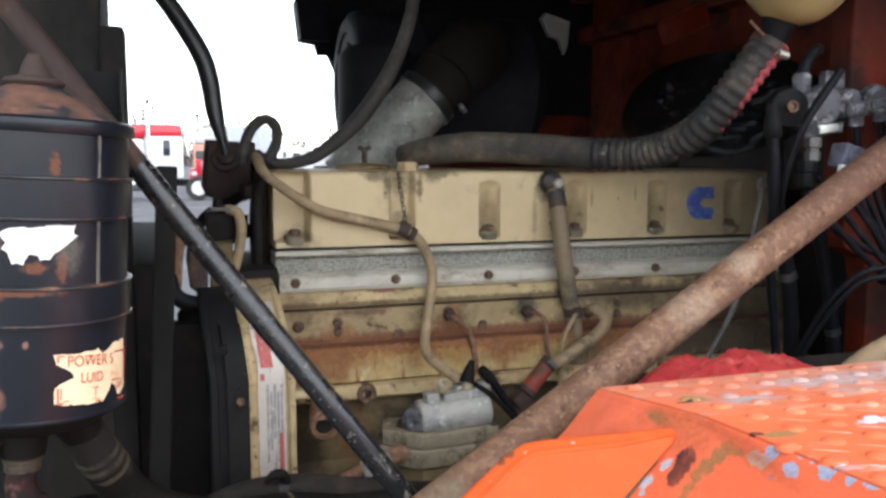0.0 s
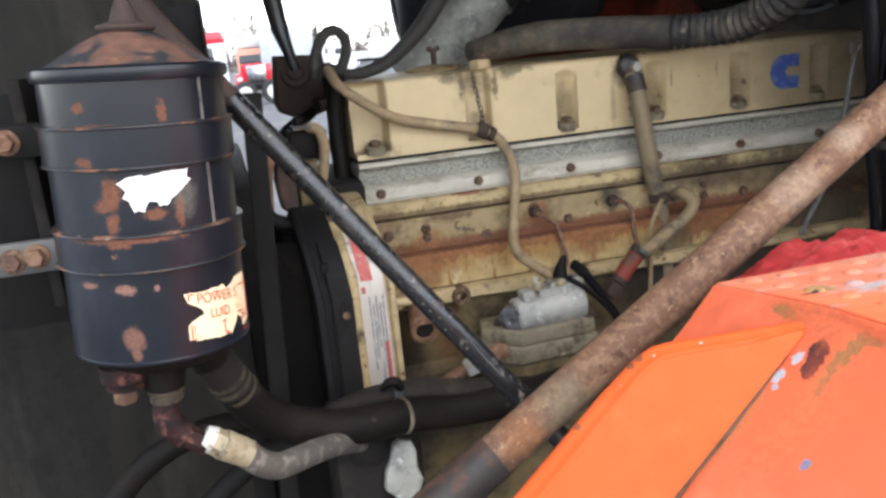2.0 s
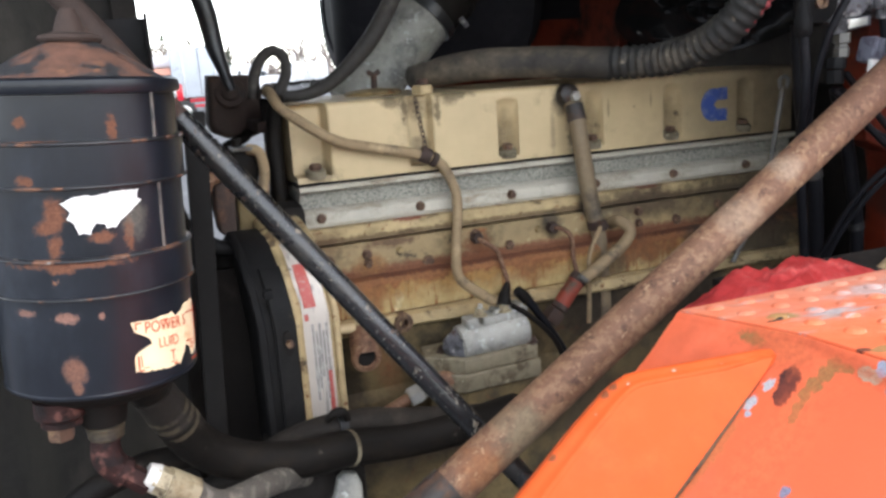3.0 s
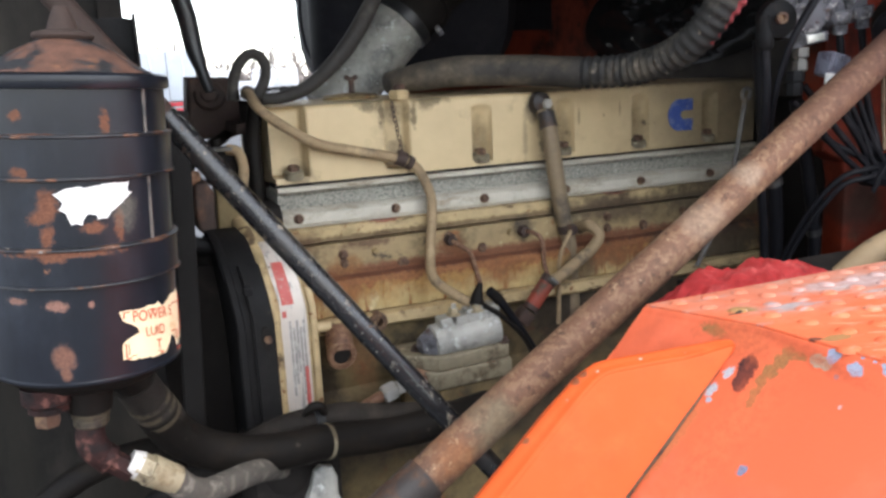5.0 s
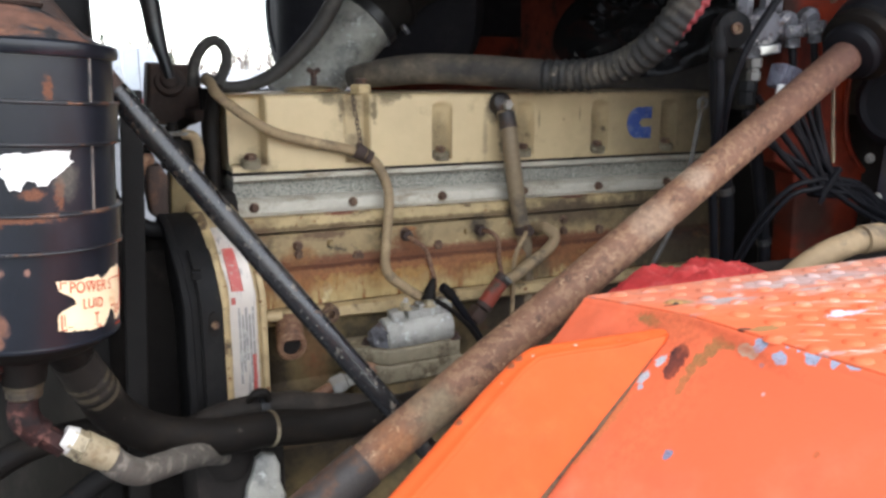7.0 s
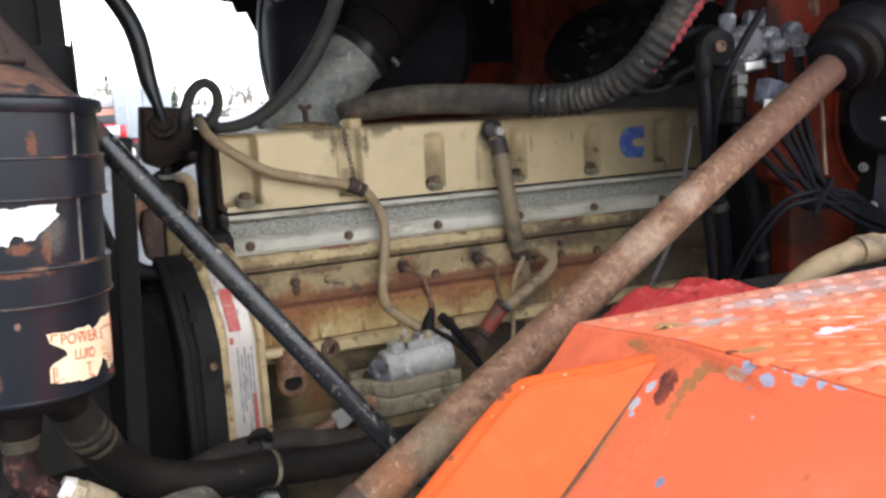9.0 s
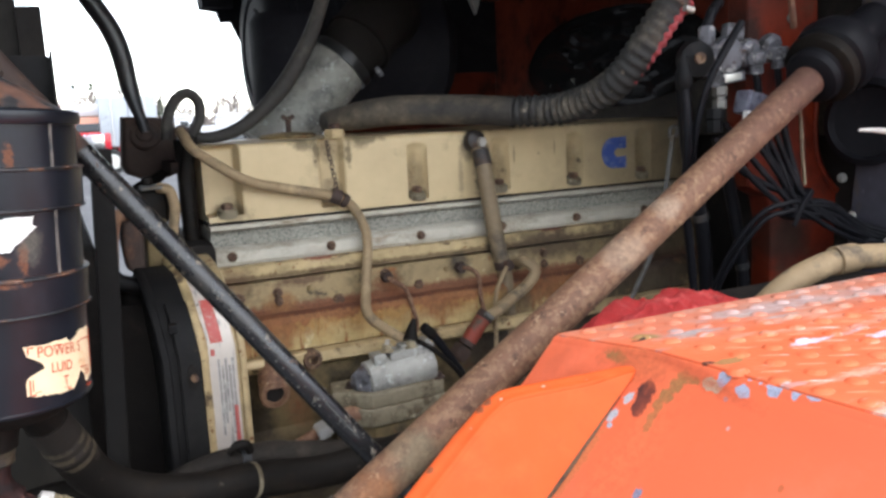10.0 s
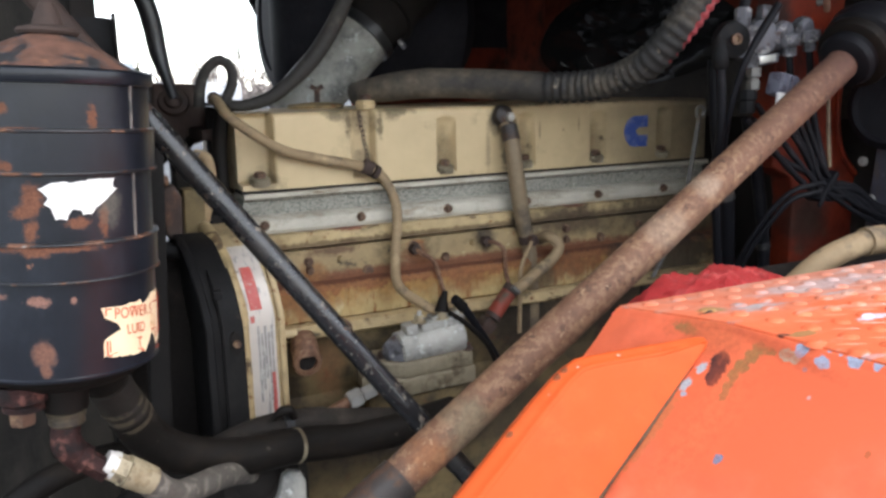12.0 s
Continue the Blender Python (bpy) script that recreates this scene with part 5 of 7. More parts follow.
hd = thing("hood_top", (0.6, 1.8, 2.35), "dark underside of the fixed hood top", "hood", kind="structure")
# The near edge is unseen; its reach is set to shade the bay.
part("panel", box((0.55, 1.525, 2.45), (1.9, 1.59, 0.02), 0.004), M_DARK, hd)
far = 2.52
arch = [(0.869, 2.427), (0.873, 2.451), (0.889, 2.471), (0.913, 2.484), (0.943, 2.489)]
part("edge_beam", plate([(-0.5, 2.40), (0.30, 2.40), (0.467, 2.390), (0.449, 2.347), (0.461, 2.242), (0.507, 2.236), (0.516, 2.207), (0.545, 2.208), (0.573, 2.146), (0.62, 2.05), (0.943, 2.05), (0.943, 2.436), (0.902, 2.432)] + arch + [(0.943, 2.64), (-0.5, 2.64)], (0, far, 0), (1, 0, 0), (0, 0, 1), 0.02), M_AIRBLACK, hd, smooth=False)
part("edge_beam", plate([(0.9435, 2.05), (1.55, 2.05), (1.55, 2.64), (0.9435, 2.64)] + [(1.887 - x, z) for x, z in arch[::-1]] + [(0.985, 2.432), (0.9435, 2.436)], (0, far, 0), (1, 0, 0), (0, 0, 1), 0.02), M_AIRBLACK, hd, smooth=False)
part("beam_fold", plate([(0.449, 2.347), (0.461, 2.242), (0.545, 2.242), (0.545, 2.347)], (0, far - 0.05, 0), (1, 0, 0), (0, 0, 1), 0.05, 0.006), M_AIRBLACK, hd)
# strip added to stop light leaking in behind the panel
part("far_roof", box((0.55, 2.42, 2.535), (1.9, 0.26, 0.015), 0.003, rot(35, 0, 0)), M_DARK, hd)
part("cross_beam", box((1.20, 1.75, 2.385), (0.06, 0.95, 0.09), 0.01), M_ORANGE_DIM, hd)
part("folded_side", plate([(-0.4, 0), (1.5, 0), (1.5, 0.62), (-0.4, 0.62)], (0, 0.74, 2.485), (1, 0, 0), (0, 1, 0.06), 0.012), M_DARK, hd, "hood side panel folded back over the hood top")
# Unseen panel, added to keep light from the far side off the firewall.
part("far_side_blocker", box((1.19, 2.545, 1.85), (0.66, 0.02, 1.24), 0.004), M_ORANGE_DIM, hd, "unseen panel across the far hood side, added to block light")
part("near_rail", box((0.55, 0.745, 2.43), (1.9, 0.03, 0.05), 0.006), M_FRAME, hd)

rd = thing("radiator_frame", (-0.2, 1.3, 1.0), "dark radiator side frame with dusty channels", "radiator", kind="structure")
part("side_sheet", box((-0.24, 1.34, 1.75), (0.525, 0.03, 1.30), 0.004), M_SIDESHEET, rd)
part("edge_channel", box((0.037, 1.34, 1.55), (0.030, 0.06, 1.07), 0.004), M_FRAME, rd)
part("post", box((0.078, 1.265, 1.45), (0.027, 0.03, 0.90), 0.003, rot(0, 3, 0)), M_FRAME, rd)
part("core", box((-0.10, 1.85, 1.60), (0.10, 0.95, 1.2), 0.01), M_DARK, rd)
part("top_tank", box((-0.10, 1.85, 2.28), (0.14, 1.0, 0.16), 0.02), M_DARK, rd)
part("shroud", box((0.02, 1.78, 1.40), (0.14, 0.80, 0.72), 0.03), M_DARK, rd)
# dark sheet, raised to close a gap where daylight came through
part("lower_shield", box((-0.05, 1.42, 1.275), (0.60, 0.04, 0.77), 0.005), M_DARK, rd)
part("lower_tray", box((0.55, 1.30, 1.05), (1.6, 0.60, 0.04), 0.005), M_DARK, rd)

ch = thing("chassis_frame", (0.6, 1.75, 0.8), "dark grimy chassis rails carrying the engine and the cab", "chassis", kind="structure")
for y in (1.32, 2.18):
    part("rail", box((0.75, y, 0.88), (3.6, 0.09, 0.26), 0.01), M_DARK, ch)
for x in (-0.55, 0.35, 1.9):
    part("cross_member", box((x, 1.75, 0.84), (0.12, 0.80, 0.14), 0.01), M_DARK, ch)
for x in (0.55, 1.2):
    part("fender_stay", box((x, 1.04, 1.12), (0.05, 0.50, 0.04), 0.006), M_DARK, ch)
    part("fender_upright", box((x, 0.79, 1.27), (0.05, 0.03, 0.34), 0.006), M_DARK, ch)

# ---- braces ----
pp = thing("rusty_brace_pipe", (0.25, 0.943, 1.39), "long rust-brown steel brace pipe running down past the fender", "pipe")
part("pipe", tube([(0.255, 0.9435, 1.450), (1.16, 1.0404, 1.963)], 0.0255, 30, 0.02, straight=True, wobble=0.0004), M_RUST, pp)
part("lower_sleeve", tube([(0.15, 0.932, 1.390), (0.302, 0.9487, 1.4767)], 0.0275, 28, 0.02, straight=True), M_SLEEVE, pp, "dark painted sleeve end")
d = Vector((0.848, 0.091, 0.480)).normalized()
o = Vector((1.128, 1.037, 1.945))
part("boot", lathe([(0.030, 0), (0.042, 0.006), (0.046, 0.016), (0.040, 0.022), (0.050, 0.030), (0.056, 0.040), (0.050, 0.048), (0.062, 0.056), (0.066, 0.075), (0.060, 0.10), (0.036, 0.11), (0.030, 0.20)], o, d, 36), M_CABLE, pp, "black rubber boot")
part("boot_ring", lathe([(0.050, 0.026), (0.058, 0.030), (0.060, 0.040), (0.0585, 0.047), (0.050, 0.050)], o, d, 36), M_RUBBER, pp)

sb = thing("black_brace_rod", (0.4, 1.12, 1.44), "scuffed black radiator brace rod slanting across the engine bay", "rod")
part("rod", tube([(0.073, 1.09, 1.90), (0.446, 1.0, 1.394)], 0.0140, 22, 0.02, straight=True), M_STRUT, sb)
part("rusty_end", tube([(-0.12, 1.137, 2.162), (0.073, 1.09, 1.90)], 0.0135, 20, 0.02, straight=True), M_DARKRUST, sb, "rusty upper end")

# ---- front bracket with its stay ----
fb = thing("front_bracket", (0.2, 1.75, 1.83), "dark rusty block bracket with a rubber mount and bent stay", "bracket")
part("block", plate([(0.170, 1.945), (0.262, 1.940), (0.266, 1.850), (0.256, 1.832), (0.236, 1.826), (0.190, 1.828), (0.168, 1.838), (0.161, 1.856)], (0, 1.742, 0), (1, 0, 0), (0, 0, 1), 0.09, 0.012), M_DARKRUST, fb)
part("rubber_mount", lathe([(0.027, 0), (0.029, 0.004), (0.026, 0.009), (0.017, 0.011), (0.015, 0.016), (0.008, 0.019)], (0.206, 1.742, 1.908), (-0.1, -0.9, 0.35), 30), M_DARKRUST, fb)
part("stay", tube([(0.206, 1.728, 1.914), (0.198, 1.738, 1.950), (0.188, 1.75, 1.995), (0.180, 1.75, 2.055), (0.165, 1.75, 2.105), (0.130, 1.75, 2.165), (0.095, 1.75, 2.215), (0.03, 1.75, 2.31)], [0.009, 0.011, 0.0165, 0.018, 0.018, 0.0175, 0.0165, 0.016], 16), M_BLACK, fb, "black bent stay rod")
part("post", box((0.268, 1.62, 1.79), (0.030, 0.022, 0.26), 0.004, rot(0, 2, 0)), M_DARKRUST, fb)
part("web", box((0.255, 1.70, 1.85), (0.05, 0.16, 0.02), 0.004), M_DARKRUST, fb)
# dark backing added to fill the black gap beside the cover
part("side_plate", plate([(0.243, 1.90), (0.300, 1.893), (0.315, 1.60), (0.245, 1.60)], (0, 1.63, 0), (1, 0, 0), (0, 0, 1), 0.02, 0.002), M_DARK, fb)
pipe_thing("drain_tube", "bent cream tube down the front of the engine", "tube",
           [(0.190, 1.47, 1.828), (0.205, 1.46, 1.823), (0.2105, 1.46, 1.797), (0.2075, 1.46, 1.773), (0.2030, 1.46, 1.750), (0.195, 1.46, 1.723), (0.189, 1.455, 1.690), (0.192, 1.44, 1.672), (0.205, 1.42, 1.664), (0.220, 1.40, 1.668)], 0.0085, M_OLDHOSE, step=0.006)
pipe_thing("bypass_hose", "short bent black hose below the bracket", "hose", [(0.225, 1.72, 1.835), (0.213, 1.70, 1.829), (0.187, 1.70, 1.818), (0.160, 1.70, 1.798), (0.14, 1.69, 1.76)], 0.010, M_RUBBER)
pipe_thing("wiring_loom", "black wiring loom down the front of the head", "wire", [(0.262, 1.58, 1.90), (0.246, 1.55, 1.84), (0.243, 1.545, 1.77), (0.246, 1.54, 1.70), (0.240, 1.53, 1.64)], 0.013, M_RUBBER)
pp2 = thing("sensor_plug", (0.205, 1.6, 1.78), "black sensor plug under the bracket", "plug")
part("body", lathe([(0.014, 0), (0.016, 0.004), (0.016, 0.02), (0.011, 0.024), (0.011, 0.04)], (0.222, 1.60, 1.77), (0, 0, 1), 16), M_RUBBER, pp2)
part("housing", box((0.180, 1.50, 1.798), (0.046, 0.05, 0.054), 0.006), M_RUBBER, pp2)
part("cap_plate", box((0.184, 1.482, 1.829), (0.040, 0.05, 0.006), 0.002), M_BRASSDULL, pp2, "dull metal cap plate")
part("button", lathe([(0.008, 0), (0.008, 0.012), (0.005, 0.014)], (0.176, 1.49, 1.832), (0, 0, 1), 12), M_RUBBER, pp2)

# ---- steering fluid reservoir ----
CX, CY, CR = -0.033, 1.007, 0.0875


def reservoir():
    r = thing("fluid_reservoir", (CX, CY, 1.65), "round black steel fluid reservoir, chipped and rusted, with a torn label", "reservoir")
    prof = [(0.03, 1.664), (0.080, 1.6655), (0.0872, 1.6662), (0.0884, 1.6680), (0.0884, 1.6695), (0.0873, 1.6705), (0.0875, 1.70), (0.0870, 1.938)]
    part("body", lathe([(a, h - 1.65) for a, h in prof], (CX, CY, 1.65), seg=72), M_CAN, r, angle=20)
    for z0, z1 in ((1.857, 1.893), (1.760, 1.793)):
        h = z1 - z0
        part("strap", lathe([(CR, 0), (CR + 0.0035, 0.001), (CR + 0.0035, h - 0.001), (CR, h)], (CX, CY, z0), seg=72), M_CAN, r, "black mounting strap")
    for z in (1.7595, 1.7935, 1.8565, 1.8935):
        part("bead", lathe([(CR, 0), (CR + 0.0048, 0.0010), (CR + 0.0052, 0.0020), (CR + 0.0048, 0.0030), (CR, 0.0040)], (CX, CY, z - 0.0020), seg=72), M_BEAD, r, "worn rusty bead")
    part("rim", lathe([(0.086, 0), (0.0910, 0.001), (0.0925, 0.005), (0.0915, 0.012), (0.0875, 0.0145), (0.082, 0.0145)], (CX, CY, 1.934), seg=72), M_CAN, r, "rolled lid rim")
    part("lid_cone", lathe([(0.0855, 0), (0.07, 0.0085), (0.045, 0.024), (0.026, 0.033), (0.022, 0.036)], (CX, CY, 1.945), seg=60), M_CONE, r, "rust-browned conical lid")
    part("lid_cap", lathe([(0.026, 0), (0.028, 0.003), (0.026, 0.006), (0.014, 0.009), (0.010, 0.022), (0.006, 0.03)], (CX, CY, 1.980), seg=30), M_DARKRUST, r)

    def wrap(bm, z0, a0, lift):
        """Lays a flat mesh round the can: x along the wall from the angle a0, y up."""
        for v in bm.verts:
            a = a0 + v.co.x / CR
            rr = CR + lift + v.co.z
            v.co = (CX + rr * math.sin(a), CY - rr * math.cos(a), z0 + v.co.y)
        return bm

    def ragged(outline, amount, seed):
        """The outline with its sides torn: short uneven steps."""
        rnd = random.Random(seed)
        out = []
        for p, q in zip(outline, outline[1:] + outline[:1]):
            k = max(1, int(math.dist(p, q) / 0.003))
            for j in range(k):
                f = j / k
                out.append((p[0] + (q[0] - p[0]) * f + rnd.uniform(-amount, amount), p[1] + (q[1] - p[1]) * f + rnd.uniform(-amount, amount)))
        return out

    def sheet(outline, z0, a0, lift):
        bm = plate(ragged(outline, 0.0010, len(outline)), (0, 0, 0), (1, 0, 0), (0, 1, 0), 0.0004)
        faces = [f for f in bm.faces if len(f.verts) > 4]
        bmesh.ops.triangulate(bm, faces=faces)
        bmesh.ops.subdivide_edges(bm, edges=bm.edges[:], cuts=2, use_grid_fill=True)
        return wrap(bm, z0, a0, lift)

    lab = [(0.0, 0.048), (0.018, 0.050), (0.036, 0.053), (0.040, 0.048), (0.052, 0.057), (0.070, 0.060), (0.0725, 0.038), (0.073, 0.010), (0.060, 0.004), (0.057, 0.014), (0.051, 0.018), (0.046, 0.007), (0.041, 0.001), (0.020, 0.000), (0.000, 0.002), (0.001, 0.018), (0.009, 0.023), (0.0155, 0.026), (0.013, 0.033), (0.005, 0.037), (0.001, 0.040)]
    A0 = 0.345
    SHEAR = 0.13
    lab = [(x * 1.2, y - SHEAR * x + 0.004) for x, y in lab]
    label = part("label", sheet(lab, 1.680, A0, 0.0012), M_LABEL, r, "torn cream label with red print", smooth=False)
    for text, h, x, y in (("POWER S", 0.0145, 0.009, 0.0375), ("LUID", 0.0135, 0.0195, 0.0215), ("T", 0.0135, 0.0300, 0.007), ("EA", 0.0125, 0.0565, 0.012)):
        bm = letters(text, h)
        for v in bm.verts:
            v.co.x = (v.co.x * 0.70 + x) * 1.2
            v.co.y = v.co.y * 1.05 + y - SHEAR * v.co.x / 1.2 + 0.004
        part("print", wrap(bm, 1.680, A0, 0.0022), M_INK, label, smooth=False)
    for x0, y0, w, h in ((0.003, 0.0468, 0.034, 0.0014), (0.064, 0.0545, 0.020, 0.0014), (0.004, 0.0022, 0.042, 0.0014), (0.008, 0.0052, 0.036, 0.0008), (0.0025, 0.003, 0.0014, 0.014), (0.0055, 0.006, 0.0009, 0.011), (0.0025, 0.041, 0.0014, 0.006), (0.0835, 0.016, 0.0014, 0.04), (0.070, 0.0075, 0.015, 0.0014), (0.061, 0.0265, 0.006, 0.0016)):
        part("print_rule", wrap(plate([(x0, y0), (x0 + w, y0), (x0 + w, y0 + h), (x0, y0 + h)], (0, 0.004 - SHEAR * x0 / 1.2, 0), (1, -SHEAR / 1.2, 0) if w > h else (1, 0, 0), (0, 1, 0), 0.0002), 1.680, A0, 0.0022), M_INK, label, smooth=False)
    white = [(0.0, 0.028), (0.012, 0.034), (0.03, 0.0335), (0.05, 0.036), (0.068, 0.0365), (0.066, 0.028), (0.071, 0.026), (0.060, 0.018), (0.052, 0.012), (0.044, 0.004), (0.037, 0.0035), (0.034, 0.009), (0.028, 0.010), (0.022, 0.000), (0.013, 0.001), (0.010, 0.010), (0.004, 0.015), (0.008, 0.020)]
    part("paint_patch", sheet([(x * 0.95, y * 0.98) for x, y in white], 1.816, -0.19, 0.0008), M_WHITE, r, "bare white patch of a lost label", smooth=False)
    seam = bmesh.new()
    tube([(CX + 0.0878 * math.sin(0.82), CY - 0.0878 * math.cos(0.82), z) for z in (1.795, 1.86, 1.935)], 0.0016, 8, 0.02, bm=seam)
    part("wall_seam", seam, M_CANSEAM, r, "worn upright seam of the can wall")
    # outlets under the can
    part("bottom_pan", lathe([(0.081, 0), (0.077, -0.008), (0.062, -0.018), (0.045, -0.024), (0.02, -0.026)], (CX, CY, 1.667), seg=48), M_RUBBER, r, "soot-black dished bottom")
    plug = part("drain_boss", lathe([(0.024, 0), (0.024, -0.016), (0.019, -0.020), (0.019, -0.026)], (-0.072, 0.970, 1.656), seg=24), M_ELBOW, r)
    part("drain_plug", hexbolt((-0.074, 0.968, 1.631), (0, 0, -1), 0.0125, 0.016), M_BOLT, plug)
    part("outlet_neck", lathe([(0.026, 0.012), (0.0215, -0.004), (0.0205, -0.016), (0.0175, -0.018)], (-0.036, 0.975, 1.640), seg=24), M_RUBBER, r)
    part("neck_ring", lathe([(0.0165, 0), (0.0185, -0.002), (0.0180, -0.006), (0.0168, -0.007), (0.0168, -0.014), (0.015, -0.016)], (-0.036, 0.975, 1.623), seg=24), M_CUFFWIRE, r, "dull worn metal ring")
    elbow = part("outlet_elbow", tube([(-0.0365, 0.975, 1.609), (-0.038, 0.974, 1.596), (-0.036, 0.973, 1.584), (-0.028, 0.972, 1.573), (-0.022, 0.9715, 1.568)], [0.0128, 0.0140, 0.0152, 0.0140, 0.0128], 18, 0.004), M_ELBOW, r, "maroon rusted elbow")
    part("elbow_band", tube([(-0.0272, 0.972, 1.5725), (-0.0212, 0.9715, 1.5675)], 0.0150, 18, 0.004), M_ELBOW, elbow)
    part("elbow_shank", tube([(-0.023, 0.9715, 1.569), (-0.002, 0.970, 1.5525)], 0.0118, 6, 0.004), M_ELBOW, elbow)
    part("side_outlet", tube([(-0.010, 1.045, 1.648), (0.008, 1.060, 1.618), (0.018, 1.070, 1.598)], [0.023, 0.0215, 0.0205], 24, 0.006), M_RUBBER, r)
    foot = Matrix.Translation((CX, CY, 1.66))
    r.matrix_basis = foot @ pose(0, 0, 0, 0, 3, 0) @ foot.inverted() @ r.matrix_basis
    return r


reservoir()
cb = thing("can_bracket", (-0.15, 1.09, 1.7), "dark steel bracket strapping the reservoir to the side sheet", "bracket")
part("arm", box((-0.165, 1.045, 1.884), (0.11, 0.012, 0.034), 0.003), M_FRAME, cb)
part("arm", box((-0.165, 1.045, 1.765), (0.11, 0.012, 0.034), 0.003), M_PANEL, cb)
part("back_plate", box((-0.20, 1.12, 1.80), (0.20, 0.012, 0.26), 0.003), M_FRAME, cb)
part("rib", box((-0.135, 1.09, 1.825), (0.012, 0.08, 0.24), 0.003), M_DARK, cb)
for x, z, m in ((-0.150, 1.884, M_RUST), (-0.178, 1.884, M_RUST), (-0.145, 1.766, M_RUST), (-0.168, 1.764, M_BOLT)):
    part("nut", hexbolt((x, 1.038, z), (0, -1, 0), 0.0095, 0.010, 0.013), m, cb)
ub = thing("hose_bracket", (0.0, 1.15, 1.95), "blue-black channel bracket standing behind the reservoir lid", "bracket")
part("channel", plate([(0, 0), (0.062, 0), (0.062, 0.062), (0.050, 0.064), (0, 0.064)], (-0.005, 1.15, 1.945), (1, 0, 0), (0, 0, 1), 0.003, 0.001), M_GUARD, ub)
for x in (-0.005, 0.054):
    part("flange", box((x + 0.0015, 1.138, 1.977), (0.003, 0.024, 0.07), 0.001), M_GUARD, ub)

# ---- low hoses ----
h1 = thing("return_hose", (0.03, 1.08, 1.59), "fat black rubber hose from the reservoir, tied to a second hose", "hose")
part("cuff", tube([(0.006, 1.060, 1.614), (0.020, 1.076, 1.580), (0.034, 1.090, 1.552)], 0.0235, 26, 0.0022), M_GREYHOSE, h1)
for a, b in (((0.0175, 1.0735, 1.586), (0.0195, 1.0755, 1.581)), ((0.0225, 1.0785, 1.575), (0.0245, 1.0805, 1.570)), ((0.0275, 1.0835, 1.564), (0.0300, 1.086, 1.559))):
    part("cuff_wire", tube([a, b], 0.0246, 26, 0.002), M_CUFFWIRE, h1, "dull brassy wire turn")
part("hose", tube([(0.026, 1.083, 1.566), (0.044, 1.10, 1.528), (0.073, 1.115, 1.496), (0.115, 1.125, 1.474), (0.17, 1.135, 1.459), (0.23, 1.15, 1.452), (0.32, 1.18, 1.430), (0.42, 1.20, 1.420), (0.52, 1.24, 1.41)], 0.0245, 26), M_RUBBER, h1)
h2 = thing("supply_hose", (0.12, 1.2, 1.44), "dusty black hose lying over the fat hose", "hose")
part("hose", tube([(0.10, 1.23, 1.41), (0.14, 1.205, 1.446), (0.185, 1.190, 1.466), (0.230, 1.185, 1.471), (0.275, 1.190, 1.464), (0.335, 1.20, 1.450), (0.42, 1.22, 1.428), (0.52, 1.25, 1.40)], [0.016, 0.018, 0.019, 0.0195, 0.021, 0.019, 0.018, 0.018], 20, flat=0.9), M_GREYHOSE, h2)
ht = thing("hose_clip", (0.23, 1.17, 1.47), "black cushioned clip with a white tie round both hoses", "clip")
part("band", tube([(0.226, 1.184, 1.4705), (0.238, 1.186, 1.470)], 0.0225, 24, 0.004), M_BLACK, ht)
part("buckle", tube([(0.212, 1.166, 1.489), (0.222, 1.160, 1.500), (0.234, 1.160, 1.499), (0.240, 1.164, 1.486)], [0.004, 0.0065, 0.0065, 0.005], 10, 0.004), M_RUBBER, ht)
part("tie", tube([(0.2335, 1.1508, 1.4513), (0.2385, 1.1525, 1.4503)], 0.0249, 24, 0.004), M_PALECAST, ht, "dull pale tie strap")
part("wrap", tube([(0.262, 1.1895, 1.4668), (0.292, 1.1930, 1.4608)], 0.0212, 20, 0.006, flat=0.9), M_GREYHOSE, h2)
fh = thing("pressure_hose", (0.0, 0.97, 1.56), "braided grey hose with a brass swivel fitting under the reservoir", "hose")
part("swivel", tube([(-0.003, 0.971, 1.557), (0.010, 0.970, 1.547)], 0.0148, 6, 0.004), M_BRASS, fh)
part("thread_tape", tube([(-0.009, 0.9715, 1.5615), (0.000, 0.971, 1.555)], [0.0140, 0.0160], 14, 0.002, wobble=0.003), M_NYLON, fh)
part("ferrule", tube([(0.008, 0.970, 1.549), (0.034, 0.9745, 1.5285)], [0.0165, 0.0150], 24, 0.006, wobble=0.001), M_BRASS, fh, "pale brass crimp ferrule")
part("hose", tube([(0.030, 0.974, 1.531), (0.042, 0.982, 1.514), (0.060, 0.998, 1.496), (0.085, 1.03, 1.483), (0.116, 1.07, 1.469), (0.148, 1.12, 1.446), (0.178, 1.17, 1.418), (0.20, 1.23, 1.39)], 0.0150, 18), M_BRAID, fh)
pipe_thing("low_hose", "dusty grey hose sagging in the bottom of the bay", "hose", [(-0.17, 1.14, 1.37), (-0.138, 1.15, 1.421), (-0.106, 1.15, 1.452), (-0.071, 1.15, 1.473), (-0.038, 1.15, 1.484), (0.0, 1.155, 1.488), (0.06, 1.17, 1.478), (0.12, 1.21, 1.44)], 0.016, M_RUBBER)
pipe_thing("low_hose", "dusty grey hose sagging in the bottom of the bay", "hose", [(-0.08, 1.19, 1.32), (-0.029, 1.20, 1.364), (0.030, 1.20, 1.404), (0.088, 1.21, 1.420), (0.15, 1.24, 1.42)], 0.015, M_FRAME)
sm = thing("steering_gear", (0.2, 1.22, 1.2), "grimy cast housing with a bright worn patch under the hoses", "gearbox")
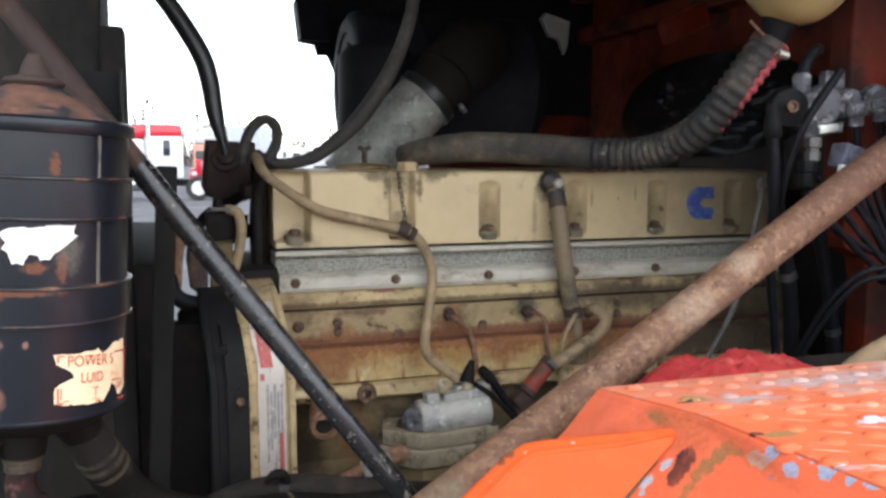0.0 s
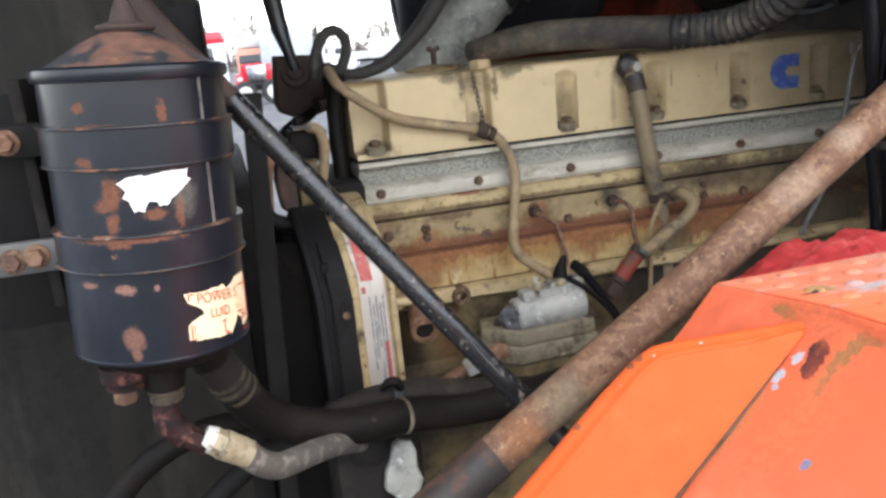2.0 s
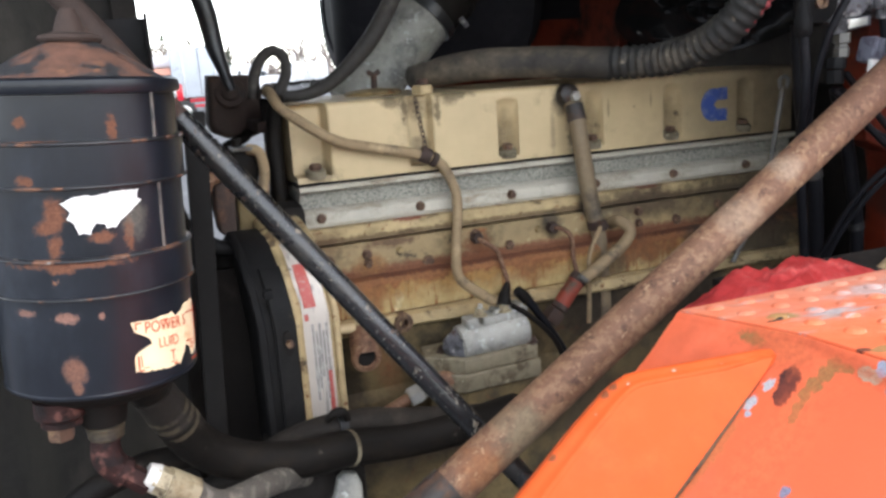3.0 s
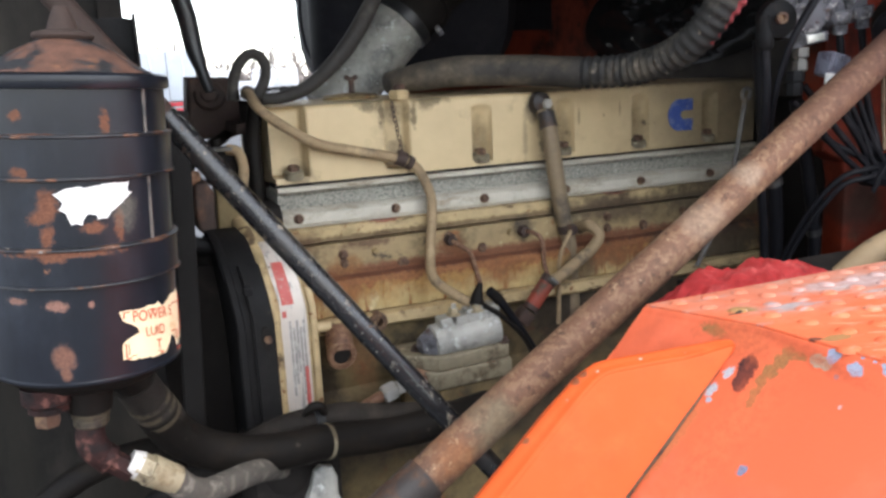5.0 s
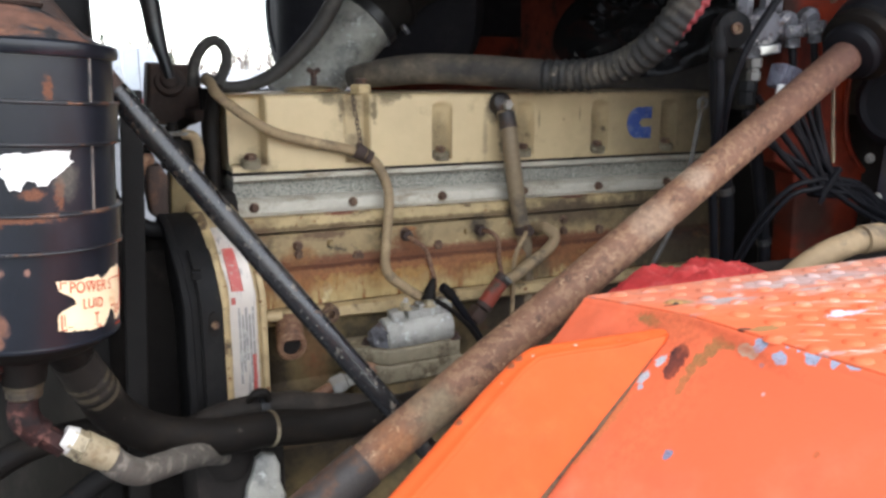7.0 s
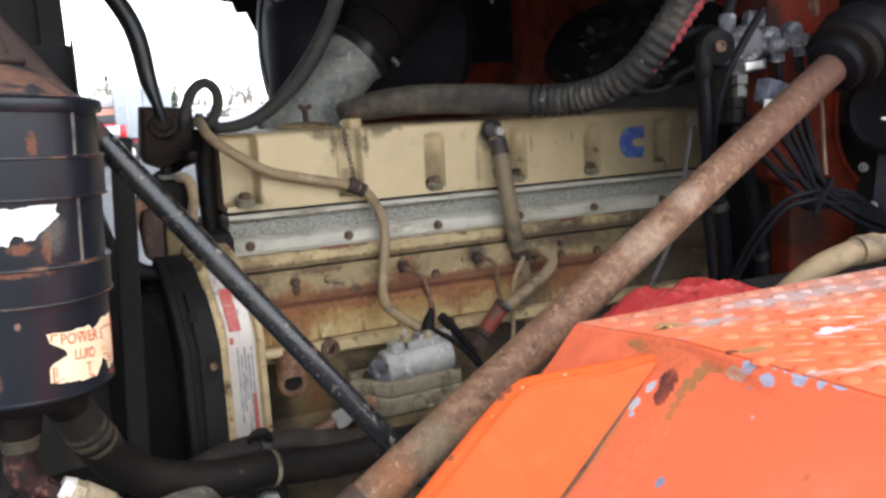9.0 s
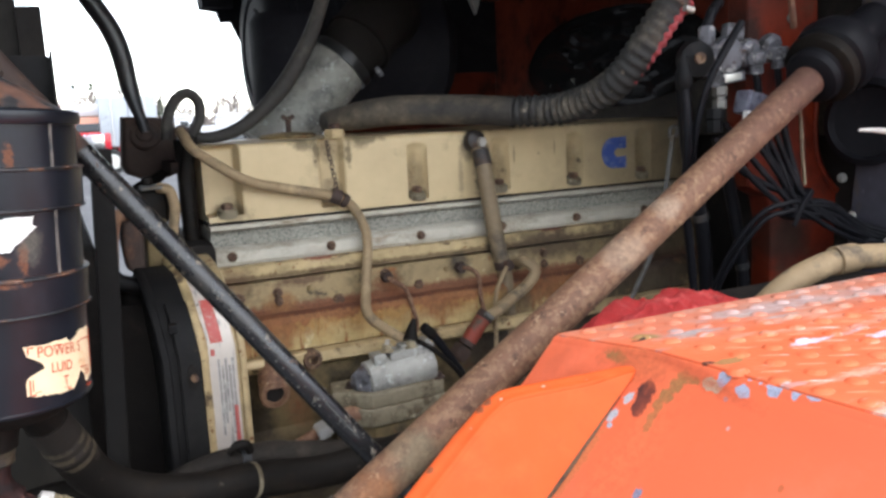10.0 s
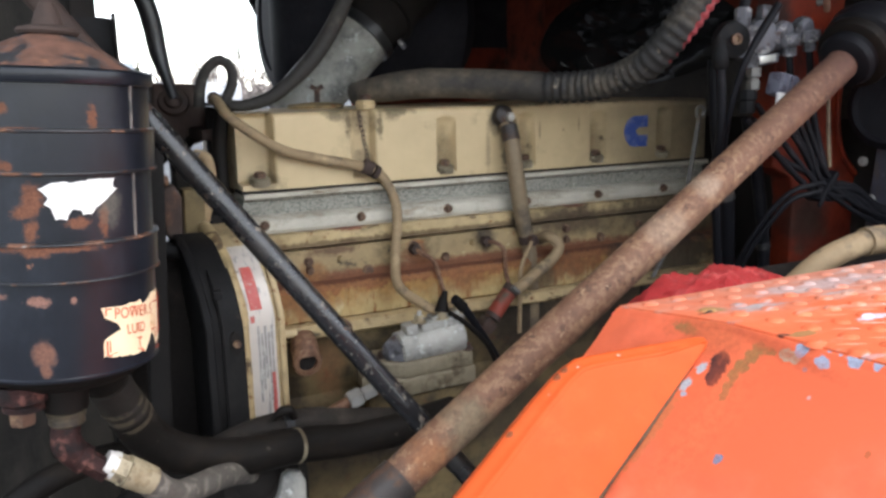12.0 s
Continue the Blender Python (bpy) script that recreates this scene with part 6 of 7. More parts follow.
part("housing", box((0.20, 1.25, 1.33), (0.13, 0.16, 0.20), 0.03), M_DARK, sm)
part("worn_face", plate([(0.012, 0.002), (0.022, 0.008), (0.038, 0.004), (0.044, -0.012), (0.043, -0.036), (0.050, -0.056), (0.036, -0.082), (0.010, -0.076), (-0.006, -0.060), (-0.002, -0.036), (0.006, -0.020)], (0.206, 1.158, 1.404), (1, 0, 0), (0, 0.1, 1), 0.02, 0.004), M_SILVER, sm)
part("neck", lathe([(0.03, 0), (0.034, 0.02), (0.028, 0.05)], (0.185, 1.19, 1.39), (0, -0.3, 1), 24), M_DARK, sm)
for k in range(4):
    part("bolt", hexbolt((0.30 + 0.045 * k, 1.31, 1.385 - 0.01 * (k % 2)), (0, -1, 0.3), 0.009, 0.009, 0.012), M_DARKRUST, sm)
part("bracket_arm", box((0.36, 1.34, 1.36), (0.24, 0.05, 0.05), 0.008), M_TAN_DARK, sm)


# ---- fender ----
def fender():
    f = thing("fender", (0.6, 0.55, 1.0), "orange truck fender with a worn tread-plate top and chipped paint", "fender")

    def edge_x(y):
        return 0.4835 + 0.125 * (0.783 - y) if y > 0.3 else 0.5435

    def top_z(y):
        return 1.709 - 0.10 * max(0.0, y - 0.65)

    ys = np.linspace(0.10, 0.783, 46)
    bm = bmesh.new()
    rows = []
    for y in ys:
        ex, tz = edge_x(y), top_z(y)
        row = []
        for k in range(40):
            s = 0.42 * (1 - k / 39.0) ** 1.7
            g = min(1.0, s / 0.032)
            sunk = 0.0058 * g * g * (3 - 2 * g)
            row.append(bm.verts.new((ex - 0.006 - s, y, tz - 0.006 - s * (0.87 + 0.3 * s) - sunk)))
        for a in (15, 45, 75):
            row.append(bm.verts.new((ex - 0.006 * math.cos(radians(a)) + 0.001, y, tz - 0.006 + 0.006 * math.sin(radians(a)))))
        rows.append(row)
    for a, b in zip(rows, rows[1:]):
        for k in range(len(a) - 1):
            bm.faces.new((a[k], a[k + 1], b[k + 1], b[k]))
    geom = bmesh.ops.extrude_face_region(bm, geom=bm.faces[:])["geom"]
    for v in [g for g in geom if isinstance(g, bmesh.types.BMVert)]:
        v.co += Vector((0.006, 0, -0.004))
    slope = part("front_slope", bm, M_ORANGE, f, "smooth orange front slope")
    # tread-plate top
    bm = bmesh.new()
    rows = []
    for y in ys:
        rows.append([bm.verts.new((edge_x(y) + 0.001 + (1.35 - edge_x(y)) * k / 30, y, top_z(y) + 0.0015)) for k in range(31)])
    for a, b in zip(rows, rows[1:]):
        for k in range(30):
            bm.faces.new((a[k], a[k + 1], b[k + 1], b[k]))
    geom = bmesh.ops.extrude_face_region(bm, geom=bm.faces[:])["geom"]
    for v in [g for g in geom if isinstance(g, bmesh.types.BMVert)]:
        v.co += Vector((0, 0, -0.005))
    top = part("tread_top", bm, M_TREAD, f, "worn orange tread-plate top")
    # pressed bumps with drawn-out tails, one by one
    verts, faces = [], []
    for fr, h in ((1.20, -0.0012), (1.06, 0.0004), (0.92, 0.0017), (0.66, 0.0028), (0.34, 0.0033), (0.0, 0.0034)):
        for k in range(14):
            a = 2 * math.pi * k / 14
            verts.append((0.0086 * fr * math.cos(a), 0.0080 * fr * math.sin(a), h))
    for ring in range(5):
        for k in range(14):
            i, j = ring * 14 + k, ring * 14 + (k + 1) % 14
            faces.append((i, j, j + 14, i + 14))
    base = len(verts)
    along, across = Vector((0.886, -0.464)), Vector((0.464, 0.886))
    for at, hw, h in ((-0.0165, 0.0004, -0.0004), (-0.011, 0.0016, 0.0010), (0.0, 0.0020, 0.0014), (0.011, 0.0016, 0.0010), (0.0165, 0.0004, -0.0004)):
        for side, hh in ((-1, -0.0004), (0, h), (1, -0.0004)):
            p = Vector((0.0222, -0.0163)) + along * at + across * (hw * side)
            verts.append((p.x, p.y, hh))
    for k in range(4):
        for q in range(2):
            i = base + 3 * k + q
            faces.append((i, i + 3, i + 4, i + 1))
    me = bpy.data.meshes.new("tread_bump")
    me.from_pydata(verts, [], faces)
    me.polygons.foreach_set("use_smooth", [True] * len(me.polygons))
    me.materials.append(M_TREAD)
    me.materials.append(M_RIDGE)
    # The pale +x rim paints a lit edge on each dome.
    for n, p in enumerate(me.polygons):
        lit_rim = n < 28 and n % 14 in (0, 1, 12, 13)
        p.material_index = 1 if p.vertices[0] >= base or lit_rim else 0
    rnd = random.Random(8)
    count = 0
    for row in range(-6, 9):
        for col in range(-1, 19):
            x, y = 0.5085 + 0.0373 * col + 0.007 * row, 0.6005 - 0.0325 * row
            if 0.33 < y < 0.774 and edge_x(y) + 0.003 < x < 1.14 and count < 300:
                count += 1
                ob = new("tread_bump", me)
                ob.parent = top
                ob.location = (x + rnd.uniform(-0.0015, 0.0015), y + rnd.uniform(-0.0015, 0.0015), top_z(y) + 0.001)
    # inner skirt down beside the pipe, outer skirt below the top
    part("inner_skirt", box((0.92, 0.780, 1.56), (0.84, 0.004, 0.27), 0.0015), M_ORANGE, f)
    # standing flap with a rolled lip
    o = Vector((0.4857, 0.662, 1.6915))
    proud = 0.0058
    u, v = Vector((0.1121, -0.0418, 0.0088)).normalized(), Vector((0.1024, 0.0113, 0.0898)).normalized()
    w = u.cross(v).normalized()
    v = w.cross(u).normalized()
    poly = []
    for p in ((0.4845, 0.6605, 1.6880), (0.4850, 0.6618, 1.6908), (0.4825, 0.6632, 1.6926), (0.4278, 0.6839, 1.6876), (0.3850, 0.7004, 1.6848), (0.3735, 0.7038, 1.6827), (0.3643, 0.7049, 1.678), (0.3542, 0.7053, 1.6717), (0.325, 0.7039, 1.6492), (0.2762, 0.6997, 1.6084), (0.2247, 0.6955, 1.5657), (0.12, 0.687, 1.479), (0.23, 0.636, 1.471), (0.3329, 0.6459, 1.5588), (0.3833, 0.6507, 1.6017), (0.4241, 0.6549, 1.6369), (0.4664, 0.6588, 1.6728)):
        q = Vector(p) - o
        poly.append((q.dot(u), q.dot(v)))
    # round the tip off
    top_dir = (Vector(poly[2]) - Vector(poly[4])).normalized()
    seam_dir = (Vector(poly[16]) - Vector(poly[14])).normalized()
    a, b = Vector(poly[4]), Vector(poly[14])
    cross = top_dir.x * seam_dir.y - top_dir.y * seam_dir.x
    tip = a + top_dir * (((b - a).x * seam_dir.y - (b - a).y * seam_dir.x) / cross) + (top_dir + seam_dir) * 0.0065
    reach, arc = 0.0270, []
    for k in range(9):
        g = k / 8.0
        arc.append(tuple((tip - seam_dir * reach) * (1 - g) ** 2 + tip * 2 * g * (1 - g) + (tip - top_dir * reach) * g ** 2))
    edge = arc + [tuple(Vector(arc[-1]).lerp(Vector(poly[4]), g)) for g in (0.15, 0.35, 0.6, 0.8)] + poly[4:12]
    # border: slopes away outside a soft crease that turns with the tip
    o = o + w * proud
    mid = Vector((sum(a for a, b in poly) / len(poly), sum(b for a, b in poly) / len(poly)))
    inner, rows = [], []
    bm = bmesh.new()
    gone = 0.0
    for k, q in enumerate(edge):
        a, b = Vector(edge[max(0, k - 1)]), Vector(edge[min(len(edge) - 1, k + 1)])
        t = (b - a).normalized()
        gone += (Vector(q) - a).length
        inward = Vector((-t.y, t.x))
        if inward.dot(mid - Vector(q)) < 0:
            inward = -inward
        wide = 0.30 + 0.55 * min(1.0, gone / 0.06) + 0.35 * min(1.0, max(0.0, gone - 0.12) / 0.10)
        inner.append(tuple(Vector(q) + inward * 0.0150 * wide))
        row = []
        for ins, h in ((-0.0012, -0.030), (-0.0006, -0.0125), (0.0004, -0.0085), (0.0024, -0.0062), (0.0055, -0.0046), (0.0080, -0.0030), (0.0098, -0.0012), (0.0112, 0.0005), (0.0126, 0.0012), (0.0150, 0.0)):
            p = Vector(q) + inward * ins * wide
            row.append(bm.verts.new(o + u * p.x + v * p.y + w * (h * (0.6 + 0.4 * wide))))
        rows.append(row)
    for a, b in zip(rows, rows[1:]):
        for k in range(9):
            bm.faces.new((a[k], a[k + 1], b[k + 1], b[k]))
    flap = part("flap", plate(inner + poly[12:], o, u, v, 0.014, 0.0), M_FLAP, f, "bright orange standing flap")
    part("rolled_lip", bm, M_FLAP, flap, angle=60)
    seam = [tuple(o + u * (a + 0.002) + v * b - w * (proud + 0.001)) for a, b in poly[12:] + arc[:1]]
    part("seam_dirt", tube(seam, 0.0034, 10, 0.004, wobble=0.0030), M_SEAM, flap, "line of dirt along the seam")
    return f


fender()


def rag():
    r = thing("red_rag", (0.66, 0.86, 1.66), "crumpled red shop rag tucked behind the fender", "cloth")
    bm = bmesh.new()
    nx, ny = 70, 36
    grid = []
    for i in range(nx + 1):
        row = []
        for j in range(ny + 1):
            a, b = i / nx, j / ny
            x = 0.570 + 0.245 * a
            y = 0.795 + 0.11 * b
            hump = math.sin(math.pi * min(1, a * 1.05)) ** 0.45 * math.sin(math.pi * (0.12 + 0.86 * b)) ** 0.6
            fold = noise.fractal(Vector((a * 5, b * 4, 3.3)), 1.0, 2.0, 4)
            crease = abs(noise.noise(Vector((a * 9 + b * 4, b * 6 - a * 3, 7))))
            fine = abs(noise.noise(Vector((a * 21 - b * 9, b * 14 + a * 5, 2))))
            z = 1.640 + 0.062 * hump ** 0.7 + 0.008 * fold * hump - 0.018 * crease * hump - 0.007 * fine * hump
            row.append(bm.verts.new((x, y + 0.012 * fold, z)))
        grid.append(row)
    for a, b in zip(grid, grid[1:]):
        for k in range(ny):
            bm.faces.new((a[k], a[k + 1], b[k + 1], b[k]))
    bmesh.ops.solidify(bm, geom=bm.faces[:], thickness=0.002)
    part("cloth", bm, M_RAG, r, angle=80)


rag()
tr = thing("fender_bracket", (0.8, 0.9, 1.5), "dark bracket tray behind the fender", "bracket")
part("tray", box((0.97, 0.93, 1.630), (0.50, 0.20, 0.012), 0.003), M_DARK, tr)

# ---- firewall fittings ----
rt = thing("heater_hose", (0.9, 0.95, 1.64), "thick tan heater hose beside the fender", "hose")
part("hose", tube([(0.85, 1.0, 1.54), (0.92, 0.955, 1.605), (0.985, 0.935, 1.658), (1.06, 0.92, 1.683), (1.12, 0.91, 1.684), (1.20, 0.90, 1.675), (1.28, 0.88, 1.65)], 0.0185, 20), M_OLDHOSE, rt)
part("coupling", tube([(1.055, 0.92, 1.683), (1.09, 0.915, 1.685)], 0.0215, 24), M_OLDHOSE, rt)

vv = thing("air_valve", (1.07, 1.15, 1.9), "grey cast air valve with fittings on the firewall", "valve")
part("body", box((1.075, 1.165, 1.992), (0.13, 0.05, 0.055), 0.012, rot(0, 0, -8)), M_VALVE, vv)
part("mid_boss", lathe([(0.030, 0), (0.032, 0.006), (0.028, 0.020), (0.018, 0.026)], (1.054, 1.145, 1.993), (-0.2, -1, 0), 28), M_VALVE, vv)
part("left_body", box((1.018, 1.15, 1.985), (0.05, 0.05, 0.055), 0.010, rot(0, 0, -20)), M_VALVE, vv)
port = part("top_port", lathe([(0.013, 0), (0.0135, 0.004), (0.0135, 0.026), (0.010, 0.030)], (1.011, 1.135, 2.010), (0, 0, 1), 6), M_VALVE, vv)
part("air_hose", tube([(1.011, 1.135, 2.036), (1.02, 1.135, 2.060), (1.05, 1.15, 2.078), (1.09, 1.19, 2.085)], 0.0085, 12), M_CABLE, port)
part("top_bracket", box((1.072, 1.14, 2.030), (0.034, 0.018, 0.030), 0.004, rot(0, 4, -8)), M_VALVE, vv)
for x, top, bot in ((1.090, 2.008, 1.966), (1.138, 2.016, 1.968)):
    port = part("front_port", lathe([(0.022, 0), (0.024, 0.004), (0.024, 0.014), (0.018, 0.020)], (x, 1.135, top - 0.010), (0.1, -1, -0.3), 24), M_VALVE, vv)
    part("nipple", lathe([(0.016, 0), (0.017, 0.004), (0.015, 0.018), (0.011, 0.020), (0.011, 0.034)], (x + 0.004, 1.112, top - 0.012), (0.12, 0.05, -1), 8), M_VALVE, port)
    part("hose", tube([(x + 0.008, 1.115, bot + 0.004), (x + 0.014, 1.115, bot - 0.03), (x + 0.022, 1.115, bot - 0.08), (x + 0.035, 1.11, bot - 0.14), (1.19, 1.10, 1.76)], 0.0062, 10), M_CABLE, port)
part("round_cap", lathe([(0.030, 0), (0.032, 0.006), (0.028, 0.018), (0.014, 0.022)], (0.992, 1.145, 1.988), (-0.3, -1, 0), 30), M_VALVEDARK, vv)
part("cap_nut", lathe([(0.009, 0), (0.009, 0.006), (0.005, 0.006), (0.004, 0.002)], (0.984, 1.122, 1.989), (-0.3, -1, 0), 14), M_BOLT, vv)
part("name_plate", plate([(0.0, 0.0), (0.071, 0.012), (0.070, 0.026), (0.0, 0.021)], (1.002, 1.112, 1.941), (1, 0, 0), (0, 0, 1), 0.012, 0.002), M_VALVE, vv)
part("name_plate", plate([(0.026, 0.008), (0.062, 0.013), (0.061, 0.024), (0.026, 0.021)], (1.002, 1.110, 1.941), (1, 0, 0), (0, 0, 1), 0.002, 0.0004), M_ZINC, vv, "bright metal name plate")
fit = part("fitting", lathe([(0.0125, 0), (0.0125, 0.014), (0.009, 0.016), (0.009, 0.020), (0.0115, 0.022), (0.0115, 0.034), (0.008, 0.037)], (1.025, 1.12, 1.944), (0, 0, -1), 6), M_BRASSDULL, vv)
part("collar", lathe([(0.014, 0), (0.016, 0.004), (0.016, 0.016), (0.013, 0.018), (0.014, 0.020), (0.014, 0.038)], (1.018, 1.125, 1.909), (0, 0, -1), 8), M_VALVEDARK, fit)
part("pigtail", tube([(1.046, 1.095, 2.042), (1.016, 1.095, 2.005), (0.987, 1.098, 1.960), (0.978, 1.11, 1.915), (0.976, 1.12, 1.875), (0.985, 1.14, 1.80)], [0.006, 0.007, 0.006, 0.005, 0.005, 0.005], 10), M_CABLE, vv, "black lead crossing the valve")
plug = part("connector", box((1.076, 1.105, 1.914), (0.044, 0.03, 0.038), 0.006, rot(0, 14, 0)), M_LAVENDER, vv, "dusty pale lavender plastic connector")
for k in range(3):
    part("connector_rib", box((1.064 + 0.012 * k, 1.088, 1.917 - 0.003 * k), (0.004, 0.006, 0.030), 0.0015, rot(0, 14, 0)), M_LAVENDER, plug)
part("white_tab", box((1.053, 1.088, 1.893), (0.014, 0.008, 0.021), 0.002, rot(0, 6, 0)), M_WHITE, plug)
part("far_fitting", lathe([(0.009, 0), (0.010, 0.02), (0.013, 0.024), (0.013, 0.045), (0.009, 0.05)], (0.948, 1.12, 1.992), (0.08, 0, -1), 10), M_VALVEDARK, vv)
part("far_hose", tube([(0.952, 1.12, 1.945), (0.957, 1.12, 1.90), (0.963, 1.125, 1.843), (0.98, 1.15, 1.77), (1.02, 1.18, 1.66), (1.05, 1.2, 1.55)], 0.0075, 12), M_CABLE, vv)

lines = thing("air_lines", (1.2, 1.1, 1.75), "bundle of black air lines tied together on the firewall", "cables")
hub = Vector((1.182, 1.10, 1.741))
starts = ((1.030, 1.12, 1.860), (1.045, 1.13, 1.885), (1.075, 1.12, 1.880), (1.100, 1.12, 1.905), (1.012, 1.12, 1.862), (1.130, 1.12, 1.90))
mids = ((1.085, 1.105, 1.790), (1.10, 1.11, 1.812), (1.125, 1.105, 1.815), (1.145, 1.105, 1.815), (1.075, 1.11, 1.800), (1.158, 1.105, 1.82))
for k, (up, mid) in enumerate(zip(starts, mids)):
    h = hub + Vector((0.005 * (k % 3) - 0.004, -0.006 * (k % 2), 0.007 * (k - 2.5)))
    e1 = (1.25, 1.09 - 0.004 * (k % 2), 1.712 + 0.006 * (k % 5))
    e2 = (1.335, 1.085, 1.664 + 0.0065 * (k % 5))
    e3 = (1.40, 1.02 - 0.01 * k, 1.64 + 0.005 * k)
    part("line", tube([up, mid, tuple(h), e1, e2, e3], 0.0052, 10), M_CABLE, lines)
for z0, z1 in ((1.735, 1.742), (1.715, 1.728)):
    part("line", tube([(1.07, 1.19, z0 - 0.16), (1.08, 1.16, z0 - 0.09), (1.093, 1.13, z0 - 0.035), (1.115, 1.105, z1 - 0.006), (1.145, 1.095, z1 + 0.002), (hub.x, 1.092, z1 + 0.002), (1.26, 1.085, z1 - 0.04), (1.345, 1.08, z1 - 0.075), (1.41, 1.03, z1 - 0.10)], 0.0048, 10), M_CABLE, lines)
part("tie", box(tuple(hub), (0.011, 0.034, 0.062), 0.003, rot(0, 40, 0)), M_CABLE, lines)
part("tie_tail", box((hub.x - 0.022, 1.082, hub.z - 0.026), (0.008, 0.004, 0.018), 0.001, rot(0, 40, 0)), M_CABLE, lines)
for k, (pts, r) in enumerate((([(1.02, 1.20, 1.96), (1.025, 1.20, 1.90), (1.035, 1.20, 1.82), (1.07, 1.21, 1.72), (1.10, 1.23, 1.62), (1.12, 1.25, 1.5)], 0.013), ([(1.07, 1.17, 1.86), (1.09, 1.17, 1.80), (1.13, 1.19, 1.72), (1.17, 1.21, 1.62), (1.19, 1.22, 1.5)], 0.011))):
    lm = pipe_thing("thick_loom", "thick black loom dropping behind the air valve", "cables", pts, r, M_CABLE)
    q = Vector(pts[3])
    part("tie", rod(q - Vector((0.002, 0, -0.006)), q + Vector((0.002, 0, -0.006)), r + 0.002), M_BLACK, lm)
pipe_thing("dipstick", "thin grey dipstick tube leaning beside the head", "dipstick", [(1.086, 1.30, 1.862), (1.078, 1.30, 1.82), (1.062, 1.30, 1.735), (1.035, 1.30, 1.65), (0.992, 1.31, 1.56)], 0.0045, M_BRASSDULL, 10)
pipe_thing("dipstick_loop", "small grey loop handle of the dipstick", "dipstick", [(1.080, 1.30, 1.858), (1.078, 1.30, 1.872), (1.088, 1.30, 1.879), (1.097, 1.30, 1.872), (1.092, 1.30, 1.858)], 0.0035, M_BRASSDULL, 8)
pipe_thing("cable_tie_tail", "loose white cable tie tail", "cable tie", [(1.20, 1.00, 1.865), (1.235, 0.985, 1.862), (1.30, 0.96, 1.848)], [0.0025, 0.005, 0.005], M_NYLON, 8)
pipe_thing("tan_wire", "thin tan wire hanging down the firewall post", "wire", [(1.205, 1.13, 1.95), (1.208, 1.12, 1.889), (1.214, 1.12, 1.83), (1.217, 1.115, 1.77)], 0.0032, M_PIPE, 8)

tk = thing("header_tank", (1.0, 1.15, 2.10), "yellowed plastic header tank under the hood", "tank")


def bulb(c, size, power=0.75, taper=0.0):
    bm = bmesh.new()
    bmesh.ops.create_uvsphere(bm, u_segments=40, v_segments=24, radius=1)
    for v in bm.verts:
        p = [math.copysign(abs(q) ** power, q) for q in v.co]
        slim = 1 - taper * max(0.0, -p[2]) ** 1.5
        v.co = Vector(c) + Vector((p[0] * size[0] * slim, p[1] * size[1] * slim, p[2] * size[2]))
    return bm


part("lobe", bulb((1.008, 1.15, 2.240), (0.100, 0.09, 0.128), 0.72, 0.36), M_TANK, tk)
part("lobe", bulb((0.872, 1.19, 2.268), (0.085, 0.09, 0.095)), M_TANK, tk)
part("outlet", tube([(0.995, 1.165, 2.13), (0.988, 1.17, 2.10), (0.982, 1.175, 2.08)], [0.03, 0.022, 0.021], 20), M_VALVEDARK, tk)
part("bracket", box((1.118, 1.08, 2.222), (0.09, 0.01, 0.06), 0.003, rot(0, -20, 10)), M_TANK, tk)
part("bracket_bolt", hexbolt((1.116, 1.073, 2.215), (0, -1, 0), 0.011, 0.008, 0.015), M_RUST, tk)
part("clamp_tail", tube([(0.985, 1.165, 2.085), (0.955, 1.16, 2.10), (0.93, 1.155, 2.115)], 0.0022, 8), M_RUST, tk)
pipe_thing("overflow_tube", "bent grey overflow tube at the header tank", "tube", [(1.30, 1.05, 2.19), (1.20, 1.06, 2.168), (1.150, 1.07, 2.165), (1.134, 1.07, 2.15), (1.134, 1.08, 2.10), (1.150, 1.09, 2.055), (1.165, 1.10, 2.035)], 0.0055, M_RUST, 10)
hg = thing("hood_hinge", (1.1, 1.9, 2.2), "grey hinge bracket under the hood top", "hinge")
part("plate", plate([(0.843, 2.200), (0.854, 2.212), (0.880, 2.206), (0.911, 2.198), (0.906, 2.150), (0.898, 2.128), (0.884, 2.160), (0.862, 2.165)], (0, 1.70, 0), (1, 0, 0), (0, 0, 1), 0.015, 0.004), M_PANEL, hg, "bent grey metal tab")
part("arm", box((1.16, 1.66, 2.20), (0.12, 0.02, 0.05), 0.006, rot(0, -25, 0)), M_FIREWALL, hg)


# ---- distant yard ----
def wheel(c, r, w, parent, chrome=True):
    t = part("tyre", lathe([(r * 0.6, 0), (r * 0.95, 0.01), (r, 0.05), (r, w - 0.05), (r * 0.95, w - 0.01), (r * 0.6, w)], c, (0, 1, 0), 28), M_TYRE, parent)
    part("rim", lathe([(r * 0.6, 0.0), (r * 0.55, 0.03), (r * 0.2, 0.06), (r * 0.18, 0.02), (0.02, 0.02)], (c[0], c[1] - 0.004, c[2]), (0, 1, 0), 24), M_CHROME if chrome else M_TRUCKWHITE, t)


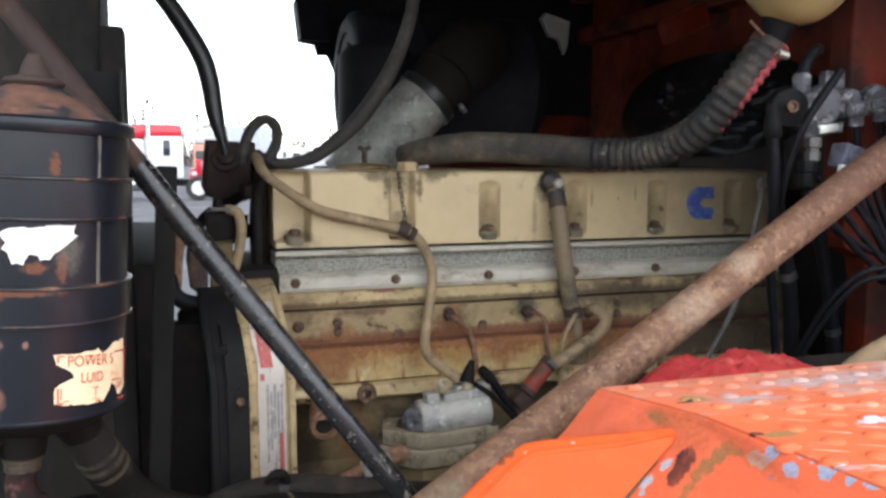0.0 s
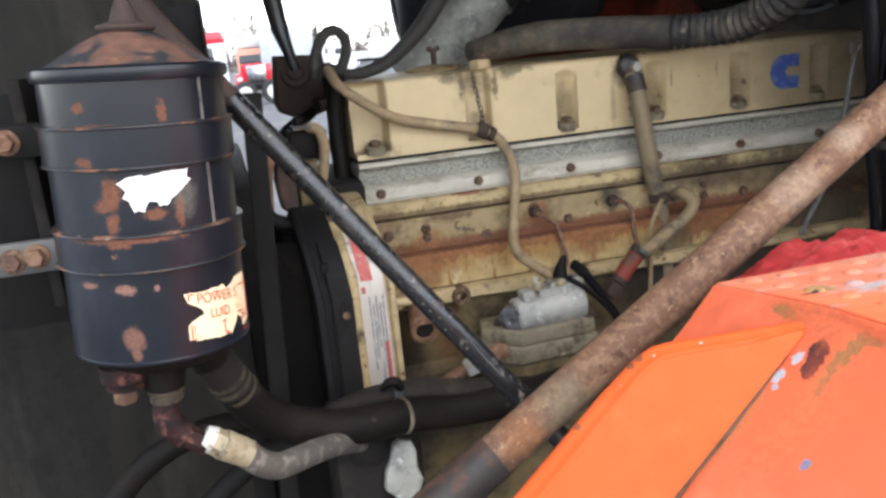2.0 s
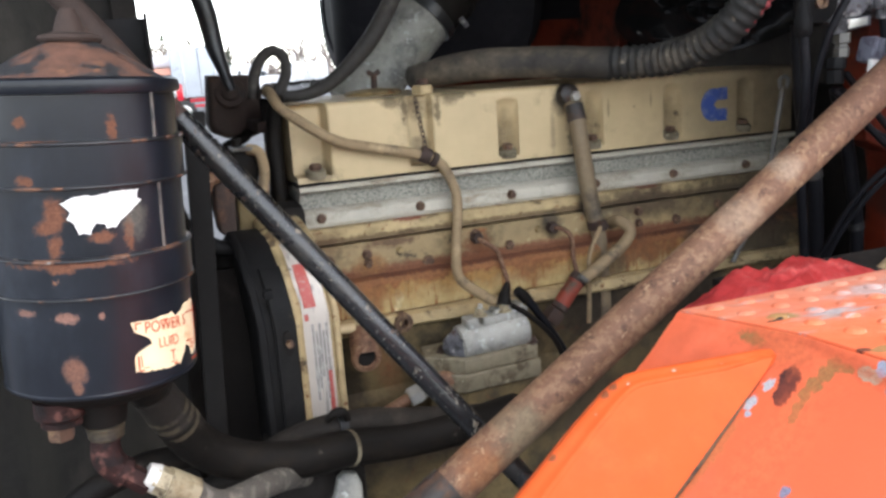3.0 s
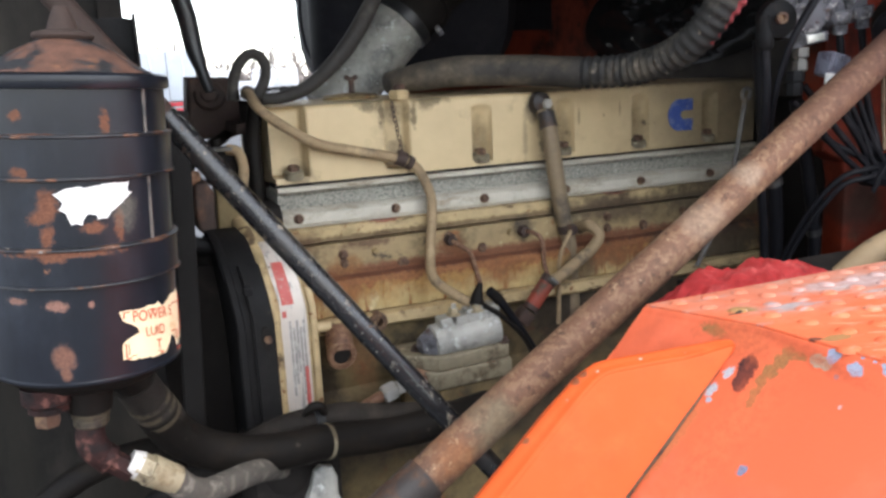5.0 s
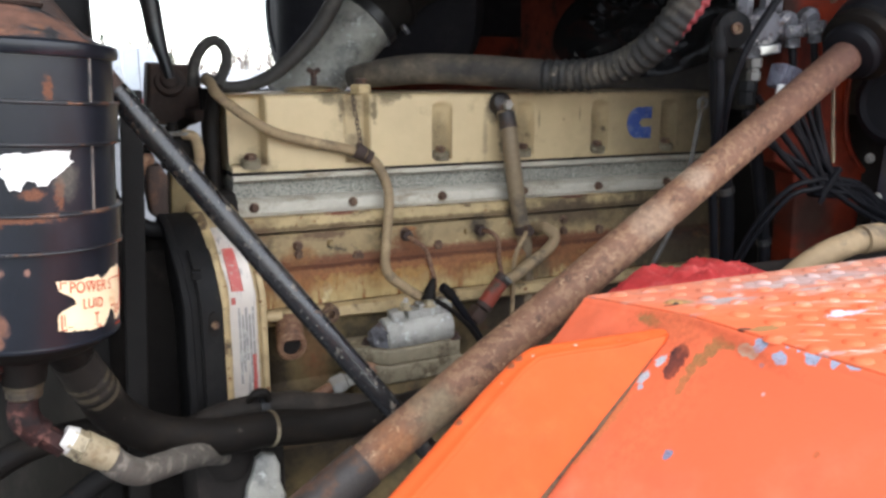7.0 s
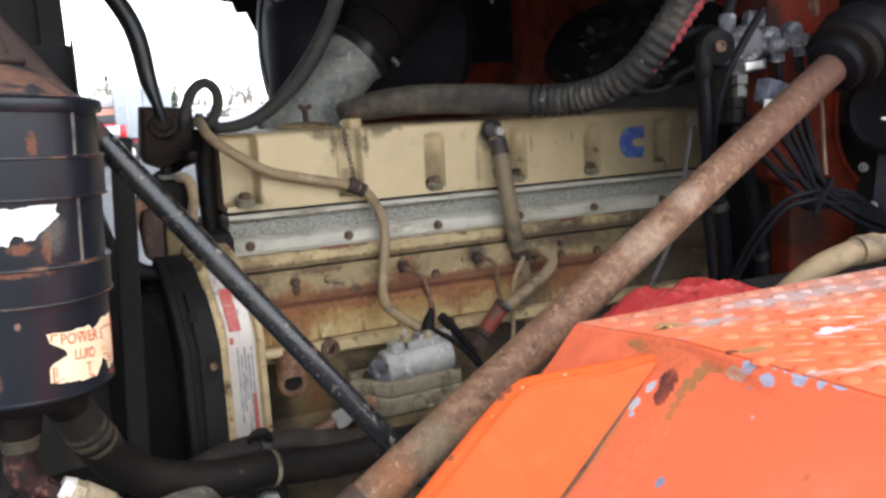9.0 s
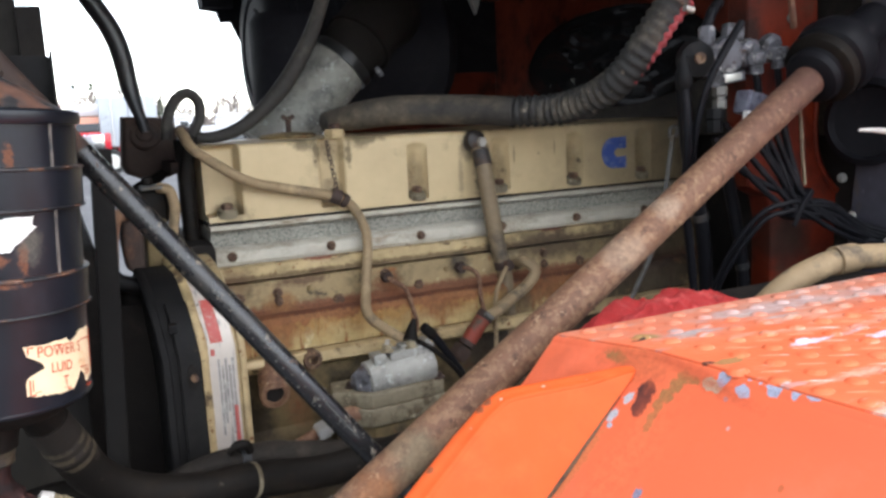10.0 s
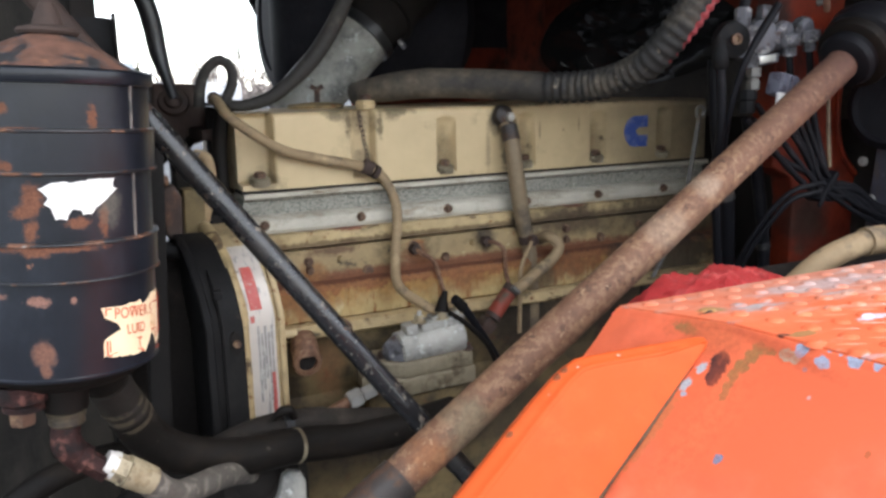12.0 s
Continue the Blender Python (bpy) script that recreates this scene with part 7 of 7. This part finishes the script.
def semi_truck(label, body, roof, hood, hood_length=1.9, sleeper=1.6, trailer=False):
    """A parked truck, its nose to +x, its side to -y; the origin is under the cab."""
    t = thing("semi_truck", (0, 0, 0), label, "truck")
    part("chassis", box((-1.0, 1.2, 0.75), (7.6, 0.9, 0.28), 0.04), M_FRAME, t)
    cab = part("cab", box((0, 1.2, 1.75), (1.6, 2.2, 1.75), 0.12), body, t)
    part("roof", box((-0.05 - sleeper / 2, 1.2, 2.95), (1.5 + sleeper, 2.1, 0.62), 0.20), roof, t)
    if sleeper:
        part("sleeper", box((-0.8 - sleeper / 2, 1.2, 1.85), (sleeper, 2.3, 1.8), 0.10), body, t)
        part("sleeper_window", box((-0.9 - sleeper / 2, 0.045, 2.25), (0.28, 0.03, 0.65), 0.05), M_GLASSDARK, t)
    win = part("side_window", box((0.12, 0.095, 2.12), (0.9, 0.03, 0.62), 0.06), M_GLASSDARK, cab)
    part("windscreen", box((0.80, 1.2, 2.15), (0.05, 1.9, 0.66), 0.06, rot(0, -12, 0)), M_GLASSDARK, cab)
    part("mirror", box((0.62, -0.18, 2.1), (0.08, 0.12, 0.6), 0.03), M_CHROME, cab)
    part("hood", box((0.75 + hood_length / 2, 1.2, 1.35), (hood_length, 1.7, 0.95), 0.16), hood, t)
    part("grille", box((0.77 + hood_length, 1.2, 1.30), (0.06, 1.0, 0.8), 0.04), M_CHROME, t)
    part("bumper", box((0.85 + hood_length, 1.2, 0.55), (0.22, 2.4, 0.36), 0.05), M_CHROME, t)
    part("mudguard", lathe([(0.5, 0), (0.68, 0.04), (0.70, 0.1), (0.70, 0.5), (0.5, 0.52)], (0.4 + hood_length * 0.7, 0.0, 0.62), (0, 1, 0), 32), hood, t)
    part("headlight", box((0.72 + hood_length, 0.3, 1.05), (0.12, 0.28, 0.2), 0.04), M_TRUCKWHITE, t)
    part("tank", lathe([(0.28, 0), (0.31, 0.03), (0.31, 1.4), (0.28, 1.43)], (-1.2, 0.35, 0.72), (1, 0, 0), 28), M_CHROME, t)
    for x in (-0.95,):
        part("stack", rod((x - sleeper * 0.0, 0.05, 1.0), (x, 0.05, 4.1), 0.09), M_CHROME, t)
        part("stack_tip", tube([(x, 0.05, 4.08), (x, 0.02, 4.2), (x - 0.06, -0.02, 4.3)], 0.085, 14, 0.05), M_CHROME, t)
    for x in (0.4 + hood_length * 0.7, -3.0, -4.25):
        wheel((x, 0.02, 0.52), 0.52, 0.32, t)
    return t


T1 = semi_truck("parked white semi truck with a red roof and sleeper", M_TRUCKWHITE, M_TRUCKRED, M_TRUCKRED)
T1.matrix_basis = pose(-1.85, 38, 0, 0, 0, 4) @ Matrix.Diagonal((-1, 1, 1.03, 1))
T2 = semi_truck("parked faded orange semi truck with a pale roof and red hood", M_TRUCKORANGE, M_TRUCKWHITE, M_TRUCKRED, 1.5, 0.0)
T2.matrix_basis = pose(1.15, 48, 0, 0, 0, 262)
T3 = semi_truck("pale semi truck parked far across the yard", M_TRUCKWHITE, M_TRUCKWHITE, M_TRUCKWHITE, 1.5, 0.9)
T3.matrix_basis = pose(24.5, 112, 0, 0, 0, 160)
tagged(T3, group="trucks far across the yard")
for k, (x, y, rz) in enumerate(((17, 110, 20), (22, 118, 200), (19.5, 105, 170), (13.5, 95, 10), (27, 128, 15))):
    c = copy_thing(T3, pose(x, y, 0, 0, 0, rz))
    tagged(c, group="trucks far across the yard")


def box_trailer():
    t = thing("box_trailer", (0, 0, 0), "pale grey box trailer parked behind the trucks", "trailer")
    part("body", box((0, 0, 2.45), (2.6, 9.0, 2.7), 0.06), M_TRAILER, t)
    part("frame", box((0, 0, 0.95), (1.2, 8.6, 0.25), 0.03), M_TRUCKRED, t)
    part("door_seam", box((0, -4.515, 2.45), (0.03, 0.03, 2.6)), M_PANEL, t)
    for x in (-0.75, 0.75):
        part("lock_bar", rod((x, -4.54, 1.15), (x, -4.54, 3.75), 0.025), M_CHROME, t)
    part("bumper", box((0, -4.5, 0.62), (2.4, 0.12, 0.14), 0.02), M_TRUCKRED, t)
    for x in (-1.1, 0.8):
        part("tyre", lathe([(0.3, 0), (0.5, 0.02), (0.5, 0.28), (0.3, 0.3)], (x, -3.6, 0.5), (1, 0, 0), 26), M_TYRE, t)
    t.matrix_basis = pose(3.95, 50, 0, 0, 0, -2) @ Matrix.Diagonal((1.08, 1, 0.94, 1))


box_trailer()


def far_trees():
    """Bare trees and a few firs along the yard's far edge, as one belt."""
    rnd = random.Random(12)
    verts, faces, leaf_v, leaf_f = [], [], [], []

    def limb(a, b, r0, r1):
        d = (b - a).normalized()
        s = d.cross(Vector((0.3, 1, 0.1))).normalized()
        o = d.cross(s)
        i = len(verts)
        for p, r in ((a, r0), (b, r1)):
            for k in range(4):
                c, q = math.cos(k * math.pi / 2) * r, math.sin(k * math.pi / 2) * r
                verts.append(tuple(p + s * c + o * q))
        for k in range(4):
            faces.append((i + k, i + (k + 1) % 4, i + 4 + (k + 1) % 4, i + 4 + k))

    def grow(a, d, length, r, depth):
        b = a + d * length
        limb(a, b, r, r * 0.7)
        if depth == 0:
            return
        for _ in range(rnd.choice((2, 3, 3))):
            nd = (d + Vector((rnd.uniform(-0.6, 0.6), rnd.uniform(-0.6, 0.6), rnd.uniform(-0.1, 0.35)))).normalized()
            grow(a.lerp(b, rnd.uniform(0.55, 1)), nd, length * rnd.uniform(0.5, 0.72), max(0.035, r * 0.6), depth - 1)

    for k in range(96):
        x = -8 + k * 1.0 + rnd.uniform(-1.0, 1.0)
        y = 190 + rnd.uniform(-14, 22)
        h = rnd.uniform(7.0, 13.5)
        if rnd.random() < 0.16:
            limb(Vector((x, y, -0.3)), Vector((x, y, h)), 0.22, 0.04)
            for n in range(260):
                f = rnd.random() ** 0.8
                rad = (1 - f) * h * 0.2 * rnd.uniform(0.5, 1.15) + 0.15
                a = rnd.uniform(0, 6.283)
                p = Vector((x + rad * math.cos(a), y + rad * math.sin(a), 0.8 + f * (h - 0.6)))
                i = len(leaf_v)
                s = rnd.uniform(0.18, 0.5)
                leaf_v.extend([tuple(p + Vector((rnd.uniform(-s, s), rnd.uniform(-s, s), rnd.uniform(-s, s) * 0.7))) for _ in range(4)])
                leaf_f.append((i, i + 1, i + 2))
                leaf_f.append((i, i + 2, i + 3))
        else:
            grow(Vector((x, y, -0.3)), Vector((0, 0, 1)), h * 0.42, h * 0.03, 4)
        for n in range(26):
            p = Vector((x + rnd.uniform(-3, 3), y + rnd.uniform(-4, 4), rnd.uniform(0, 3.4)))
            i = len(verts)
            s = 1.1
            verts.extend([tuple(p + Vector((rnd.uniform(-s, s), rnd.uniform(-s, s), rnd.uniform(-s, s)))) for _ in range(4)])
            faces.extend([(i, i + 1, i + 2), (i, i + 2, i + 3)])
    belt = thing("tree_belt", (0, 190, 0), "belt of bare trees and dark firs beyond the yard", "trees", kind="stuff")
    for name, v, f, m in (("bare_wood", verts, faces, M_BARK), ("fir_crowns", leaf_v, leaf_f, M_FIR)):
        me = bpy.data.meshes.new(name)
        me.from_pydata(v, [], f)
        me.materials.append(m)
        ob = new(name, me)
        ob.parent = belt
        ob.matrix_parent_inverse = belt.matrix_basis.inverted()
        tagged(ob, kind="stuff")


far_trees()
